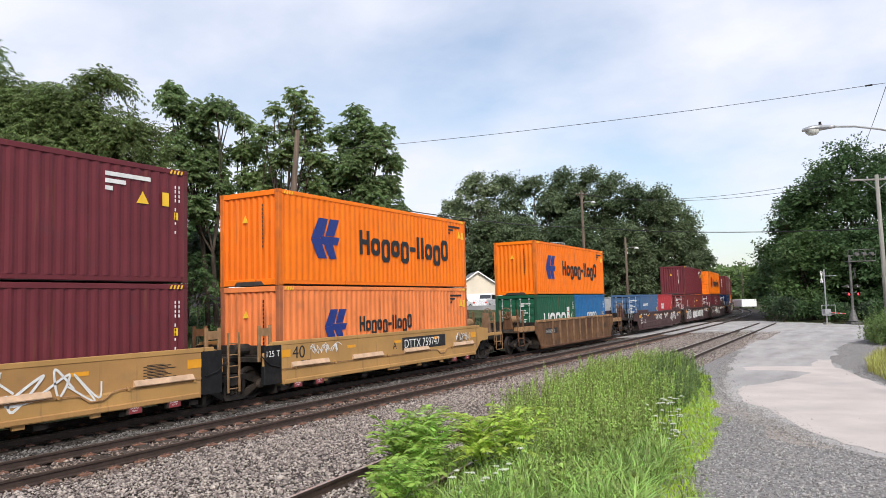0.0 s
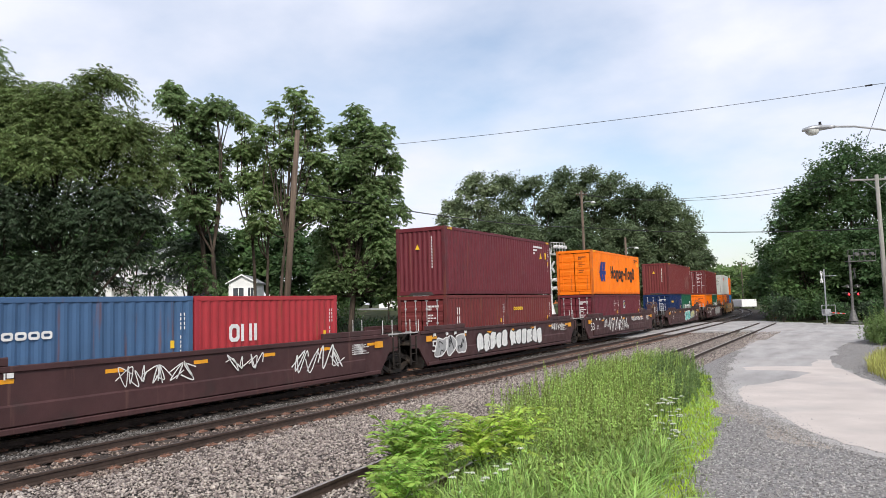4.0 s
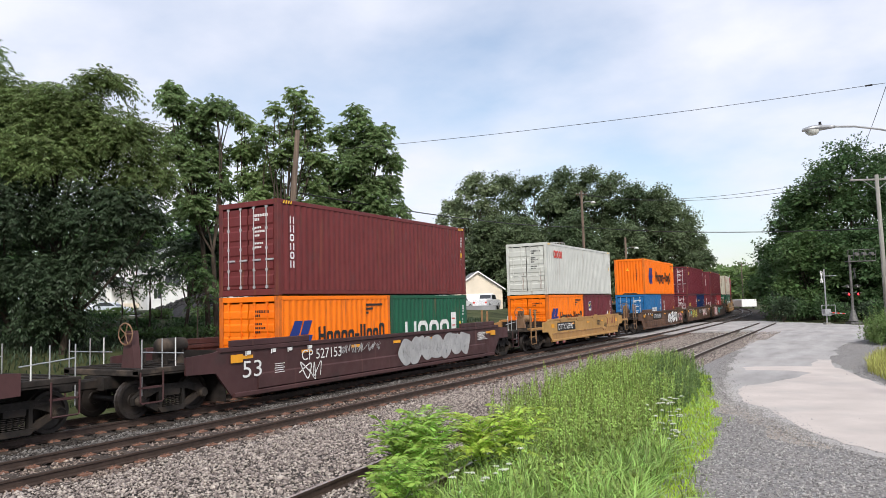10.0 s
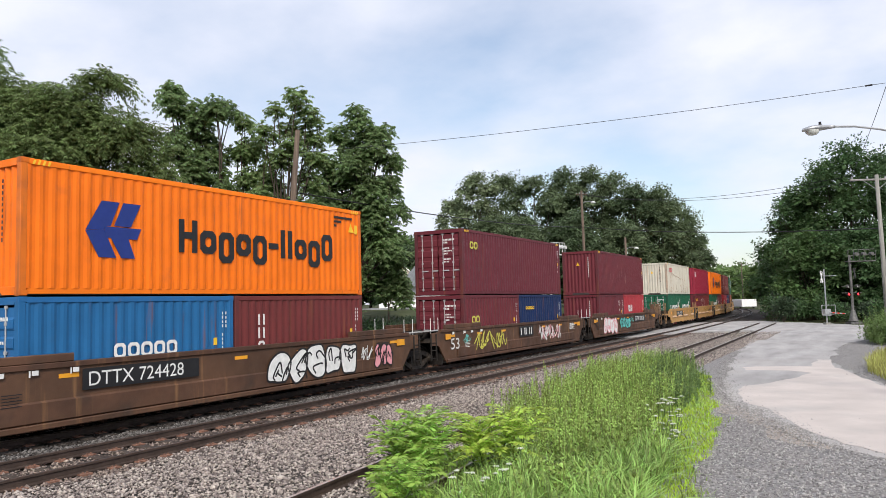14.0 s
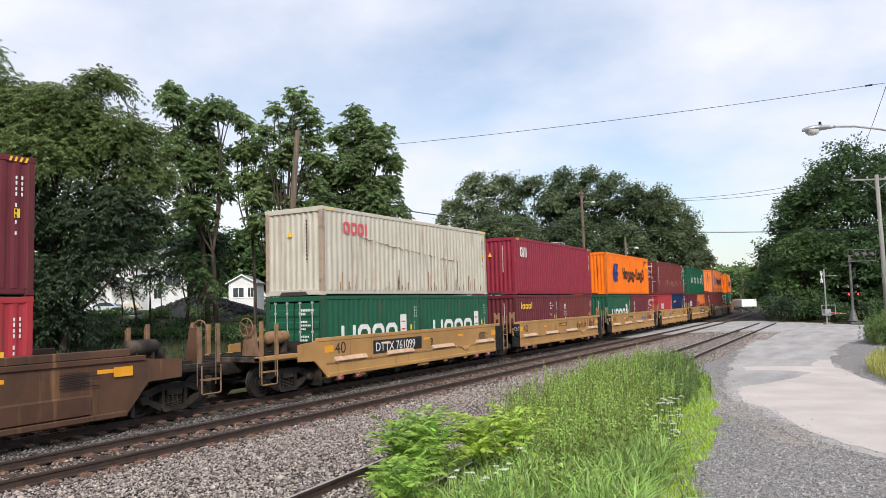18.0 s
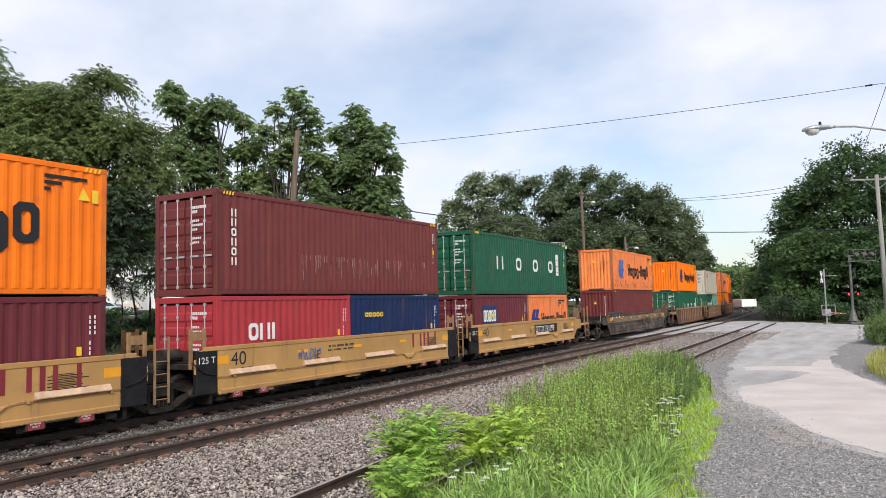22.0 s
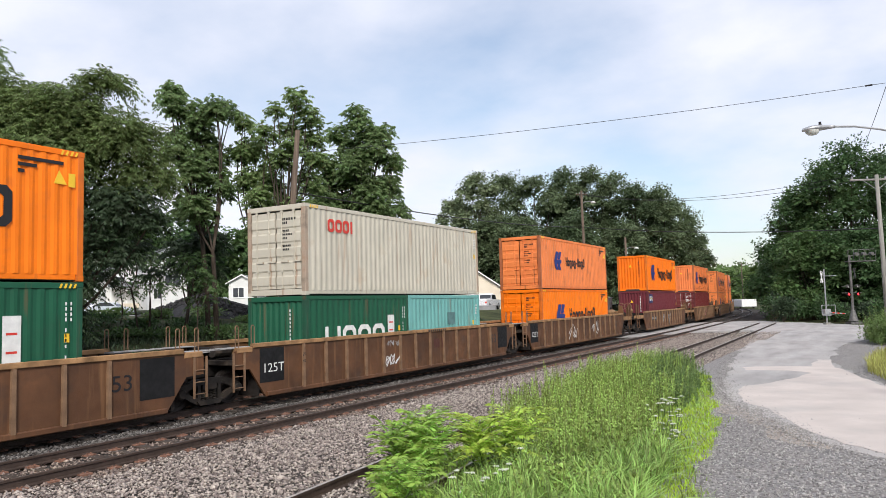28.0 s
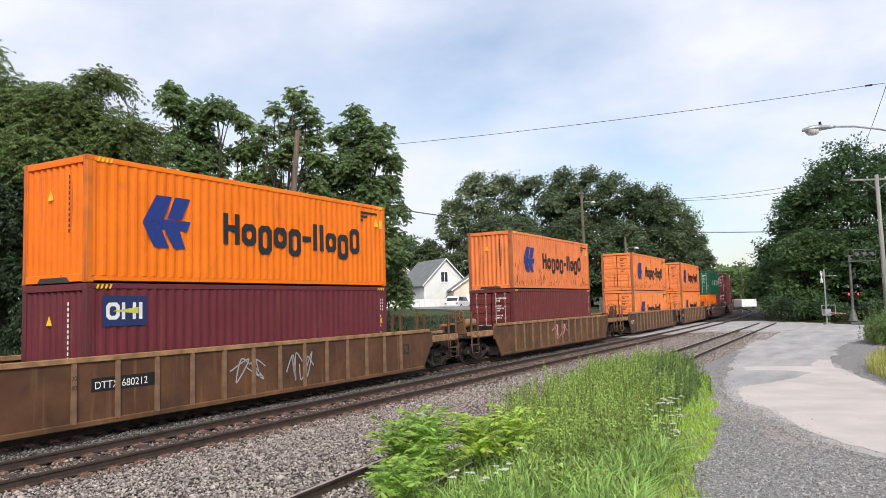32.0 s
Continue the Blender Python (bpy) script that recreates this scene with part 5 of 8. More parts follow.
M_ROAD = material("grey_asphalt", (0.385, 0.37, 0.36), 0.92, vary=0.14, scale=0.5, bump=0.5, bump_scale=60, dirt=(0.42, 0.39, 0.37), dirt_amount=0.35, dirt_scale=0.22, stretch=(2.2, 0.5, 1), spec=0.2)
M_PATCH = material("pale_worn_asphalt", (0.52, 0.465, 0.43), 0.92, vary=0.07, scale=0.8, bump=0.4, bump_scale=60, dirt=(0.38, 0.36, 0.345), dirt_amount=0.30, dirt_scale=0.5, spec=0.2)
M_DIRT = material("brown_grit", (0.40, 0.345, 0.30), 0.95, vary=0.25, scale=6, bump=0.8, bump_scale=30, dirt=(0.26, 0.25, 0.245), dirt_amount=0.5, dirt_scale=1.5, spec=0.15)
M_GRAVEL = material("grey_gravel", (0.28, 0.268, 0.262), 0.95, vary=0.35, scale=14, bump=1.0, bump_scale=22, dirt=(0.17, 0.17, 0.175), dirt_amount=0.3, dirt_scale=1.2, spec=0.15)


def smooth(a, b, x):
    t = min(1, max(0, (x - a) / (b - a)))
    return t * t * (3 - 2 * t)


def ground_z(x, y):
    """Level round the tracks; a bank and a street on higher ground beyond them."""
    away = -min(0.0, x - on_line(min(max(y, -50), 400))[0])
    rise = 1.6 * smooth(4.2, 9.0, away) + 1.0 * smooth(9.0, 18.0, away) + 1.9 * smooth(66, 105, away)
    return -0.30 + rise * (0.82 + 0.18 * smooth(75, 50, y))


def build_ground():
    near = np.concatenate([np.arange(-80, -24, 4.0), np.arange(-24, 30, 1.0), np.arange(30, 90, 5.0)])
    xs = np.concatenate([[-3000, -1500, -700, -350, -200, -130], near, [120, 200, 350, 700, 1500, 3000]])
    ys = np.concatenate([[-3000, -1200, -500, -200, -100, -60], np.arange(-40, 10, 5.0), np.arange(10, 80, 2.0), np.arange(80, 200, 8.0), [240, 320, 500, 900, 1800, 3500]])
    vs = [(x, y, ground_z(x, y) + (0.05 * noise.noise((x * 0.3, y * 0.3, 0)) if x < -4 or x > 18 else 0)) for y in ys for x in xs]
    n = len(xs)
    fs = [(j * n + i, j * n + i + 1, (j + 1) * n + i + 1, (j + 1) * n + i) for j in range(len(ys) - 1) for i in range(n - 1)]
    g = part("ground", Shape().add(vs, fs), M_GROUND, None, smooth=True)
    tagged(g, "grassy ground rising to a street beyond the tracks", "ground", kind="structure")


build_ground()
SPUR = [(-30, 12.6), (0, 10.7), (8, 10.05), (11, 9.8), (18, 9.35), (28, 9.0), (38, 8.75), (59, 8.4), (78, 8.1)]


def spur_x(y):
    return float(np.interp(y, [p[0] for p in SPUR], [p[1] for p in SPUR]))


def centre(track, s):
    """Centre line of the far track, the near track and the spur."""
    if track == 2:
        return spur_x(s), s, math.atan2(-(spur_x(s + 1) - spur_x(s - 1)), 2.0)
    return on_line(s, 3.68 * track)


def sweep(stations, ring, place):
    """A cross section (offset, height) carried along a line."""
    n, vs, fs = len(ring), [], []
    for s in stations:
        x, y, th = place(s)
        vs += [(x + o * math.cos(th), y + o * math.sin(th), z) for o, z in ring]
    for k in range(len(stations) - 1):
        fs += [(k * n + i, k * n + (i + 1) % n, (k + 1) * n + (i + 1) % n, (k + 1) * n + i) for i in range(n)]
    return Shape().add(vs, fs + [tuple(range(n - 1, -1, -1)), tuple(range(len(vs) - n, len(vs)))])


STRETCH = [np.arange(-40, 620, 6.0), np.arange(-40, 620, 6.0), np.arange(-30, 79, 3.0)]
bed = sweep(np.arange(-60, 700, 6.0), [(-3.6, -0.42), (-2.0, -0.215), (5.6, -0.215), (7.0, -0.30), (7.2, -0.42)], lambda s: on_line(s))
spur_bed = sweep(np.arange(-30, 58, 4.0), [(5.4, -0.40), (5.55, -0.22), (7.5, -0.17), (11.6, -0.15), (11.8, -0.40)], lambda s: on_line(s))
tagged(part("spur_bed", spur_bed, M_BALLAST), "crushed grey stone burying the ties of a spur", "ballast", kind="structure")
tagged(part("ballast_bed", bed, M_BALLAST), "bed of crushed grey stone under the tracks", "ballast", kind="structure")
for t_ in range(3):
    rail_ring = [(-0.075, -0.165), (0.075, -0.165), (0.075, -0.145), (0.012, -0.13), (0.012, -0.045), (0.035, -0.035), (0.035, -0.004), (0.027, 0.0), (-0.027, 0.0), (-0.035, -0.004), (-0.035, -0.035), (-0.012, -0.045), (-0.012, -0.13), (-0.075, -0.145)]
    tr_ = tagged(new("railway_track"), ("rusty steel railway track on wooden ties in ballast", "rusty steel railway track on wooden ties in ballast", "disused spur track with rusty rails sinking into gravel")[t_], "railway track", "tracks", "structure")
    for sd in (-0.753, 0.753):
        r_ = part("rail", sweep(STRETCH[t_], [(o + sd, z) for o, z in rail_ring], lambda s: centre(t_, s)), M_RAIL, tr_)
        part("rail_head", sweep(STRETCH[t_], [(sd - 0.026, 0.0008), (sd + 0.026, 0.0008), (sd + 0.024, 0.003), (sd - 0.024, 0.003)], lambda s: centre(t_, s)), M_WORN if t_ == 2 else M_HEAD, r_, "worn bright running surface")


def outline_sheet(name, ring, z, mat, label, category, depth=0.25):
    s = Shape().prism(ring, 2, z - depth, z)
    return tagged(part(name, s, mat), label, category, kind="structure")


def ragged(ring, step=0.6, amount=0.12, seed=1):
    """Breaks a plan outline into short uneven pieces."""
    out = []
    for i, (a, b) in enumerate(zip(ring, ring[1:] + ring[:1])):
        d = math.hypot(b[0] - a[0], b[1] - a[1])
        n = max(1, min(60, int(d / step)))
        for k in range(n):
            f = k / n
            x, y = a[0] + (b[0] - a[0]) * f, a[1] + (b[1] - a[1]) * f
            j = amount * (noise.noise((x * 0.7, y * 0.7, seed)) + 0.6 * noise.noise((x * 2.3, y * 2.3, seed)))
            out.append((x + j, y + j * 0.7))
    return out


gravel = [(7.2, -20), (10.9, 3), (10.9, 9), (10.6, 18), (10.6, 30), (10.4, 55), (60, 55), (60, -20)]
outline_sheet("gravel_yard", ragged(gravel, 2, 0.1), -0.135, M_GRAVEL, "grey gravel yard beside the road", "gravel")
road = [(13.35, 20.0), (12.8, 22.0), (12.2, 25.5), (11.6, 30.5), (11.3, 34.0), (10.6, 41.5), (10.1, 48), (9.8, 55), (9.2, 61), (8.4, 63), (5.5, 62), (3.0, 57), (-0.5, 50), (-6, 46), (-14, 46), (-22, 62), (-6, 79), (6, 88), (10, 82), (12.8, 78), (17.5, 70), (24, 62), (70, 30), (60, 22),
        (19.5, 47), (16.4, 50.0), (15.4, 46.0), (15.0, 42.0), (14.9, 34.0), (15.4, 30.5), (16.2, 26.6), (16.7, 24.7), (19.0, 20.0), (25, 11), (22, 8), (16.5, 13.8), (15.7, 14.9), (15.05, 16.3), (14.5, 17.7), (14.0, 18.8)]
outline_sheet("road", ragged(road, 0.35, 0.28, 4), -0.122, M_ROAD, "worn grey asphalt road over the level crossing", "road")
patch = [(13.45, 20.3), (12.95, 22.6), (13.0, 23.8), (13.6, 24.8), (14.15, 26.6), (14.55, 28.4), (13.8, 29.1), (12.3, 29.0), (12.1, 30.0), (12.6, 30.5), (14.4, 30.9), (14.45, 34.2), (14.85, 34.0),
         (15.3, 30.6), (16.1, 26.7), (16.6, 24.7), (18.9, 19.9), (24, 11.5), (22, 9), (16.6, 14.1), (15.8, 15.1), (15.1, 16.6), (14.55, 18.0), (14.05, 19.1)]
outline_sheet("asphalt_patch", ragged(patch, 0.3, 0.16, 6), -0.116, M_PATCH, "pale beige worn asphalt patch in the road", "road")
grit = [(12.6, 20.6), (13.4, 19.6), (14.1, 18.5), (14.6, 17.2), (15.1, 15.8), (15.6, 14.6), (15.2, 14.2), (14.4, 15.8), (13.6, 17.6), (12.7, 19.4)]
outline_sheet("grit_edge", ragged(grit, 0.25, 0.35, 9), -0.1325, M_DIRT, "brown grit washed along the road's edge", "gravel")


# ---- ties, tie plates and loose stone ----
def ties(track, stations, seed):
    r = random.Random(seed)
    parent = [o for o in scene.objects if o.name.startswith("railway_track")][track]
    wood = [Shape().box(-1.3, 1.3, -0.115, 0.115, -0.33, -0.172, 0.015).mesh("tie", M_TIE) for _ in range(1)]
    plates = Shape()
    for s in stations:
        x, y, th = centre(track, s)
        m = Matrix.Translation((x + r.uniform(-0.05, 0.05), y, r.uniform(-0.012, 0.008))) @ Matrix.Rotation(th + r.uniform(-0.02, 0.02), 4, "Z")
        part("tie", wood[0], None, parent, m=m)
        for sd in (-0.753, 0.753):
            c, q = math.cos(th), math.sin(th)
            k = len(plates.v)
            plates.box(sd - 0.21, sd + 0.21, -0.10, 0.10, -0.176, -0.146)
            for bx in (-0.13, 0.13):
                plates.box(sd + bx - 0.014, sd + bx + 0.014, -0.05, -0.022, -0.15, -0.122)
                plates.box(sd + bx - 0.014, sd + bx + 0.014, 0.03, 0.058, -0.15, -0.122)
            plates.v[k:] = [(x + vx * c - vy * q, y + vx * q + vy * c, vz) for vx, vy, vz in plates.v[k:]]
    part("tie_plates", plates, M_PLATE, parent, "rusty tie plates and spikes")["kind"] = "stuff"


ties(0, np.arange(2, 66, 0.56), 1)
ties(1, np.arange(3, 70, 0.56), 2)


def stones(spots, size, seed, mat, name, label):
    """Loose angular stones: jittered eight-sided lumps, half sunk where they lie."""
    rs = np.random.RandomState(seed)
    n = len(spots)
    base = np.array([(1, 0, 0), (-1, 0, 0), (0, 1, 0), (0, -1, 0), (0, 0, 1), (0, 0, -1)], float)
    v = np.repeat(base[None], n, 0) * rs.uniform(0.55, 1.25, (n, 6, 1)) + rs.normal(0, 0.18, (n, 6, 3))
    a = rs.uniform(0, 6.28, n)
    b = rs.uniform(-0.7, 0.7, n)
    ca, sa, cb, sb = np.cos(a)[:, None], np.sin(a)[:, None], np.cos(b)[:, None], np.sin(b)[:, None]
    x, y, z = v[..., 0], v[..., 1] * cb - v[..., 2] * sb, v[..., 1] * sb + v[..., 2] * cb
    v = np.stack([x * ca - y * sa, x * sa + y * ca, z * 0.75], -1)
    v *= (size * rs.lognormal(0, 0.32, n))[:, None, None]
    v += np.asarray(spots)[:, None, :]
    f = np.array([(0, 2, 4), (2, 1, 4), (1, 3, 4), (3, 0, 4), (2, 0, 5), (1, 2, 5), (3, 1, 5), (0, 3, 5)])
    f = (f[None] + 6 * np.arange(n)[:, None, None]).reshape(-1, 3)
    ob = part(name, cloud_mesh(name, v.reshape(-1, 3), f, mat), None)
    return tagged(ob, label, "stones", kind="stuff")


def strip(off0, off1, s0, s1, per_m2, seed, z=-0.20, fall=0.0):
    rs = np.random.RandomState(seed)
    n = int((off1 - off0) * (s1 - s0) * per_m2)
    f = rs.uniform(0, 1, n) ** 1.25
    s = s0 + (s1 - s0) * f
    o = rs.uniform(off0, off1, n)
    xs = np.interp(s, LINE[:, 0], LINE[:, 1]) + o
    ys = np.interp(s, LINE[:, 0], LINE[:, 2])
    return np.stack([xs, ys, z + rs.uniform(-0.03, 0.02, n) - fall * np.maximum(0, o - 5.6)], -1)


spots = np.concatenate([strip(4.5, 10.6, 4, 20, 590, 1, -0.185, -0.012), strip(4.5, 10.6, 20, 50, 230, 2, -0.185, -0.012), strip(4.5, 11.0, 49, 60, 130, 12, -0.17, -0.012), strip(2.95, 4.38, 3, 50, 190, 3, -0.19),
                        strip(0.85, 2.85, 3, 24, 430, 4, -0.2), strip(0.85, 2.85, 24, 60, 130, 5, -0.2), strip(-0.7, 0.7, 3, 40, 110, 6, -0.2), strip(-1.6, -0.8, 3, 40, 90, 9, -0.2)])
spots = spots[~((np.abs(np.abs(spots[:, 0] - np.interp(spots[:, 1], [q[0] for q in SPUR], [q[1] for q in SPUR])) - 0.753) < 0.09) | (np.abs(spots[:, 0] - np.interp(spots[:, 1], LINE[:, 2], LINE[:, 1]) - 4.43) < 0.05) | (np.abs(spots[:, 0] - 2.93) < 0.05))]
outer = spots[:, 0] - np.interp(spots[:, 1], LINE[:, 2], LINE[:, 1]) > 4.75 + 0.25 * np.sin(spots[:, 1] * 1.7)
stones(spots[outer], 0.0255, 7, M_STONE, "ballast", "crushed pale grey ballast stone beside the tracks")
# bands beside and under the train, where its shadow is painted into the stones
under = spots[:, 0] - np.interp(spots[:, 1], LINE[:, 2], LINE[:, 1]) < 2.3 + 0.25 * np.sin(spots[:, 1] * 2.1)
stones(spots[~outer & ~under], 0.028, 17, M_STAIN, "stained_ballast", "rust-stained brown ballast stone between the rails")
oily_shaded = spots[:, 0] - np.interp(spots[:, 1], LINE[:, 2], LINE[:, 1]) < 1.35 + 0.2 * np.sin(spots[:, 1] * 2.7)
stones(spots[under & ~oily_shaded], 0.025, 19, M_SHADE, "dull_ballast", "grey ballast stone between the two tracks, train shade painted in")
stones(spots[oily_shaded], 0.028, 18, M_OILY_SHADED, "oily_ballast", "ballast stone under the train, dark from oil and painted shade")
rs = np.random.RandomState(11)
gx, gy = rs.uniform(10.9, 19, 52000), 7.5 + 17 * rs.uniform(0, 1, 52000) ** 1.25
gx2, gy2 = rs.uniform(14.6, 20, 9000), rs.uniform(24, 46, 9000)
gx3 = rs.uniform(0, 1, 9000)
ex, ey = np.interp(gx3, np.linspace(0, 1, 9), [15.9, 15.1, 14.5, 14.0, 13.3, 12.8, 12.2, 11.5, 10.7]), np.interp(gx3, np.linspace(0, 1, 9), [14.6, 16.3, 17.8, 18.9, 20.2, 22.2, 25.6, 31.0, 41.0])
gx, gy = np.concatenate([gx, gx2, ex + rs.normal(0, 0.28, 9000)]), np.concatenate([gy, gy2, ey + rs.normal(0, 0.28, 9000)])
edge = np.interp(gy, [13.9, 15, 16.3, 17.7, 18.9, 20.1, 22.2, 25.6, 31, 41], [16.4, 15.6, 15.0, 14.45, 13.95, 13.3, 12.8, 12.2, 11.5, 10.7])
yard = np.interp(gy, [20, 24.7, 26.6, 30.5, 34, 42, 50], [19, 16.7, 16.2, 15.4, 14.9, 15.0, 16.4])
keep = (gx < edge + rs.exponential(0.22, len(gx))) | (gx > yard - rs.exponential(0.12, len(gx)))
gx, gy = gx[keep], gy[keep]
stones(np.stack([gx, gy, np.full(len(gx), -0.124)], -1), 0.0158, 8, material("gravel_stone", (0.34, 0.325, 0.315), 0.9, vary=0.1, scale=8, per_island=0.5, spec=0.2), "gravel", "loose grey gravel on the yard")

# ---- foliage ----
def leaf_mat(name, color, trans=0.25, island=0.35, rough=0.55):
    return material(name, color, rough, vary=0.12, scale=0.5, per_island=island, spec=0.3, translucent=trans)


M_LEAF = leaf_mat("tree_leaf", (0.105, 0.175, 0.062), 0.4)
M_LEAF_D = leaf_mat("dark_tree_leaf", (0.080, 0.142, 0.055), 0.4)
M_LEAF_L = leaf_mat("light_tree_leaf", (0.150, 0.225, 0.075), 0.4)
M_FROND = leaf_mat("bright_frond", (0.32, 0.50, 0.09), 0.32, 0.5)
M_WEED = leaf_mat("weed_leaf", (0.325, 0.43, 0.11), 0.28, 0.7)
M_BLADE = leaf_mat("grass_blade", (0.34, 0.49, 0.13), 0.28, 0.6)
M_NEAR = leaf_mat("near_tree_leaf", (0.205, 0.290, 0.122), 0.58, 0.45)
M_NEAR_L = leaf_mat("near_light_tree_leaf", (0.260, 0.350, 0.145), 0.58, 0.45)
M_LAWN = leaf_mat("bright_low_grass", (0.43, 0.60, 0.045), 0.4, 0.35)
M_DRY = leaf_mat("dry_grass", (0.40, 0.40, 0.11), 0.3, 0.4)
# wood leaves are greyed and lightened: distance haze mixed into their colour
M_WOOD = leaf_mat("hazy_wood_leaf", (0.135, 0.180, 0.090), 0.35, 0.35)
M_WOOD_D = leaf_mat("hazy_deep_wood_leaf", (0.105, 0.150, 0.074), 0.35, 0.35)
M_WOOD_L = leaf_mat("hazy_pale_wood_leaf", (0.215, 0.265, 0.145), 0.35, 0.35)
# dark leaf colour that also carries the shade under the left tree's crown
M_DUSK = leaf_mat("dark_leaf_painted_shade", (0.046, 0.072, 0.036), 0.2, 0.4)
M_BARK = material("bark", (0.085, 0.066, 0.052), 0.95, vary=0.3, scale=3, stretch=(3, 3, 0.6), bump=0.8, bump_scale=18, spec=0.15)
M_STEM = material("green_stem", (0.10, 0.16, 0.04), 0.7, vary=0.2)
M_UMBEL = material("white_flower", (0.62, 0.65, 0.55), 0.8, vary=0.08)


def unit(v):
    return v / (np.linalg.norm(v, axis=-1, keepdims=True) + 1e-9)


def leaves(P, D, size, width, rs):
    """Diamond leaves, slightly folded, at P along D."""
    n = len(P)
    S = unit(np.cross(D, np.tile((0, 0, 1.0), (n, 1)) + rs.normal(0, 0.45, (n, 3))))
    N = np.cross(S, D)
    L = (size * rs.uniform(0.7, 1.3, n))[:, None]
    w = L * width
    v = np.stack([P, P + D * L * 0.45 + S * w - N * w * 0.25, P + D * L - N * L * 0.1, P + D * L * 0.45 - S * w - N * w * 0.25], 1)
    f = np.arange(4 * n).reshape(n, 4)
    return v.reshape(-1, 3), f


def fronds(P, D, length, pairs, leaf, rs, droop=0.5, wide=0.17, sag=0.45):
    """Compound leaves: pairs of leaflets along a drooping rib."""
    n = len(P)
    S = unit(np.cross(D, np.tile((0, 0, 1.0), (n, 1)) + rs.normal(0, 0.15, (n, 3))))
    L = (length * rs.uniform(0.7, 1.2, n))[:, None]
    Ps, Ds = [], []
    for k in range(pairs):
        f = (k + 0.8) / pairs
        pos = P + D * L * f - np.array((0, 0, 1.0)) * L * droop * f * f
        along = unit(D - np.array((0, 0, 1.0)) * 2 * droop * f)
        for sg in (-1, 1):
            Ps.append(pos)
            Ds.append(unit(sg * S * 0.9 + along * 0.55 - np.array((0, 0, sag))))
    Ps.append(P + D * L - np.array((0, 0, 1.0)) * L * droop)
    Ds.append(unit(D - np.array((0, 0, 1.0)) * 2 * droop))
    return leaves(np.concatenate(Ps), np.concatenate(Ds), leaf, wide, rs)


def limb(s, a, b, r0, r1, bend, rs):
    """A tapered, slightly bent branch."""
    a, b = np.array(a, float), np.array(b, float)
    mid = (a + b) / 2 + rs.normal(0, bend, 3)
    pts = [a, (a + mid) / 2 + (mid - (a + b) / 2) * 0.3, mid, (mid + b) / 2 + (mid - (a + b) / 2) * 0.3, b]
    rad = np.linspace(r0, r1, 5)
    for i in range(4):
        s.cyl(pts[i], pts[i + 1], rad[i], rad[i + 1], n=7, cap=False)


def tree(x, y, clumps, seed, label, mat, stems=((0, 0),), trunk=0.16, style="frond", count=2500, leaf=0.16, z=None, fork=0.35, group="", length=0.5, grow=1.0):
    """A tree: stems that fork into limbs, and a crown of leaf clumps (dx, dy, height, radius, flatness)."""
    rs = np.random.RandomState(seed)
    z0 = ground_z(x, y) if z is None else z
    clumps = [(a, b, c * grow, r, f) for a, b, c, r, f in clumps]
    top = tagged(new("tree"), label, "tree", group)
    top.matrix_basis = pose(x, y, z0)
    s = Shape()
    c = np.array([k[:3] for k in clumps], float)
    feet = [np.array((sx, sy, 0.0)) for sx, sy in stems]
    for foot in feet:
        mine = c if len(feet) == 1 else c[[int(np.argmin([np.hypot(*(q[:2] - f[:2])) for f in feet])) == [id(f) for f in feet].index(id(foot)) for q in c]]
        if not len(mine):
            mine = c
        lean = mine.mean(0)
        crotch = np.array((foot[0] * 0.6 + lean[0] * 0.4, foot[1] * 0.6 + lean[1] * 0.4, lean[2] * fork))
        limb(s, foot - (0, 0, 0.15), crotch, trunk, trunk * 0.72, 0.06, rs)
        for q in mine:
            limb(s, crotch + (q - crotch) * 0.0, q, trunk * 0.42, 0.02, 0.18, rs)
    part("trunk", s, M_BARK, top, smooth=True)
    vol = np.array([k[3] ** 2 for k in clumps])
    V, F, off = [], [], 0
    for k, w in zip(clumps, vol / vol.sum()):
        n = max(20, int(count * w))
        d = unit(rs.normal(0, 1, (n, 3)))
        d[:, 2] = np.where(d[:, 2] < -0.5, -d[:, 2], d[:, 2])
        # uneven clump outline
        lump = 1 + 0.28 * np.sin(d[:, 0] * 5 + seed + k[0]) * np.sin(d[:, 1] * 4 + k[2]) + 0.15 * np.sin(d[:, 2] * 9 + k[1] * 3)
        r = k[3] * lump * rs.uniform(0.0, 1.0, n) ** 0.42
        P = np.array(k[:3]) + d * r[:, None] * np.array((1, 1, k[4]))
        D = unit(d * np.array((1, 1, 0.4)) + rs.normal(0, 0.45, (n, 3)) + np.array((0, 0, 0.1)))
        if style == "frond":
            v, f = fronds(P, D, length, 6, leaf, rs, 0.5)
        elif style == "spray":
            v, f = fronds(P, unit(D + np.array((0, 0, 0.35))), length, 3, leaf, rs, 0.55, 0.26)
        else:
            v, f = leaves(P, unit(D - np.array((0, 0, 0.35))), leaf, 0.34, rs)
            q = rs.choice(n, n // 7, replace=False)
            inner = np.array(k[:3]) + d[q] * (r[q] * 0.62)[:, None] * np.array((1, 1, k[4]))
            v2, f2 = leaves(inner, unit(D[q] - np.array((0, 0, 0.5))), leaf * 2.3, 0.36, rs)
            v, f = np.concatenate([v, v2]), np.concatenate([f, f2 + len(v)])
        V.append(v), F.append(f + off)
        off += len(v)
    me = cloud_mesh("crown", np.concatenate(V), np.concatenate(F), mat)
    part("crown", me, None, top, "crown of many small leaves")
    return top


FW, RT = Vector((-0.4925, 0.8703, 0.0)), Vector((0.8703, 0.4925, 0.0))


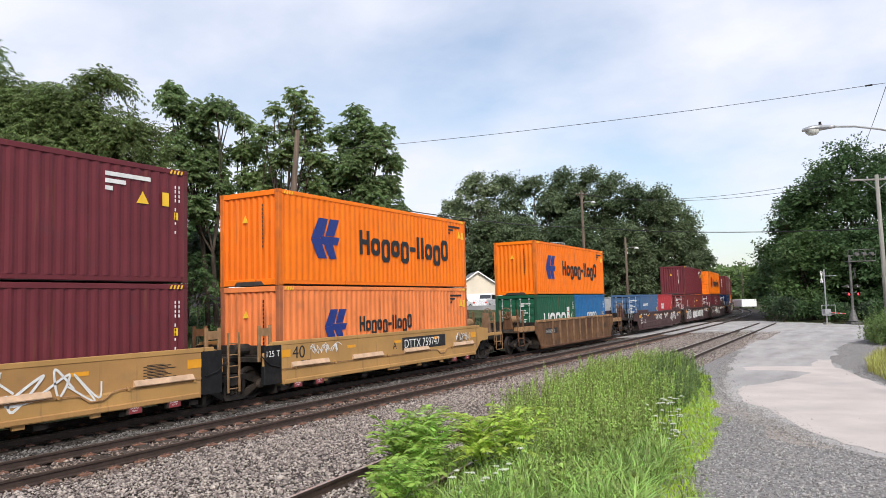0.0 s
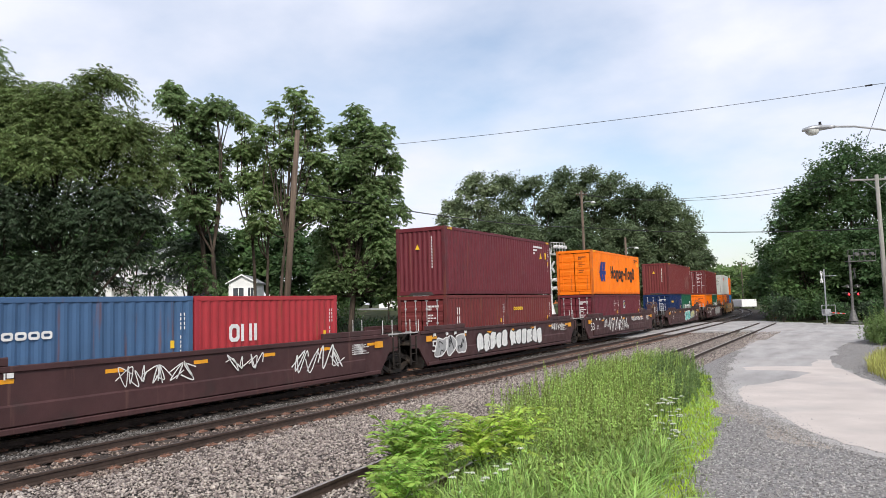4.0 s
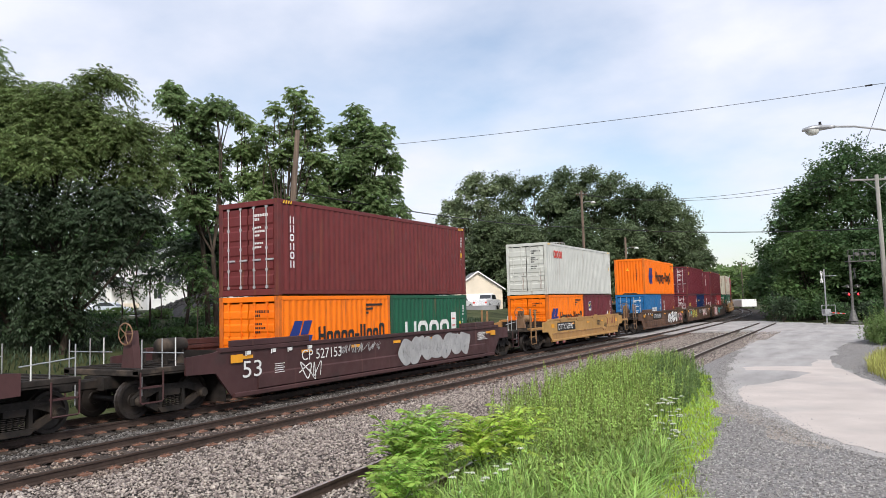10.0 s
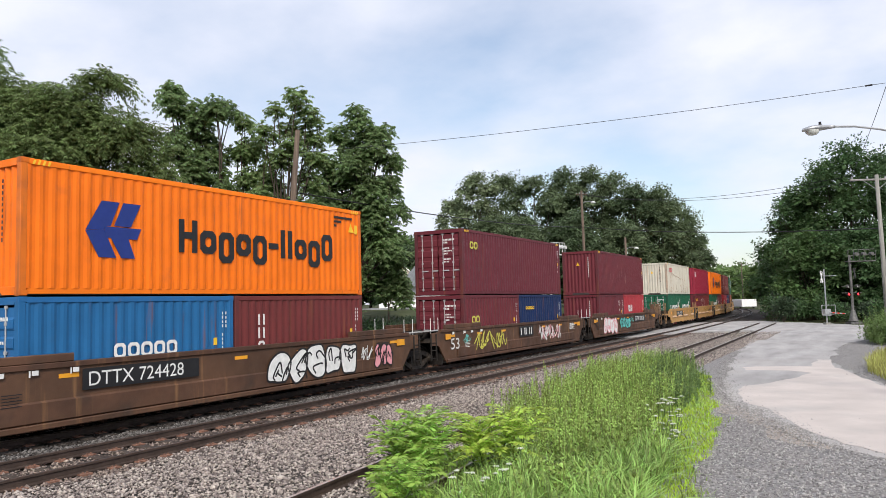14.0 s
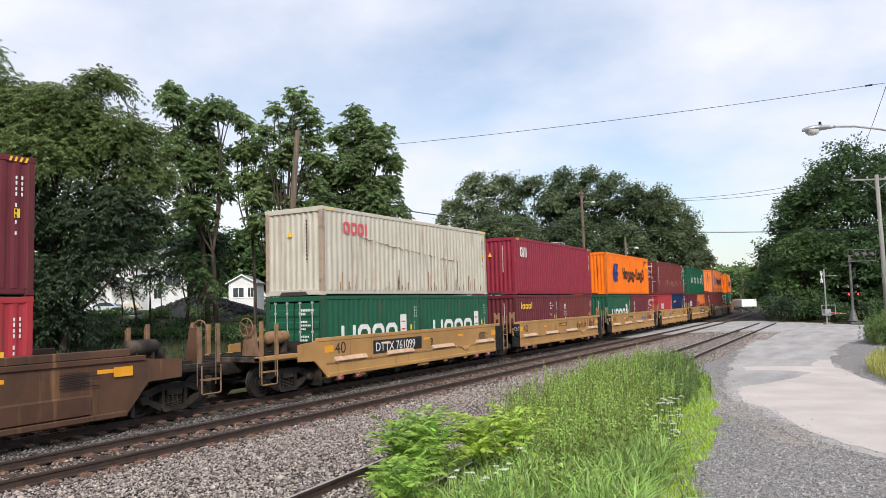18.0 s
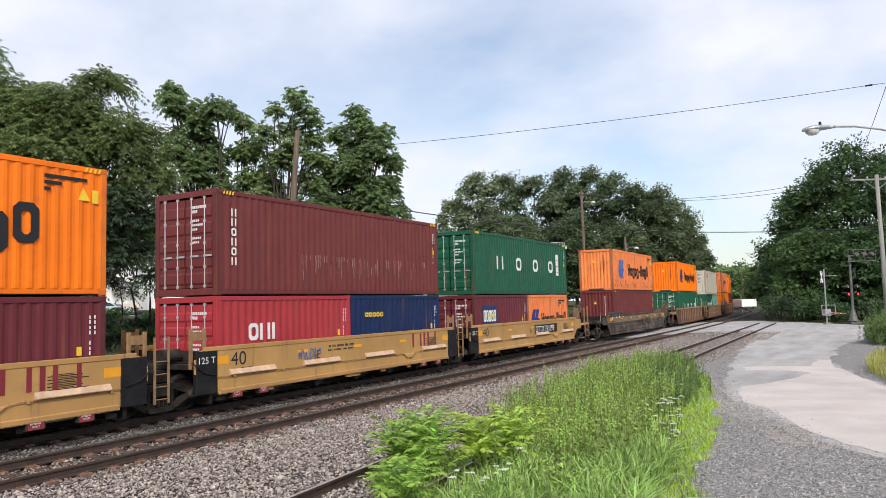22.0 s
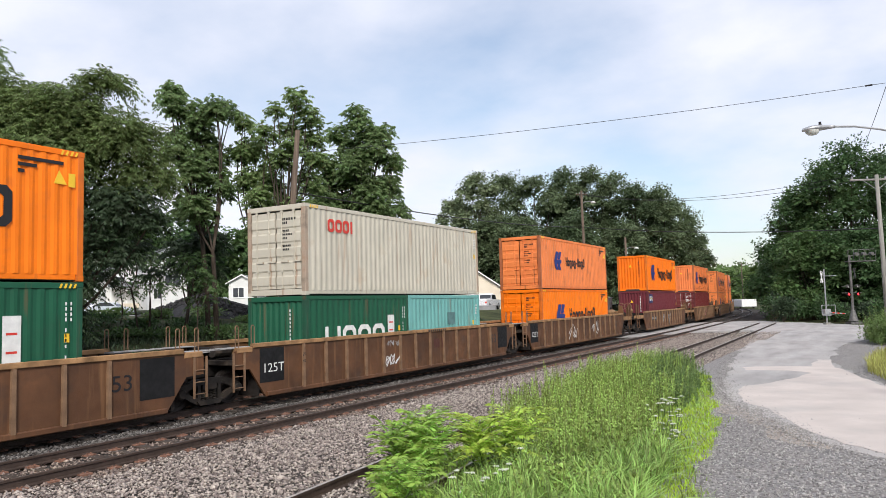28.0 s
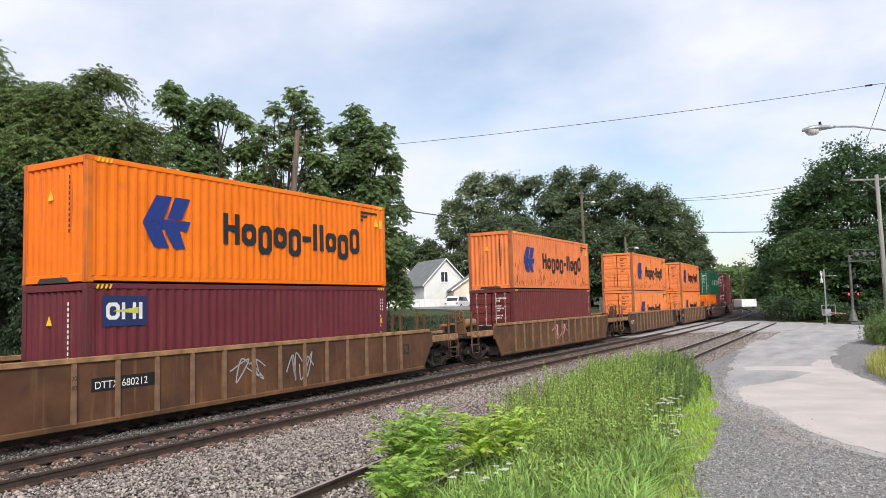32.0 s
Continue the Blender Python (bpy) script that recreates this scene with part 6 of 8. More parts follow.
def place(px, depth):
    """Plan place at a depth along the line of sight, px thousandths of it to the right of that line."""
    p = Vector((16.22, 0, 0)) + FW * depth + RT * (px * depth)
    return p.x, p.y


def crown_clumps(rs, n, rx, zlo, zhi, r, shape=1.0):
    """Scatters clumps over an egg-shaped crown."""
    out = []
    for i in range(n):
        f = (i + 0.5) / n
        zz = zlo + (zhi - zlo) * f
        wide = rx * (math.sin(math.pi * min(1, 0.22 + 0.78 * f) ** shape) ** 0.6)
        a = 2.4 * i + rs.uniform(-0.4, 0.4)
        d = wide * rs.uniform(0.45, 0.95)
        out.append((d * math.cos(a), d * math.sin(a), zz + rs.uniform(-0.4, 0.4), r * rs.uniform(0.7, 1.25), rs.uniform(0.7, 0.95)))
    return out


def lateral(items):
    """Clumps given across the line of sight, along it, height, radius, flatness."""
    return [(RT.x * a + FW.x * b, RT.y * a + FW.y * b, c, r, f) for a, b, c, r, f in items]


L_NEAR = "leafy tree with drooping feathery leaves beyond the tracks"
x_, y_ = place(-0.53, 27)
tree(x_, y_, lateral([(-3.4, 0, 8.6, 1.7, .8), (-1.2, 0.5, 8.2, 1.5, .75), (0.6, -0.3, 8.0, 1.3, .7), (1.6, 0.4, 9.2, 0.8, .6), (2.4, 0.0, 7.0, 1.5, .75), (-2.6, 0.8, 6.4, 1.9, .8), (0.2, -0.8, 6.2, 1.9, .8),
                      (3.1, 0.5, 5.7, 1.2, .8), (0.9, 0, 7.2, 1.4, .8)]),
     11, L_NEAR, leaf_mat("shade_tree_leaf", (0.155, 0.210, 0.072), 0.42, 0.5), trunk=0.2, count=10200, grow=1.08, leaf=0.15, length=0.55)
# lower clumps of the left tree, split off; canopy shade is in the leaf colour
x_, y_ = place(-0.525, 26.2)
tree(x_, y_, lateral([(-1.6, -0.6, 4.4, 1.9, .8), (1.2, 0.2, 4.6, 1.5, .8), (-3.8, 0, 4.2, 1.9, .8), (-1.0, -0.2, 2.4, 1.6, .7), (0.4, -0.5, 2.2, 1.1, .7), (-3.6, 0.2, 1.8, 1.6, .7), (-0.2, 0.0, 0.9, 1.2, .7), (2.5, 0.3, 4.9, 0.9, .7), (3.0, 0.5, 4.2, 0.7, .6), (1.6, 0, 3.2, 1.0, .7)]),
     111, "lower crown of the left tree, its shade painted into dark leaves", M_DUSK, stems=((0.3, 0), (-2.2, 0.2)), trunk=0.15, count=6200, grow=1.05, leaf=0.16, length=0.55)
x_, y_ = place(-0.352, 35)
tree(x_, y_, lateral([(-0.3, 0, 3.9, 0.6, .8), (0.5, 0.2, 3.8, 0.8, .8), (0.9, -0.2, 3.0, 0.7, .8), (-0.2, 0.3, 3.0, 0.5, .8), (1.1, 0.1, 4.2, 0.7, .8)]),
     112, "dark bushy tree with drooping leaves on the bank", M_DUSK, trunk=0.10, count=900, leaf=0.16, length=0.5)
x_, y_ = place(-0.425, 33)
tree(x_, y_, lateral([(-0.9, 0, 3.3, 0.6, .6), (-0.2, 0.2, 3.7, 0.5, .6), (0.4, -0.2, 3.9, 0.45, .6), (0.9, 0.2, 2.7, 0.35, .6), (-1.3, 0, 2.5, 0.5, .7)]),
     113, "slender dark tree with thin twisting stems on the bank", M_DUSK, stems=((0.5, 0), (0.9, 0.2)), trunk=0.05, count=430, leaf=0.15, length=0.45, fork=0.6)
x_, y_ = place(-0.655, 30)
tree(x_, y_, lateral([(0.2, 0, 10.8, 1.1, .9), (-1.2, 0, 9.8, 1.5, .9), (-0.4, 0.6, 8.2, 1.7, .8), (-2.0, 0, 6.4, 2.0, .8), (0.4, 0.3, 6.2, 1.5, .8), (-1.5, 0.2, 4.0, 2.0, .8)]), 12, L_NEAR, M_NEAR, trunk=0.2, count=3600, grow=1.04, leaf=0.15, length=0.55)


def upright(items, x, y):
    """Clumps given across the line of sight, height over the rails, radius: each a lump and a smaller one behind."""
    z = ground_z(x, y)
    out = []
    for i, (a, c, r) in enumerate(items):
        b = 0.8 * math.sin(i * 2.1)
        a, c = a + 0.22 * math.sin(i * 5.3), c + 0.18 * math.sin(i * 4.1 + 1)
        out.append((RT.x * a + FW.x * b, RT.y * a + FW.y * b, c - z, r, 1.0))
        b, g = b + 0.8 * r, 0.35 * r * math.sin(i * 3.7)
        out.append((RT.x * (a + g) + FW.x * b, RT.y * (a + g) + FW.y * b, c - z - 0.45 * r, r * 0.7, 0.9))
    return out


x_, y_ = place(-0.315, 33)
tree(x_, y_, upright([(-1.79, 12.4, 0.50), (-1.92, 12.95, 0.35), (-1.4, 11.7, 0.55), (-0.58, 11.4, 0.55), (0.3, 12.05, 0.42), (0.2, 11.45, 0.52), (-0.76, 10.8, 0.65), (-0.32, 10.2, 0.65), (-1.15, 9.7, 0.6), (-0.12, 9.3, 0.6), (-1.92, 10.95, 0.32),
                      (-0.9, 8.6, 0.7), (0.1, 8.2, 0.65), (-1.3, 7.4, 0.7), (-0.3, 6.9, 0.7)], x_, y_),
     13, L_NEAR, M_NEAR, stems=((0.3, 0), (-0.5, 0.2)), trunk=0.13, style="spray", count=3600, fork=0.5, leaf=0.17, length=0.28)
x_, y_ = place(-0.245, 34)
tree(x_, y_, upright([(-0.9, 11.2, 0.42), (-0.38, 10.35, 0.62), (0.47, 10.65, 0.42), (-1.05, 9.75, 0.52), (-0.26, 9.05, 0.58), (0.8, 9.3, 0.55), (-0.79, 8.4, 0.58), (0.53, 8.25, 0.52), (2.03, 12.15, 0.42), (2.18, 11.5, 0.56), (1.62, 10.95, 0.42), (0.59, 11.55, 0.33),
                      (1.01, 11.0, 0.36), (2.44, 10.7, 0.42), (1.73, 9.8, 0.48), (2.58, 9.55, 0.42), (1.98, 8.6, 0.6), (-0.2, 7.4, 0.6), (1.2, 7.3, 0.6), (2.2, 7.2, 0.6), (0.3, 6.3, 0.6)], x_, y_),
     14, L_NEAR, M_NEAR_L, stems=((-0.6, 0), (0.2, 0.1), (0.9, 0)), trunk=0.09, style="spray", count=3700, fork=0.55, leaf=0.17, length=0.28)
x_, y_ = place(-0.130, 38)
tree(x_, y_, upright([(0.56, 12.5, 0.5), (-0.28, 11.95, 0.55), (1.2, 11.6, 0.6), (2.09, 11.6, 0.36), (0.09, 11.05, 0.78), (1.41, 10.55, 0.84), (2.35, 9.95, 0.5), (-0.38, 9.7, 0.78), (0.8, 9.4, 0.88), (2.2, 8.75, 0.66), (-0.4, 8.25, 0.84), (1.07, 7.9, 0.95), (2.45, 7.5, 0.5),
                      (0.02, 6.75, 0.95), (1.62, 6.4, 1.0), (2.5, 6.1, 0.5), (0.14, 5.3, 0.95), (1.89, 4.95, 0.95), (0.4, 4.0, 0.95), (2.2, 3.7, 0.9), (-0.6, 3.6, 0.8), (-1.0, 10.3, 0.55), (-1.25, 9.1, 0.6), (-1.2, 7.7, 0.75), (-1.15, 6.3, 0.8), (-1.2, 4.9, 0.85)], x_, y_),
     15, "dense dark green tree with feathery leaves beyond the tracks", M_NEAR, trunk=0.18, style="spray", count=10500, leaf=0.18, length=0.3)
x_, y_ = place(-0.075, 50)
tree(x_, y_, crown_clumps(np.random.RandomState(3), 9, 1.5, 1.2, 4.6, 0.9), 16, "small light green tree in a yard", M_LEAF_L, count=2600, style="leaf", leaf=0.2, trunk=0.08)
for px_, dp_, sd_ in ((-0.44, 36, 1), (-0.40, 37, 2), (-0.385, 39, 3), (-0.335, 31, 4)):
    x_, y_ = place(px_, dp_)
    tree(x_, y_, crown_clumps(np.random.RandomState(sd_), 6, 0.8, 1.6, 3.8, 0.45), 17 + sd_, "thin sapling with sparse leaves on the bank", M_LEAF, count=110, trunk=0.035, fork=0.6)

# the wood beyond the crossing
L_WOOD = "tall broad-crowned tree in the wood beyond the crossing"
WOOD = [(0.018, 128, 20.0, 4.6), (0.048, 122, 23.2, 5.6), (0.085, 126, 23.2, 6.5), (0.125, 120, 21.5, 6.5), (0.165, 124, 23.0, 6.5), (0.20, 118, 22.5, 6.0), (0.235, 122, 21.8, 6.5), (0.265, 116, 20.3, 6.0), (0.295, 116, 19.6, 5.5),
        (0.315, 122, 18.3, 5.5), (0.335, 124, 15.5, 4.0), (0.065, 112, 14.0, 5.0), (0.11, 108, 13.5, 5.0), (0.18, 106, 13.5, 5.0), (0.245, 104, 12.5, 4.5), (-0.02, 130, 12.5, 4.0), (-0.045, 135, 11.5, 4.5)]
for i_, (px_, dp_, h_, r_) in enumerate(WOOD):
    x_, y_ = place(px_, dp_)
    rr = np.random.RandomState(40 + i_)
    tree(x_, y_, crown_clumps(rr, 25, r_, 1.2, h_ - 1.0, r_ * 0.38), 40 + i_, L_WOOD, (M_WOOD, M_WOOD_D, M_WOOD)[(i_ * 7) % 3] if i_ > 1 else M_WOOD_L, count=15000, style="leaf", leaf=0.33, trunk=0.3, group="wood beyond the crossing")
L_RIGHT = "tall dark tree at the edge of the road"
RIGHT = [(0.484, 92, 16.2, 5.2), (0.527, 90, 19.3, 6.0), (0.555, 88, 20.6, 6.5), (0.60, 90, 20.8, 6.5), (0.65, 90, 21.5, 6.5), (0.478, 104, 13.5, 5.0), (0.462, 120, 12.0, 4.3), (0.50, 84, 10.5, 5.0), (0.56, 82, 11.0, 5.0), (0.62, 82, 12.0, 5.0), (0.448, 150, 11.5, 4.5)]
for i_, (px_, dp_, h_, r_) in enumerate(RIGHT):
    x_, y_ = place(px_, dp_)
    rr = np.random.RandomState(70 + i_)
    tree(x_, y_, crown_clumps(rr, 25, r_, 1.2, h_ - 1.3, r_ * 0.38), 70 + i_, L_RIGHT, (M_LEAF_D, M_LEAF, M_LEAF_D)[i_ % 3], count=14500, style="leaf", leaf=0.30, trunk=0.3, group="trees at the road")
FAR = [(0.385, 330, 15, 9), (0.40, 350, 17, 9), (0.415, 300, 14, 8), (0.375, 380, 18, 10), (0.43, 260, 13, 8), (0.36, 300, 14, 9)]
for i_, (px_, dp_, h_, r_) in enumerate(FAR):
    x_, y_ = place(px_, dp_)
    tree(x_, y_, crown_clumps(np.random.RandomState(90 + i_), 12, r_, 2, h_ - 1, r_ * 0.45), 90 + i_, "distant leafy tree beyond the bend of the track", M_LEAF_L, count=1600, style="leaf", leaf=1.3, trunk=0.3, group="distant trees")


# backing trees behind the houses
BACK = [(-0.72, 120, 17, 7), (-0.62, 125, 18, 7), (-0.54, 130, 17, 7), (-0.47, 126, 16, 6.5), (-0.40, 132, 18, 7), (-0.33, 128, 16, 6.5), (-0.27, 130, 15, 6.5), (-0.21, 128, 16, 6.5), (-0.15, 132, 15, 6), (-0.10, 130, 14, 6), (-0.06, 140, 14, 5.5)]
for i_, (px_, dp_, h_, r_) in enumerate(BACK):
    x_, y_ = place(px_, dp_)
    tree(x_, y_, crown_clumps(np.random.RandomState(120 + i_), 12, r_, 1.5, h_ - 1.3, r_ * 0.5), 120 + i_, "broad green tree behind the houses", (M_LEAF, M_LEAF_D)[i_ % 2], count=5200, style="leaf", leaf=0.75, trunk=0.3, group="trees behind the houses")


def shrub(x, y, r, h, seed, mat, label, count=500, leaf=0.14, name="shrub"):
    rs = np.random.RandomState(seed)
    top = tagged(new(name), label, "shrub")
    top.matrix_basis = pose(x, y, ground_z(x, y) if x < 5 else -0.14)
    s = Shape()
    V, F, off = [], [], 0
    for k in range(9):
        a = 2.4 * k
        q = np.array((r * 0.6 * math.cos(a) * rs.uniform(0.3, 1), r * 0.6 * math.sin(a) * rs.uniform(0.3, 1), h * rs.uniform(0.35, 0.8)))
        limb(s, (0, 0, -0.05), q, 0.02, 0.006, 0.05, rs)
        n = count // 9
        d = unit(rs.normal(0, 1, (n, 3)))
        P = q + d * (rs.uniform(0, 1, n) ** 0.5)[:, None] * np.array((r * 0.55, r * 0.55, h * 0.34))
        P[:, 2] = np.maximum(P[:, 2], 0.02)
        v, f = leaves(P, unit(d + rs.normal(0, 0.4, (n, 3)) + np.array((0, 0, 0.3))), leaf, 0.3, rs)
        V.append(v), F.append(f + off)
        off += len(v)
    part("stem_cluster", s, M_BARK, top)
    part("foliage", cloud_mesh("foliage", np.concatenate(V), np.concatenate(F), mat), None, top)
    return top


rr = np.random.RandomState(5)
for k_ in range(16):
    x_, y_ = place(0.445 + 0.0135 * k_, 80 - 5 * math.sin(k_ * 1.3) - k_ * 0.35)
    shrub(x_, y_, rr.uniform(1.3, 2.2), rr.uniform(1.4, 2.8), 200 + k_, (M_LEAF_D, M_DUSK, M_LEAF_D)[k_ % 3], "wild shrub at the edge of the road", 1100, 0.26)
for k_ in range(26):
    x_, y_ = place(-0.62 + 0.021 * k_, 28.5 + 4 * (k_ % 3) + 0.32 * k_)
    low_ = 0.45 if 7 <= k_ <= 20 else 1.0
    shrub(x_, y_, rr.uniform(0.8, 1.5), rr.uniform(0.6, 1.5) * low_, 230 + k_, (M_LEAF, M_LEAF_D, M_LEAF_L)[k_ % 3], "low wild shrub on the bank beyond the tracks", 700, 0.16)

# ---- weeds and grass in the foreground ----
def inside(ring, n, seed):
    """Random plan places within an outline."""
    rs = np.random.RandomState(seed)
    r = np.array(ring)
    out = np.zeros((0, 2))
    while len(out) < n:
        q = rs.uniform(r.min(0), r.max(0), (n * 2, 2))
        hit = np.zeros(len(q), bool)
        for (x0, y0), (x1, y1) in zip(ring, ring[1:] + ring[:1]):
            if y0 != y1:
                hit ^= ((y0 > q[:, 1]) != (y1 > q[:, 1])) & (q[:, 0] < (x1 - x0) * (q[:, 1] - y0) / (y1 - y0) + x0)
        out = np.concatenate([out, q[hit]])
    return out[:n]


def blades(spots, height, width, mat, name, label, seed, lean=0.5, z=-0.15, category="grass", hearts=None):
    """Long bent blades, three pieces each; with hearts they arch away from the heart of their tuft."""
    rs = np.random.RandomState(seed)
    n = len(spots)
    a = rs.uniform(0, 6.28, n)
    if hearts is not None:
        a = np.arctan2(spots[:, 1] - hearts[:, 1], spots[:, 0] - hearts[:, 0]) + rs.normal(0, 0.5, n)
    D = np.stack([np.cos(a), np.sin(a), np.zeros(n)], -1)
    S = np.stack([-np.sin(a), np.cos(a), np.zeros(n)], -1)
    H = (height * rs.uniform(0.5, 1.25, n))[:, None]
    W = (width * rs.uniform(0.7, 1.3, n))[:, None]
    B = np.concatenate([spots, np.array([[ground_z(*q)] for q in spots]) if z is None else np.full((n, 1), z)], 1)
    up = np.array((0, 0, 1.0))
    ln = (lean * rs.uniform(0.3, 1.4, n))[:, None]
    rows = []
    for f, ww in ((0, 0.8), (0.4, 1.0), (0.75, 0.7), (1.0, 0.08)):
        c = B + up * H * (f - 0.35 * ln * f * f) + D * H * ln * f * f
        rows += [c - S * W * ww, c + S * W * ww]
    v = np.stack(rows, 1)
    base = np.array([(0, 1, 3, 2), (2, 3, 5, 4), (4, 5, 7, 6)])
    f = (base[None] + 8 * np.arange(n)[:, None, None]).reshape(-1, 4)
    return tagged(part(name, cloud_mesh(name, v.reshape(-1, 3), f, mat), None), label, category, kind="stuff")


def tufts(centres, per, spread, seed):
    rs = np.random.RandomState(seed)
    return np.repeat(centres, per, 0) + rs.normal(0, spread, (len(centres) * per, 2))


def tall_weeds(spots, height, mat, name, label, seed, per=34, leaf=0.075, narrow=0.16):
    """Upright stems set all round with small narrow leaves."""
    rs = np.random.RandomState(seed)
    n = len(spots)
    spots = spots + rs.normal(0, 0.18, (n, 2))
    H = height * rs.uniform(0.38, 1.3, n) * (0.95 + 0.3 * np.sin(spots[:, 0] * 2.3 + 1) * np.sin(spots[:, 1] * 1.4))
    tilt = rs.normal(0, 0.10, (n, 2))
    Ps, Ds = [], []
    for k in range(per):
        f = 0.12 + 0.88 * (k + rs.uniform(0, 1, n)) / per
        z = H * f
        P = np.stack([spots[:, 0] + tilt[:, 0] * z * f, spots[:, 1] + tilt[:, 1] * z * f, z - 0.15], -1)
        a = rs.uniform(0, 6.28, n)
        Ps.append(P)
        Ds.append(unit(np.stack([np.cos(a), np.sin(a), rs.uniform(0.2, 1.5, n)], -1)) * (1.25 - 0.6 * f)[:, None])
    v, f = leaves(np.concatenate(Ps), np.concatenate(Ds), leaf, narrow, rs)
    # stems: thin three-sided rods
    k = np.arange(3) * 2.094
    lo = np.stack([spots[:, :1] + 0.005 * np.cos(k), spots[:, 1:] + 0.005 * np.sin(k), np.full((n, 3), -0.16)], -1)
    hi = lo.copy()
    hi[..., 0] += (tilt[:, 0] * H)[:, None]
    hi[..., 1] += (tilt[:, 1] * H)[:, None]
    hi[..., 2] = (H - 0.15)[:, None]
    sv = np.concatenate([lo, hi], 1).reshape(-1, 3)
    sf = (np.array([(0, 1, 4, 3), (1, 2, 5, 4), (2, 0, 3, 5)])[None] + 6 * np.arange(n)[:, None, None]).reshape(-1, 4)
    me = cloud_mesh(name, np.concatenate([v, sv]), np.concatenate([f, sf + len(v)]), mat)
    return tagged(part(name, me, None), label, "weeds", kind="stuff")


WEEDS = [(8.9, 16.0), (8.3, 20.0), (8.0, 26.0), (8.7, 28.6), (10.0, 28.8), (11.1, 25.0), (11.8, 20.5), (12.15, 17.5), (12.35, 14.5), (12.35, 12.0), (11.8, 11.2), (11.0, 12.6), (9.6, 13.6)]
tall_weeds(tufts(inside(WEEDS, 500, 1), 6, 0.10, 31), 0.70, M_WEED, "tall_weeds", "dense tall green weeds grown over the spur track", 2, 42, 0.064, 0.18)
DARKW = [(10.3, 28.5), (11.2, 25.5), (12.0, 21.0), (12.5, 18.2), (11.9, 17.6), (11.0, 20.5), (10.0, 25.0)]
tall_weeds(tufts(inside(DARKW, 130, 3), 5, 0.09, 32), 0.76, leaf_mat("dark_weed_leaf", (0.150, 0.225, 0.075), 0.25, 0.4), "feathery_weeds", "dark green feathery upright weeds", 4, 46, 0.08, 0.10)
TUFT = inside([(11.6, 8.0), (13.8, 7.8), (13.5, 11.5), (13.2, 13.5), (12.7, 12.6), (11.8, 11.4)], 105, 5)
blades(tufts(TUFT, 26, 0.055, 6), 0.52, 0.0105, M_BLADE, "long_grass", "long pale green grass arching out of tufts", 6, 1.15, hearts=np.repeat(TUFT, 26, 0))
blades(tufts(TUFT[::3], 9, 0.05, 16), 0.68, 0.007, leaf_mat("deep_grass_blade", (0.24, 0.36, 0.10), 0.35, 0.4), "upright_grass", "upright darker grass stalks in the tufts", 17, 0.45, hearts=np.repeat(TUFT[::3], 9, 0))
blades(inside([(10.5, 8.0), (13.9, 8.0), (13.5, 13.2), (12.6, 16.0), (11.4, 14.6), (10.6, 12.4)], 3200, 25), 0.20, 0.008, leaf_mat("under_grass_blade", (0.22, 0.31, 0.085), 0.3, 0.5), "under_grass", "short dense grass under the tufts", 26, 0.6)
tall_weeds(tufts(inside([(11.7, 8.2), (12.8, 8.4), (12.9, 13.0), (12.2, 15.5), (11.4, 14.0), (11.6, 11.5)], 60, 27), 4, 0.07, 33), 0.55, M_WEED, "leafy_weeds", "low leafy weeds among the grass", 28, 26, 0.085, 0.2)
blades(inside([(10.2, 8.4), (10.9, 8.0), (11.9, 8.0), (11.6, 11.0), (11.0, 13.0), (10.0, 13.2), (9.8, 11.5)], 2200, 7), 0.30, 0.008, M_BLADE, "long_grass", "long green grass among the leafy sapling", 8, 0.7)
LAWN = ragged([(12.8, 7.6), (14.3, 8.6), (14.1, 10.4), (13.8, 12.0), (13.75, 13.1), (13.55, 14.8), (13.2, 17.4), (12.3, 22.6), (11.4, 26.7), (10.5, 28.7), (11.0, 24.0), (11.75, 19.0), (12.15, 14.5)], 0.3, 0.30, 3)
blades(inside(LAWN, 17000, 9), 0.11, 0.0065, M_LAWN, "low_grass", "low bright yellow-green grass along the gravel", 10, 0.8)
blades(tufts(inside(LAWN, 260, 35), 14, 0.10, 36), 0.17, 0.007, M_BLADE, "grass_tufts", "scattered taller tufts in the low grass", 37, 0.8)
blades(inside([(16.2, 29.3), (16.4, 33.5), (17.3, 38.0), (19, 38), (19, 25), (16.9, 25.2)], 5200, 11), 0.55, 0.010, M_DRY, "dry_grass", "yellowish dry grass at the road's edge", 12, 0.5)
tall_weeds(inside([(16.3, 45.5), (16.5, 49.0), (20, 50), (20, 44), (17.2, 43.6)], 620, 13), 1.35, leaf_mat("roadside_leaf", (0.17, 0.25, 0.08), 0.28, 0.45), "roadside_weeds", "tall green weeds at the road's edge", 14, 40, 0.16, 0.16)
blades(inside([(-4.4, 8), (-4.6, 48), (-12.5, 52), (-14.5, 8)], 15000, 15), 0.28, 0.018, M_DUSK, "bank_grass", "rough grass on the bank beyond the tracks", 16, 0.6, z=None)


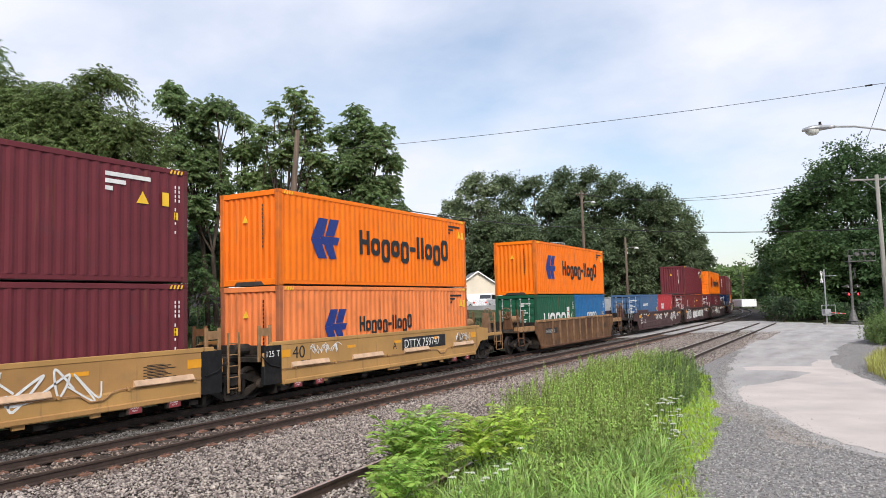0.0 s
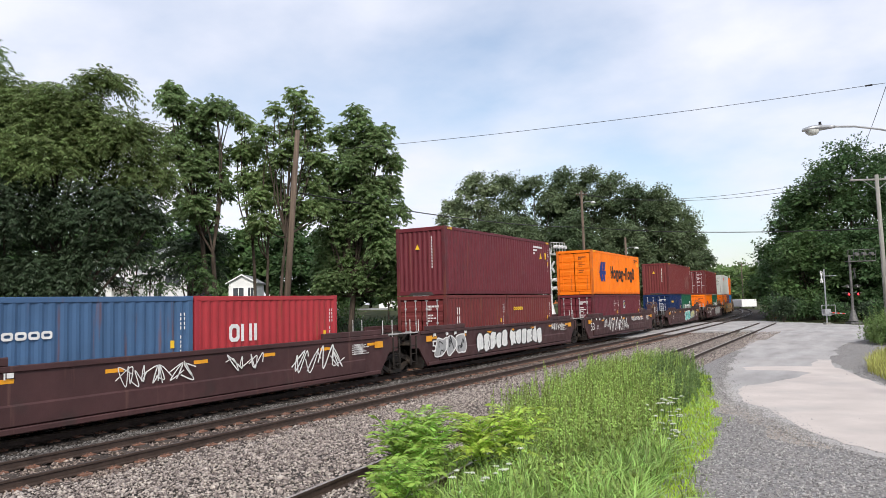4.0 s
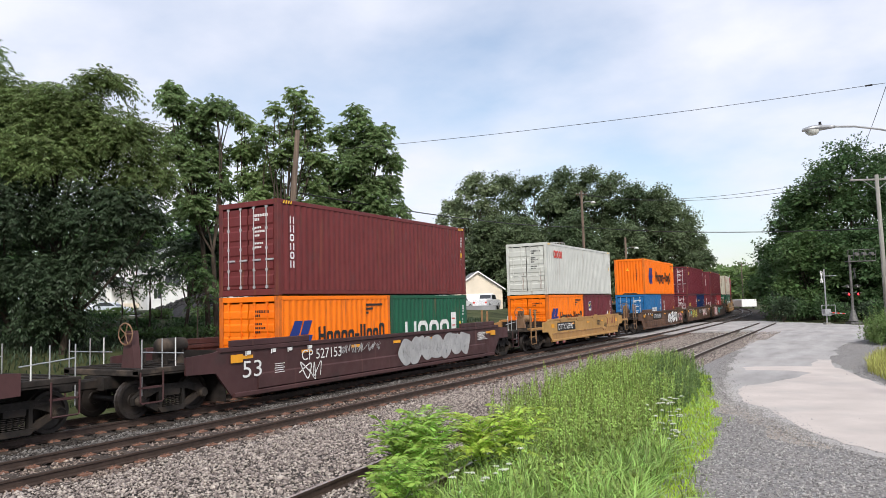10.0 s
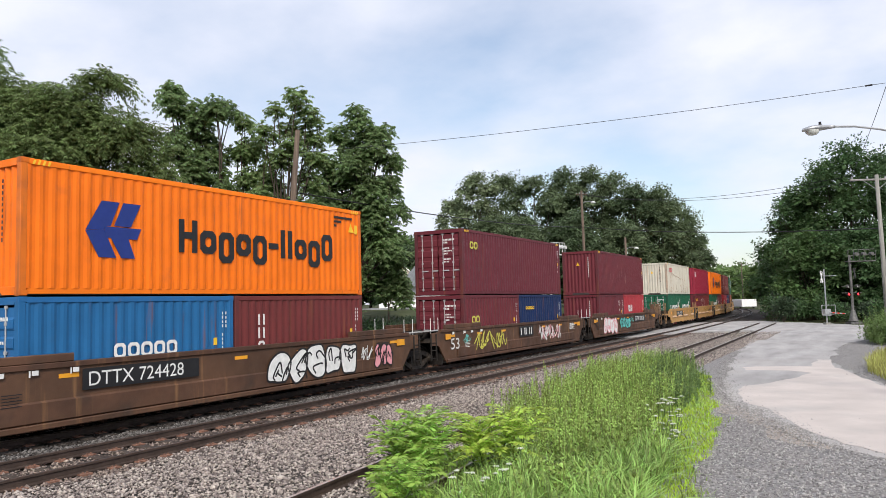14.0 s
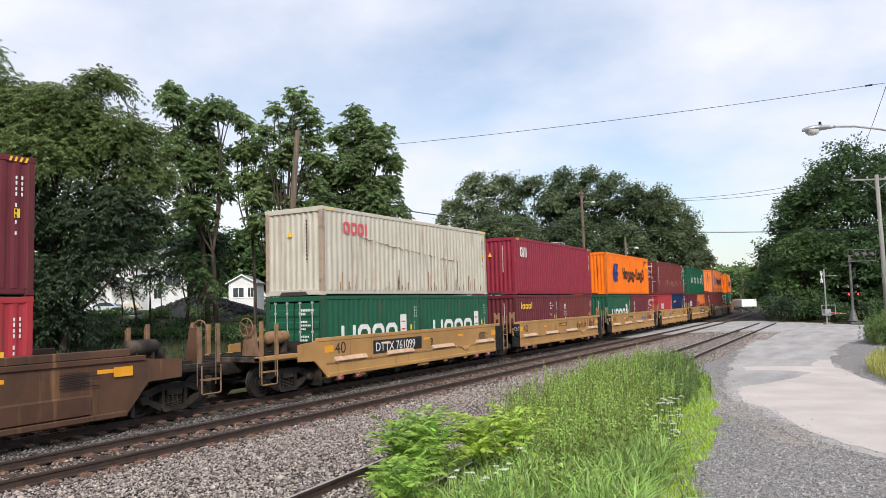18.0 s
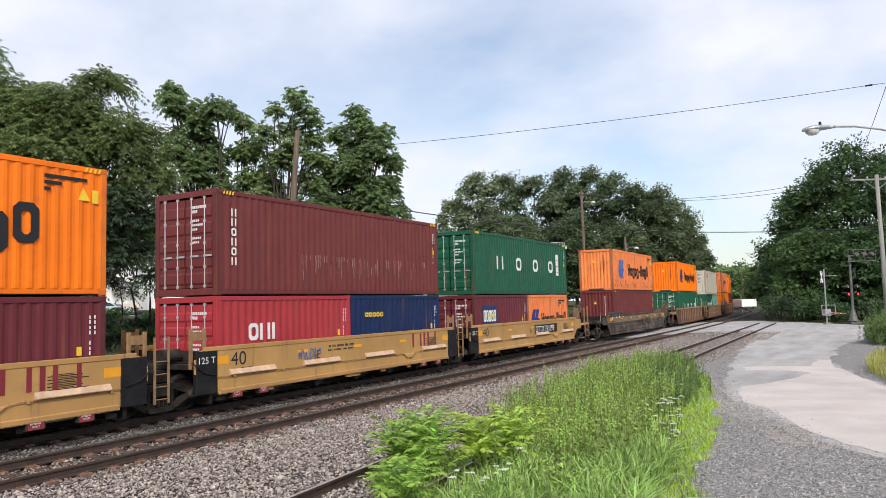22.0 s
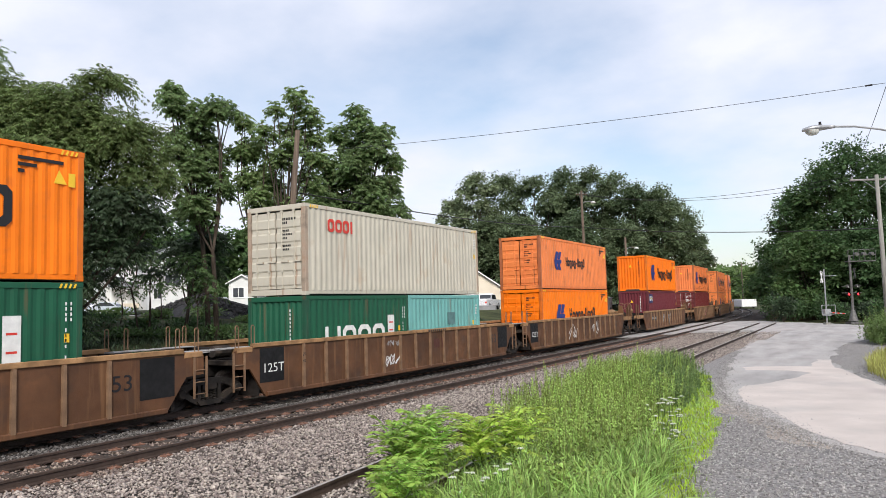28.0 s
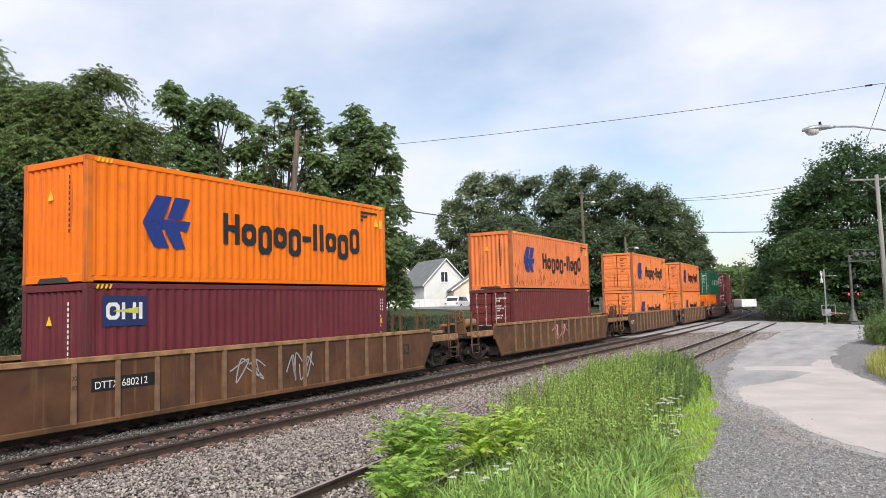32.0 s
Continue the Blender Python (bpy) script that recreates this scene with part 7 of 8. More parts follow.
def sapling(x, y, stems, seed, label, mat):
    """A leafy sapling: bare stems with long compound leaves spreading from their tops."""
    rs = np.random.RandomState(seed)
    top = tagged(new("leafy_sapling"), label, "sapling")
    top.matrix_basis = pose(x, y, -0.15)
    for dx, dy, h, n in stems:
        s = Shape()
        limb(s, (dx * 0.4, dy * 0.4, 0), (dx, dy, h), 0.018, 0.009, 0.03, rs)
        part("stem", s, M_STEM, top)
        n = round(n * 1.2)
        for k in range(n):
            a = 2.4 * k + rs.uniform(-0.4, 0.4)
            z = h * (0.40 + 0.62 * (k + 1) / n)
            f = (z / h)
            P = np.array([(dx * f, dy * f, z)])
            D = unit(np.array([(math.cos(a), math.sin(a), 0.7 + 0.9 * (k / n))]))
            v, q = fronds(P, D, 0.72, 14, 0.115, rs, 0.42, 0.16, 0.10)
            rib = Shape()
            L = 0.70
            pts = [P[0] + D[0] * L * t - np.array((0, 0, 1)) * L * 0.6 * t * t for t in (0, 0.35, 0.7, 1.0)]
            rib.pipe(pts, 0.004, 4)
            nv = len(v)
            me = bpy.data.meshes.new("leaf")
            me.from_pydata([tuple(c) for c in v] + rib.v, [], [tuple(int(i) for i in c) for c in q] + [tuple(i + nv for i in c) for c in rib.f])
            me.materials.append(mat)
            part("leaf", me, None, top)
    return top


x_, y_ = place(-0.052, 11.2)
sapling(x_, y_, [(-0.25, -0.1, 0.66, 16), (0.2, 0.3, 0.78, 17), (0.45, 0.1, 0.7, 14), (-0.1, 0.6, 0.80, 18), (-0.35, 0.35, 0.70, 14), (0.3, -0.2, 0.5, 13), (0.0, 0.2, 0.45, 12)], 3, "bright green leafy sapling beside the spur rail", M_FROND)
x_, y_ = place(0.045, 11.8)
sapling(x_, y_, [(0.0, 0.0, 0.68, 16), (0.4, 0.3, 0.74, 16), (-0.3, 0.2, 0.66, 15), (0.65, 0.25, 0.66, 14), (0.1, -0.3, 0.45, 12)], 5, "bright yellow-green leafy sapling among long grass", leaf_mat("lime_frond", (0.43, 0.58, 0.09), 0.34, 0.45))
x_, y_ = place(-0.082, 9.8)
sapling(x_, y_, [(0.0, 0.0, 0.42, 10), (0.25, 0.15, 0.5, 10), (0.45, -0.1, 0.4, 9)], 7, "low bright green leafy sapling at the rail", M_FROND)


def lace(x, y, h, seed):
    """A white umbel flower on a thin stem."""
    rs = np.random.RandomState(seed)
    top = tagged(new("umbel_flower"), "white lacy umbel flower on a thin green stem", "flower", "white umbel flowers")
    top.matrix_basis = pose(x, y, -0.15)
    lx, ly = rs.normal(0, 0.06, 2)
    s = Shape().pipe([(0, 0, 0), (lx * 0.4, ly * 0.4, h * 0.5), (lx, ly, h)], 0.004, 4)
    head = Shape()
    for k in range(14):
        a, d = 2.4 * k, (0.0105 + 0.004 * math.sin(seed * 1.9)) * math.sqrt(k)
        q = (lx + d * math.cos(a), ly + d * math.sin(a), h + 0.03 - 0.25 * d)
        s.cyl((lx, ly, h - 0.01), q, 0.0012, n=3, cap=False)
        head.cyl((q[0], q[1], q[2] - 0.004), (q[0], q[1], q[2] + 0.005), 0.0085, n=6)
    part("stem", s, M_STEM, top)
    part("flower_head", head, M_UMBEL, top, "white lacy flower head")


for k_, (x_, y_) in enumerate(inside([(12.6, 13.6), (12.95, 12.6), (13.25, 13.0), (13.1, 14.8), (12.75, 15.4)], 40, 21)):
    lace(x_, y_, 0.52 + 0.26 * math.sin(k_ * 1.7), k_)
for k_, (x_, y_) in enumerate(inside([(11.3, 8.2), (12.2, 7.7), (12.6, 8.3), (12.0, 10.2), (11.6, 9.6)], 18, 22)):
    lace(x_, y_, 0.42 + 0.2 * math.sin(k_ * 2.1), 40 + k_)

# ---- houses, street and parked vehicles beyond the tracks ----
M_SIDING = material("white_siding", (0.72, 0.72, 0.70), 0.6, vary=0.06, scale=0.8, dirt=(0.5, 0.5, 0.47), dirt_amount=0.1)
M_CREAM = material("cream_siding", (0.66, 0.58, 0.46), 0.6, vary=0.06, scale=0.8)
M_SHINGLE = material("grey_shingle", (0.20, 0.21, 0.21), 0.9, vary=0.2, scale=2.5, bump=0.4, bump_scale=12)
M_GLASS = material("window_glass", (0.03, 0.035, 0.04), 0.08, vary=0.1, spec=0.8)
M_TRIM = material("white_trim", (0.80, 0.80, 0.78), 0.5, vary=0.04)
M_STREET = material("street_asphalt", (0.26, 0.26, 0.265), 0.9, vary=0.15, scale=0.6, bump=0.3)
M_COAL = material("dark_millings", (0.045, 0.043, 0.045), 0.95, vary=0.35, scale=6, bump=1.0, bump_scale=7)


def gable(shape, w, d, z0, eave, peak):
    """A house body with its gables at the two ends of d."""
    ring = [(-w / 2, z0), (w / 2, z0), (w / 2, eave), (0, peak), (-w / 2, eave)]
    return shape.prism(ring, 1, -d / 2, d / 2)


def window_at(house, x, z, w, h, y):
    win = part("window", Shape().box(x - w / 2 - 0.08, x + w / 2 + 0.08, y - 0.05, y + 0.02, z - 0.08, z + h + 0.08), M_TRIM, house)
    for sx in (-1, 1):
        part("pane", Shape().box(x + sx * w / 4 - w / 4 + 0.03, x + sx * w / 4 + w / 4 - 0.03, y - 0.06, y - 0.051, z, z + h), M_GLASS, win)
    part("sill", Shape().box(x - w / 2 - 0.14, x + w / 2 + 0.14, y - 0.12, y - 0.05, z - 0.15, z - 0.08), M_TRIM, win)


def house(ratio, depth, turn, w, d, eave, peak, wall, label, windows=(), z=None, garage=False, porch=False):
    x, y = place(ratio, depth)
    z0 = ground_z(x, y) if z is None else z
    face = math.degrees(math.atan2(16.22 - x, -(0 - y)))
    h = tagged(new("house"), label, "house")
    h.matrix_basis = pose(x, y, z0, 0, 0, face + turn)
    part("wall", gable(Shape(), w, d, -1.0, eave, peak), wall, h)
    boards = Shape()
    for k in range(int(eave / 0.25)):
        boards.box(-w / 2 - 0.012, w / 2 + 0.012, -d / 2 - 0.012, d / 2 + 0.012, 0.25 * k + 0.02, 0.25 * k + 0.225)
    part("siding", boards, wall, h, "lapped siding boards")["kind"] = "stuff"
    ov = 0.35
    sl = (peak - eave) / (w / 2)
    for sx in (-1, 1):
        ring = [(0, peak + 0.02), (sx * (w / 2 + ov), eave - ov * sl + 0.02), (sx * (w / 2 + ov), eave - ov * sl + 0.20), (0, peak + 0.20)]
        part("roof", Shape().prism(ring if sx > 0 else ring[::-1], 1, -d / 2 - ov, d / 2 + ov), M_SHINGLE, h, "grey shingled roof slope")
        part("barge_board", Shape().prism(ring if sx > 0 else ring[::-1], 1, -d / 2 - ov - 0.05, -d / 2 - ov), M_TRIM, h)
    for wx, wz, ww, wh in windows:
        window_at(h, wx, wz, ww, wh, -d / 2)
    if garage:
        gd = part("garage_door", Shape().box(-1.5, 1.9, -d / 2 - 0.06, -d / 2, 0, 2.3), M_TRIM, h, "white garage door")
        for k in range(4):
            part("door_panel", Shape().box(-1.42, 1.82, -d / 2 - 0.085, -d / 2 - 0.061, 0.05 + 0.56 * k, 0.55 + 0.56 * k), M_TRIM, gd)
    if porch:
        part("porch_roof", Shape().prism([(-d / 2 - 2.2, 2.5), (-d / 2, 3.2), (-d / 2, 3.35), (-d / 2 - 2.2, 2.65)], 0, -w / 2, w / 2), M_SHINGLE, h)
        for k in range(4):
            px = -w / 2 + 0.15 + (w - 0.3) * k / 3
            part("porch_post", Shape().box(px - 0.08, px + 0.08, -d / 2 - 2.1, -d / 2 - 1.94, 0, 2.6, 0.01), M_TRIM, h)
        part("porch_floor", Shape().box(-w / 2, w / 2, -d / 2 - 2.2, -d / 2, -0.6, 0.05), M_CREAM, h)
    return h


house(-0.385, 112, 14, 5.6, 9, 5.6, 8.0, M_SIDING, "white two-storey house with a steep gable", [(0.3, 5.6, 1.5, 1.0), (0.6, 2.5, 2.2, 1.6), (-1.6, 0.6, 1.0, 1.4)], z=4.0)
house(-0.435, 116, 14, 7.0, 8, 4.6, 6.6, M_SIDING, "white house wing with a front porch", [(-1.5, 2.9, 1.0, 1.2), (1.2, 2.9, 1.0, 1.2)], z=4.0, porch=True)
house(-0.268, 106, -12, 3.7, 6, 2.9, 3.9, M_SIDING, "small white single-storey house with a window bay", [(-0.5, 0.9, 1.5, 1.3), (1.2, 0.9, 0.8, 1.3)], z=3.5)
house(-0.016, 103, 24, 6.4, 9, 3.6, 6.9, M_SIDING, "white house with a tall gable and grey roof", [(-0.2, 3.9, 1.0, 1.3), (1.5, 0.8, 1.9, 1.1)], z=1.75)
house(0.041, 97, 8, 6.2, 7, 2.9, 5.0, M_CREAM, "cream garage with a low gable", [], z=1.55, garage=True)
house(-0.062, 112, 10, 5.0, 7, 4.4, 6.6, M_CREAM, "cream two-storey house half hidden by a tree", [(0.6, 3.0, 1.0, 1.3), (0.6, 0.6, 1.0, 1.3)], z=1.9)

fx0, fy0 = place(-0.085, 88)
fx1, fy1 = place(0.012, 96)
fence = tagged(new("board_fence"), "white board fence round a yard", "fence")
for k_ in range(14):
    f_ = k_ / 13
    xx, yy = fx0 + (fx1 - fx0) * f_, fy0 + (fy1 - fy0) * f_
    part("fence_panel", shared(("fence_panel",), M_TRIM, lambda: Shape().box(-0.40, 0.40, -0.03, 0.03, -0.2, 1.75, 0.01)), None, fence, m=pose(xx, yy, 1.6, 0, 0, math.degrees(math.atan2(fy1 - fy0, fx1 - fx0))))

street = [place(-1.0, 66), place(-0.25, 74), place(-0.05, 84), place(0.07, 86), place(0.07, 95), place(-0.06, 93), place(-0.27, 84), place(-1.0, 76)]
outline_sheet("street", ragged(street, 1.5, 0.1), 2.36, M_STREET, "asphalt street on the higher ground", "street", 1.2)


def pile():
    rs = np.random.RandomState(4)
    x, y = place(-0.33, 44)
    n, m = 26, 10
    vs, fs = [], []
    for j in range(m):
        for i in range(n):
            a, f = 2 * math.pi * i / n, j / (m - 1)
            r = 1 - f
            hump = (1 - r) ** 0.9
            q = 1 + 0.18 * math.sin(3 * a) + 0.1 * math.sin(7 * a + 1)
            vs.append((4.4 * r * q * math.cos(a), 2.2 * r * q * math.sin(a), 1.55 * hump * (1 + 0.1 * noise.noise((3 * r * math.cos(a), 3 * r * math.sin(a), 2))) - 0.25))
    for j in range(m - 1):
        for i in range(n):
            fs.append((j * n + i, j * n + (i + 1) % n, (j + 1) * n + (i + 1) % n, (j + 1) * n + i))
    ob = part("millings_pile", Shape().add(vs, fs), M_COAL)
    ob.matrix_basis = pose(x, y, ground_z(x, y), 0, 0, 29)
    tagged(ob, "dark heap of road millings on the bank", "heap")
    lumps = []
    for k in range(1500):
        a, r = rs.uniform(0, 6.28), rs.uniform(0, 1) ** 0.6
        lumps.append((x + 4.3 * r * math.cos(a) * 0.87 - 2.1 * r * math.sin(a) * 0.49, y + 4.3 * r * math.cos(a) * 0.49 + 2.1 * r * math.sin(a) * 0.87, ground_z(x, y) - 0.2 + 1.55 * (1 - r) ** 0.9))
    stones(np.array(lumps), 0.09, 5, M_COAL, "loose_millings", "loose dark lumps on the heap")


pile()


def vehicle(ratio, depth, turn, paint_color, label, kind="car", z=None, name="car"):
    """A parked car: body, glasshouse, windows, wheels and lights."""
    x, y = place(ratio, depth)
    c = tagged(new(name), label, "car")
    c.matrix_basis = pose(x, y, ground_z(x, y) if z is None else z, 0, 0, turn)
    mat = material("car_paint", paint_color, 0.3, metal=0.2, vary=0.04, spec=0.6)
    hw = 0.9
    if kind == "car":
        low = [(-2.25, 0.30), (2.2, 0.30), (2.3, 0.50), (2.25, 0.72), (1.2, 0.92), (-1.5, 0.98), (-2.2, 0.92), (-2.32, 0.55)]
        cab = [(-1.75, 0.96), (1.05, 0.92), (0.35, 1.40), (-0.95, 1.44)]
    elif kind == "suv":
        low = [(-2.3, 0.34), (2.2, 0.34), (2.32, 0.60), (2.25, 0.92), (1.2, 1.06), (-2.25, 1.10), (-2.36, 0.70)]
        cab = [(-2.15, 1.08), (1.15, 1.05), (0.55, 1.66), (-1.75, 1.72)]
    else:
        low = [(-2.8, 0.45), (2.7, 0.45), (2.8, 0.75), (2.72, 1.12), (1.5, 1.22), (-2.8, 1.22)]
        cab = [(-0.75, 1.20), (1.4, 1.18), (0.9, 1.82), (-0.6, 1.86)]
    part("body", Shape().prism(low, 0, -hw, hw), mat, c)
    part("cabin", Shape().prism(cab, 0, -hw + 0.12, hw - 0.12), mat, c)
    mid = sum(p[0] for p in cab) / 4
    zc = sum(p[1] for p in cab) / 4
    win = [(mid + (p[0] - mid) * 0.86, zc + (p[1] - zc) * 0.74) for p in cab]
    for sx in (-1, 1):
        part("side_window", Shape().prism(win, 0, sx * (hw - 0.115) - 0.006, sx * (hw - 0.115) + 0.006), M_GLASS, c)
    (a0, b0), (a1, b1) = cab[1], cab[2]
    part("windscreen", Shape().prism([(a0 - 0.08, b0 + 0.04), (a0 - 0.02, b0 + 0.06), (a1 + 0.04, b1 - 0.05), (a1 - 0.02, b1 - 0.07)], 0, -hw + 0.2, hw - 0.2), M_GLASS, c)
    (a0, b0), (a1, b1) = cab[0], cab[3]
    part("rear_window", Shape().prism([(a0 + 0.02, b0 + 0.08), (a1 - 0.04, b1 - 0.08), (a1 + 0.02, b1 - 0.1), (a0 + 0.08, b0 + 0.06)], 0, -hw + 0.2, hw - 0.2), M_GLASS, c)
    for sx in (-1, 1):
        for wy in (-1.4, 1.4) if kind != "truck" else (-1.75, 1.75):
            r = 0.33 if kind == "car" else 0.38
            t = part("tyre", Shape().lathe([(r * 0.6, -0.1), (r * 0.95, -0.1), (r, -0.06), (r, 0.06), (r * 0.95, 0.1), (r * 0.6, 0.1)], 18, 0), M_BLACK, c, m=pose(sx * (hw - 0.08), wy, r))
            part("rim", Shape().lathe([(0.0, 0.07), (r * 0.3, 0.08), (r * 0.62, 0.06), (r * 0.62, -0.06), (0.0, -0.07)], 12, 0), M_STEEL, t)
        part("tail_light", Shape().box(sx * (hw - 0.15) - 0.12, sx * (hw - 0.15) + 0.12, low[-1][0] - 0.02, low[-1][0] + 0.05, 0.75, 0.95), INK["red"], c)
        part("headlight", Shape().box(sx * (hw - 0.22) - 0.16, sx * (hw - 0.22) + 0.16, 2.18, 2.27 if kind != "truck" else 2.76, 0.6, 0.74), M_TRIM, c)
    return c


vehicle(-0.452, 79, -62, (0.50, 0.55, 0.58), "pale silver sedan parked on the street", z=2.37)
vehicle(-0.57, 77, -62, (0.10, 0.11, 0.13), "dark sedan parked on the street", z=2.37)
vehicle(-0.305, 80, -58, (0.55, 0.56, 0.57), "silver sport utility car parked on the street", "suv", z=2.37)
vehicle(0.020, 91, 4, (0.75, 0.76, 0.76), "white sport utility car parked on a drive", "suv", z=1.85)
vehicle(0.058, 91, 8, (0.75, 0.75, 0.75), "white pickup truck parked on a drive", "truck", z=1.85, name="pickup_truck")

# ---- poles, wires, lamp and crossing signals ----
M_POLE = material("weathered_pole", (0.13, 0.095, 0.07), 0.9, vary=0.25, scale=3, stretch=(6, 6, 0.3), bump=0.5, bump_scale=14)
M_POLE_G = material("grey_pole", (0.27, 0.26, 0.235), 0.9, vary=0.2, scale=3, stretch=(6, 6, 0.3), bump=0.5, bump_scale=14)
M_WIRE = material("black_wire", (0.02, 0.02, 0.022), 0.6, vary=0.1)
M_MAST = material("dull_signal_metal", (0.15, 0.145, 0.14), 0.6, metal=0.4, vary=0.2, scale=4)
M_LENS = material("lamp_lens", (0.55, 0.56, 0.52), 0.15, vary=0.08, spec=0.7)
M_RED = glow("red_signal_light", (1.0, 0.05, 0.06), 2.2)


def utility_pole(foot, head, r, mat, label, arm=None, lamp=False):
    p = tagged(new("utility_pole"), label, "utility pole", "utility poles")
    p.matrix_basis = pose(*foot)
    tip = Vector(head) - Vector(foot)
    part("pole", Shape().cyl((0, 0, -0.3), tip, r, r * 0.68, n=12), mat, p, smooth=True)
    if arm:
        d = Vector(arm[0])
        c = tip - Vector((0, 0, arm[2]))
        a = part("crossarm", Shape().cyl(c - d * arm[1], c + d * arm[3], 0.055, n=6), mat, p)
        for f in (-0.92, -0.35, 0.35, 0.92):
            q = c + d * (f * (arm[1] if f < 0 else arm[3]))
            part("insulator", Shape().lathe([(0.0, 0.0), (0.035, 0.0), (0.06, 0.05), (0.035, 0.09), (0.05, 0.12), (0.0, 0.16)], 8, 2), M_STEEL, a, m=Matrix.Translation(q + Vector((0, 0, 0.05))))
        for f in (-0.55, 0.55):
            part("brace", Shape().cyl(c + d * (f * (arm[1] if f < 0 else arm[3])), c - Vector((0, 0, 0.6)), 0.018, n=5), M_STEEL, a)
    if lamp:
        part("bracket", Shape().pipe([tip - Vector((0, 0, 1.2)), tip + Vector((0.4, 0.3, -1.0)), tip + Vector((0.9, 0.6, -1.05))], 0.025), M_STEEL, p)
        part("yard_lamp", Shape().lathe([(0.0, 0.12), (0.12, 0.1), (0.26, -0.05), (0.22, -0.12), (0.0, -0.13)], 10, 2), M_LENS, p, m=Matrix.Translation(tip + Vector((0.95, 0.63, -1.1))))
    return p


utility_pole((-5.6, 24.3, 0.3), (-5.0, 24.75, 10.4), 0.16, M_POLE, "leaning dark wooden utility pole beyond the tracks")
x_, y_ = place(0.193, 70)
utility_pole((x_, y_, 0.2), (x_ - 0.1, y_, 13.1), 0.16, M_POLE, "dark wooden utility pole before the wood", ((0.87, 0.49, 0), 0.5, 0.35, 0.5), True)
x_, y_ = place(0.249, 76)
utility_pole((x_, y_, 0.2), (x_, y_, 9.0), 0.15, M_POLE, "short wooden utility pole before the wood", None, True)
x_, y_ = place(0.5975, 42)
RP = Vector((x_, y_, 9.35))
utility_pole((x_ + 0.05, y_, -0.2), tuple(RP), 0.15, M_POLE_G, "grey wooden utility pole with a crossarm", ((0.87, 0.49, 0), 1.55, 0.28, 1.4))
x_, y_ = place(0.388, 200)
utility_pole((x_, y_, -0.2), (x_, y_, 8.5), 0.14, M_POLE_G, "slim pale pole far down the line")
x_, y_ = place(0.405, 230)
utility_pole((x_, y_, -0.2), (x_, y_, 13.5), 0.18, M_POLE, "distant wooden utility pole", ((0.87, 0.49, 0), 1.2, 0.5, 1.2))


def wire(a, b, sag, r=0.012, label="thin black overhead wire"):
    a, b = Vector(a), Vector(b)
    pts = [a + (b - a) * (k / 24) - Vector((0, 0, sag * 4 * (k / 24) * (1 - k / 24))) for k in range(25)]
    tagged(part("overhead_wire", Shape().tube(pts, r, 5), M_WIRE), label, "wire", "overhead wires")
    return pts


x1_, y1_ = place(0.66, 25)
w0 = wire((-5.0, 24.75, 9.4), (x1_ + 3, y1_ + 1.0, 10.2), 0.28, 0.010)
splice = w0[20]
tagged(part("wire_splice", Shape().lathe([(0.0, -0.14), (0.03, -0.1), (0.035, 0.1), (0.0, 0.14)], 8, 0), M_WIRE, m=Matrix.Translation(splice)), "dark splice sleeve on an overhead wire", "wire splice")
xm_, ym_ = place(0.193, 70)
wire(RP + Vector((-1.2, -0.7, 0)), (xm_ - 0.4, ym_ - 0.2, 12.8), 0.9, 0.014)
wire(RP + Vector((0.6, 0.3, 0)), (xm_ + 0.4, ym_ + 0.2, 12.7), 1.0, 0.014)
wire(RP + Vector((0, 0, -3.1)), (xm_, ym_, 9.6), 0.35, 0.03, "thick black overhead cable")
wire((xm_, ym_, 9.6), (-4.9, 24.75, 7.6), 0.4, 0.03, "thick black overhead cable")
wire(RP + Vector((-1.2, -0.7, 0.1)), place(0.64, 24) + (10.6,), 0.2, 0.012)


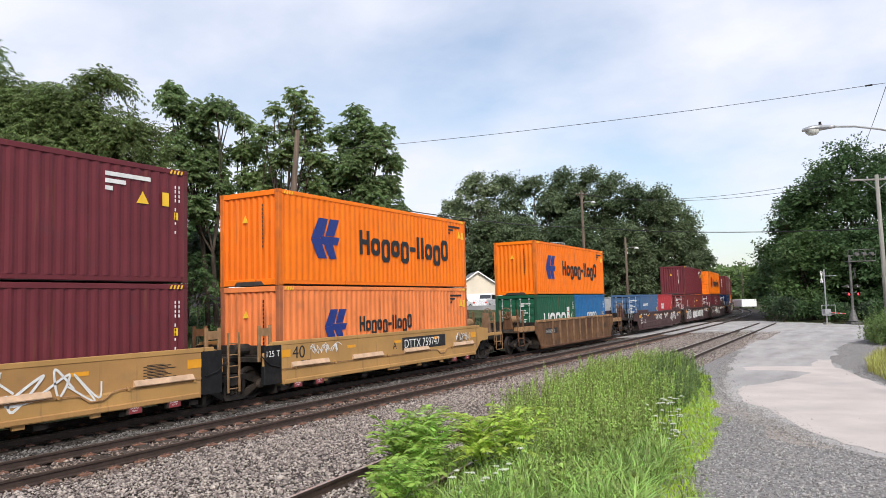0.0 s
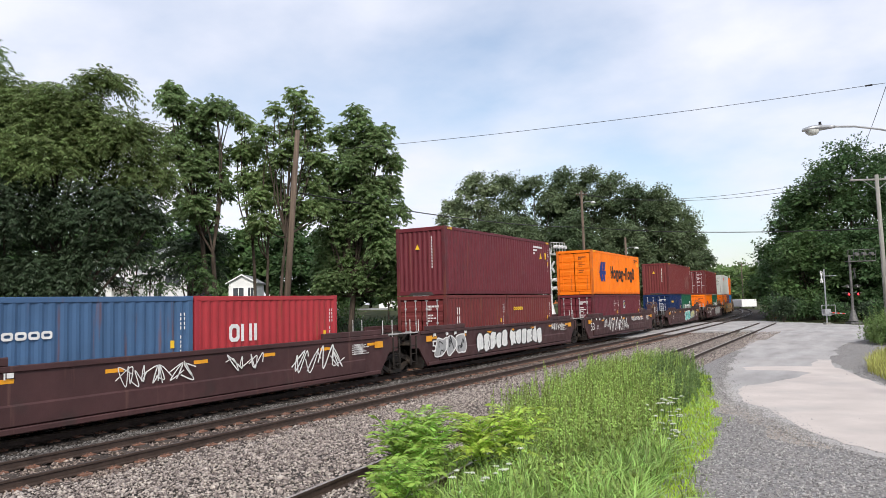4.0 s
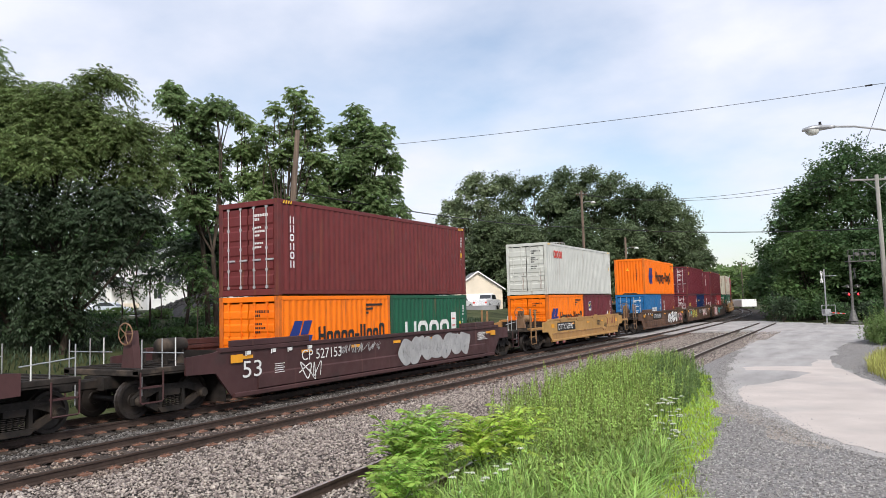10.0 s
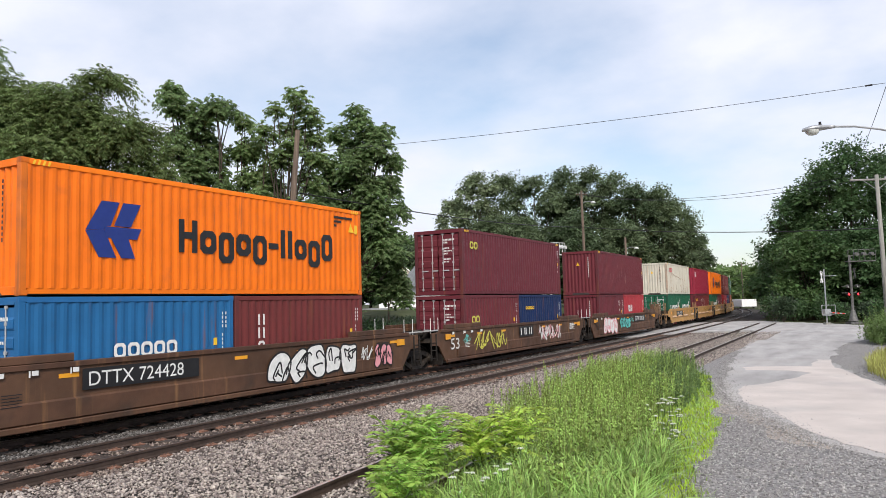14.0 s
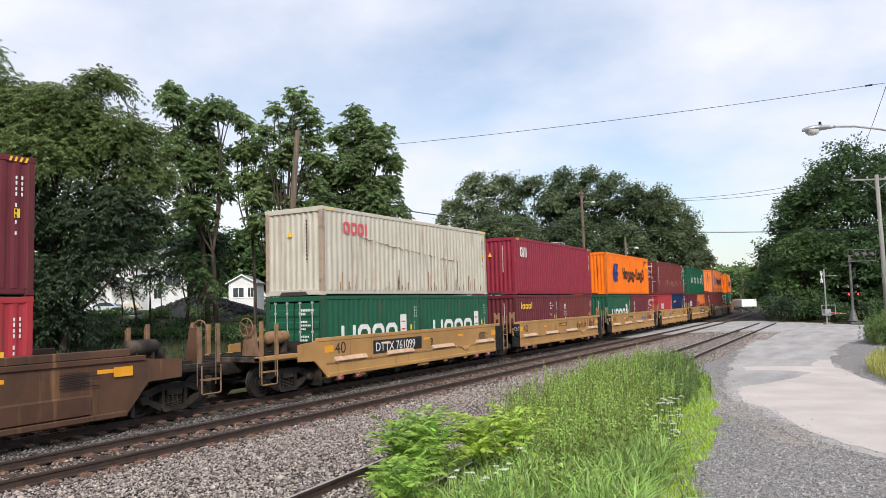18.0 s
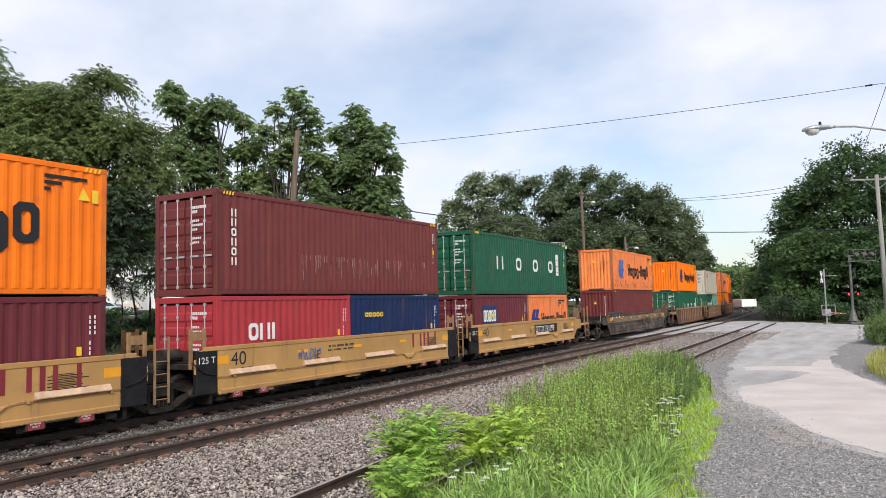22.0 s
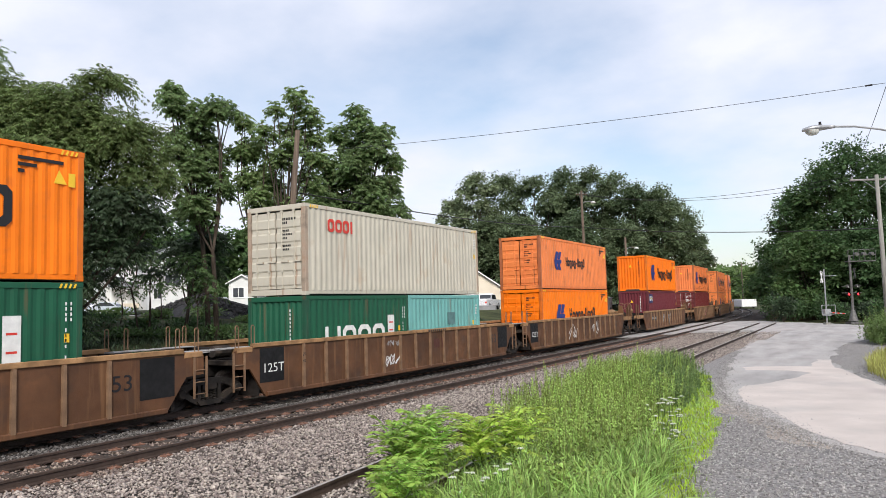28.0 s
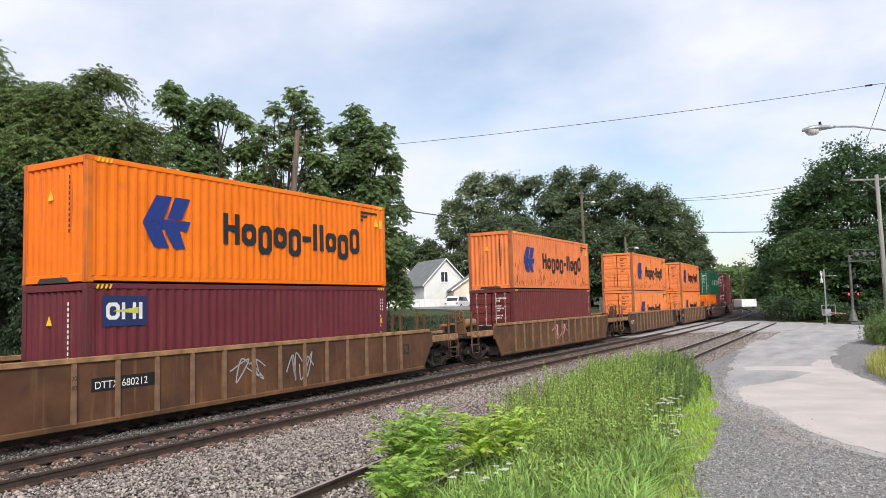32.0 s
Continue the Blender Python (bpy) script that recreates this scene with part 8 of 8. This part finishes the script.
def street_lamp():
    hx, hy = place(0.522, 17.7)
    p = tagged(new("street_lamp"), "grey cobra-head street lamp on a curved arm", "street lamp")
    p.matrix_basis = pose(hx, hy, 0)
    d = Vector((0.8703, 0.4925, 0))
    z = 6.58
    base = d * 2.9
    part("pole", Shape().cyl(base + Vector((0, 0, -0.3)), base + Vector((0, 0, z + 0.1)), 0.11, 0.07, n=12), M_STEEL, p, smooth=True)
    pts = [base + Vector((0, 0, z - 0.45)), d * 2.2 + Vector((0, 0, z - 0.22)), d * 1.5 + Vector((0, 0, z - 0.05)), d * 0.9 + Vector((0, 0, z + 0.035)), d * 0.33 + Vector((0, 0, z + 0.045))]
    part("arm", Shape().pipe(pts, 0.028, 8), M_STEEL, p)
    # head: long tapered shell with a bowl beneath
    ring = lambda w, h, n=10: [(w * math.cos(a), h * math.sin(a)) for a in (2 * math.pi * k / n for k in range(n))]
    vs, fs, n = [], [], 10
    for t, w, h, zz in ((-0.40, 0.02, 0.015, -0.03), (-0.36, 0.10, 0.045, -0.02), (-0.2, 0.16, 0.075, 0.0), (0.0, 0.14, 0.075, 0.02), (0.22, 0.075, 0.055, 0.035), (0.40, 0.045, 0.04, 0.045)):
        vs += [tuple(Vector((-0.4925, 0.8703, 0)) * a + d * t + Vector((0, 0, z + b + zz))) for a, b in ring(w, h)]
    for j in range(5):
        fs += [(j * n + i, j * n + (i + 1) % n, (j + 1) * n + (i + 1) % n, (j + 1) * n + i) for i in range(n)]
    fs += [tuple(range(n)), tuple(range(len(vs) - 1, len(vs) - n - 1, -1))]
    head = part("lamp_head", Shape().add(vs, fs), M_STEEL, p, smooth=True)
    part("lens", Shape().lathe([(0.16, 0.0), (0.15, -0.06), (0.10, -0.11), (0.0, -0.13)], 14, 2), M_LENS, head, "glass bowl", True, Matrix.Translation(d * -0.15 + Vector((0, 0, z - 0.035))))
    part("photocell", Shape().lathe([(0.0, 0.09), (0.03, 0.085), (0.035, 0.0), (0.0, 0.0)], 8, 2), M_BLACK, head, m=Matrix.Translation(Vector((0, 0, z + 0.085)) + d * 0.05))


street_lamp()


def crossing_signals():
    x, y = place(0.5165, 66)
    g = tagged(new("crossing_gate"), "level crossing mast with crossbuck and lowered gate stub", "crossing signal")
    g.matrix_basis = pose(x, y, -0.1, 0, 0, 29.6)
    part("mast", Shape().cyl((0, 0, 0), (0, 0, 4.9), 0.06, n=10), M_STEEL, g)
    part("footing", Shape().box(-0.25, 0.25, -0.25, 0.25, -0.1, 0.15, 0.03), M_POLE_G, g, "concrete footing")
    for a in (-52, 52):
        part("crossbuck_board", Shape().box(-0.62, 0.62, -0.012, 0.012, -0.11, 0.11), M_TRIM, g, "white board of a weathered crossbuck", m=pose(-0.30, -0.12, 4.2, 0, 0, 50) @ pose(0, 0, 0, 0, a, 0))
    part("light_arm", Shape().cyl((0, 0, 4.3), (1.1, 0, 4.3), 0.03, n=6), M_STEEL, g)
    part("mechanism_box", Shape().box(-0.28, 0.28, -0.3, 0.2, 0.75, 1.35, 0.03), M_STEEL, g)
    part("railing", Shape().pipe([(-0.6, -0.4, 0.9), (-0.6, -0.4, 1.7), (0.6, -0.4, 1.7), (0.6, -0.4, 0.9), (-0.6, -0.4, 0.9)], 0.03), M_STEEL, g)
    arm = part("gate_arm", Shape().box(0.1, 1.5, -0.42, -0.36, -0.03, 0.05), M_STEEL, g, "red and white striped gate arm", m=pose(0, 0, 1.05, 0, 6, 0))
    for k in range(3):
        part("red_stripe", Shape().box(0.3 + 0.45 * k, 0.5 + 0.45 * k, -0.425, -0.355, -0.032, 0.052), INK["red"], arm)


def signal_mast(ratio, depth, z0, turn, lit_row, label, metal):
    x, y = place(ratio, depth)
    c = tagged(new("crossing_signal"), label, "crossing signal")
    c.matrix_basis = pose(x, y, z0, 0, 0, turn)
    part("mast", Shape().cyl((0, 0, 0.3), (0, 0, 6.1), 0.13, 0.10, n=12), metal, c)
    part("base_cone", Shape().lathe([(0.42, 0.2), (0.36, 0.3), (0.16, 1.2), (0.0, 1.2)], 12, 2), metal, c)
    part("footing", Shape().box(-0.5, 0.5, -0.5, 0.5, -0.1, 0.12, 0.05), metal, c, "concrete footing")
    cage = part("walkway", Shape().box(-0.3, 2.2, -0.35, 0.35, 5.55, 5.63), metal, c, "steel walkway")
    for k in range(6):
        part("rail_post", Shape().cyl((-0.3 + 0.5 * k, -0.35, 5.63), (-0.3 + 0.5 * k, -0.35, 6.6), 0.025, n=5), metal, cage)
    for z in (6.1, 6.6):
        part("rail_bar", Shape().cyl((-0.3, -0.35, z), (2.2, -0.35, z + 0.05), 0.025, n=5), metal, cage)
    for k in range(3):
        part("roof_signal", Shape().cyl((0.3 + 0.7 * k, -0.3, 6.25), (0.3 + 0.7 * k, -0.75, 6.22), 0.13, 0.16, n=10), metal, cage)
    for z, lit in ((3.35, False), (2.62, lit_row)):
        part("light_bar", Shape().cyl((-0.9, 0, z + (0.12 if lit else 0)), (0.9, 0, z + (0.12 if lit else 0)), 0.03, n=6), metal, c)
        for sx in (-1, 1):
            xx = sx * 0.42
            hd = part("light_head", Shape().lathe([(0.0, 0.12), (0.13, 0.10), (0.15, -0.08), (0.15, -0.3), (0.14, -0.3), (0.14, -0.06), (0.0, -0.05)], 12, 1), M_BLACK if lit else metal, c, m=pose(xx, -0.1, z))
            part("light_disc", Shape().lathe([(0.0, -0.1), (0.135, -0.09)], 12, 1), M_RED if lit else M_LENS, hd)
    for a in (-52, 52):
        part("crossbuck_board", Shape().box(-0.6, 0.6, -0.012, 0.012, -0.10, 0.10), metal, c, "crossbuck board seen edge on", m=pose(0.42, 0.1, 4.5, 0, a, 75))


crossing_signals()
signal_mast(0.5525, 67, -0.1, 29.6, True, "steel crossing signal mast with lit red lights and a walkway", M_MAST)
signal_mast(0.145, 64, 1.11, 82, False, "steel crossing signal mast with a walkway beyond the tracks", M_STAKE)


def relay_cabinet():
    x, y = place(0.2185, 66)
    c = tagged(new("relay_cabinet"), "silver steel relay cabinet beside the level crossing", "cabinet")
    c.matrix_basis = pose(x, y, 0.85, 0, 0, 30)
    part("body", Shape().box(-0.5, 0.5, -0.4, 0.4, 0.1, 1.9, 0.02), M_STEEL, c)
    part("roof", Shape().box(-0.56, 0.56, -0.46, 0.46, 1.9, 1.96, 0.01), M_STEEL, c)
    d = part("door", Shape().box(-0.42, 0.42, -0.43, -0.401, 0.2, 1.8, 0.008), M_STEEL, c)
    part("handle", Shape().box(0.3, 0.34, -0.46, -0.431, 0.9, 1.08), M_BLACK, d)
    part("footing", Shape().box(-0.5, 0.5, -0.4, 0.4, -0.6, 0.1), M_POLE_G, c, "concrete footing")


relay_cabinet()


def far_trailer():
    x, y = place(0.405, 178)
    t = tagged(new("box_trailer"), "white box trailer parked beyond the bend", "trailer")
    t.matrix_basis = pose(x, y, -0.25, 0, 0, 29)
    part("box", Shape().box(-1.6, 1.9, -3, 3, 0.45, 2.2, 0.05), M_TRIM, t)
    part("chassis", Shape().box(-1.4, 1.7, -2.8, 2.8, 0.3, 0.45), M_BLACK, t)
    for sx in (-1.4, 1.7):
        part("tyre", Shape().lathe([(0.0, -0.12), (0.3, -0.12), (0.3, 0.12), (0.0, 0.12)], 14, 0), M_BLACK, t, m=pose(sx, -1.6, 0.3))


far_trailer()

# ---- moving things ----
def motions():
    """The train runs past at a steady pace, every wheelset turning."""
    for ob, mid, z in TRAIN:
        rows = []
        for k in range(33):
            rows.append((float(k), Matrix.Translation((0, 0, z)) @ on_track(mid - gone(k))))
        walk(ob, rows)
    keyed = {}
    for ob, dy in WHEELS:
        ob.rotation_mode = "QUATERNION"
        if dy not in keyed:
            walk(ob, [(k / FPS, Matrix.Translation((0, dy, 0.465)) @ Matrix.Rotation(gone(k / FPS) / 0.465, 4, "X")) for k in range(32 * FPS + 1)])
            keyed[dy] = ob.animation_data
        else:
            keys = ob.animation_data_create()
            keys.action = keyed[dy].action
            keys.action_slot = keyed[dy].action_slot


motions()
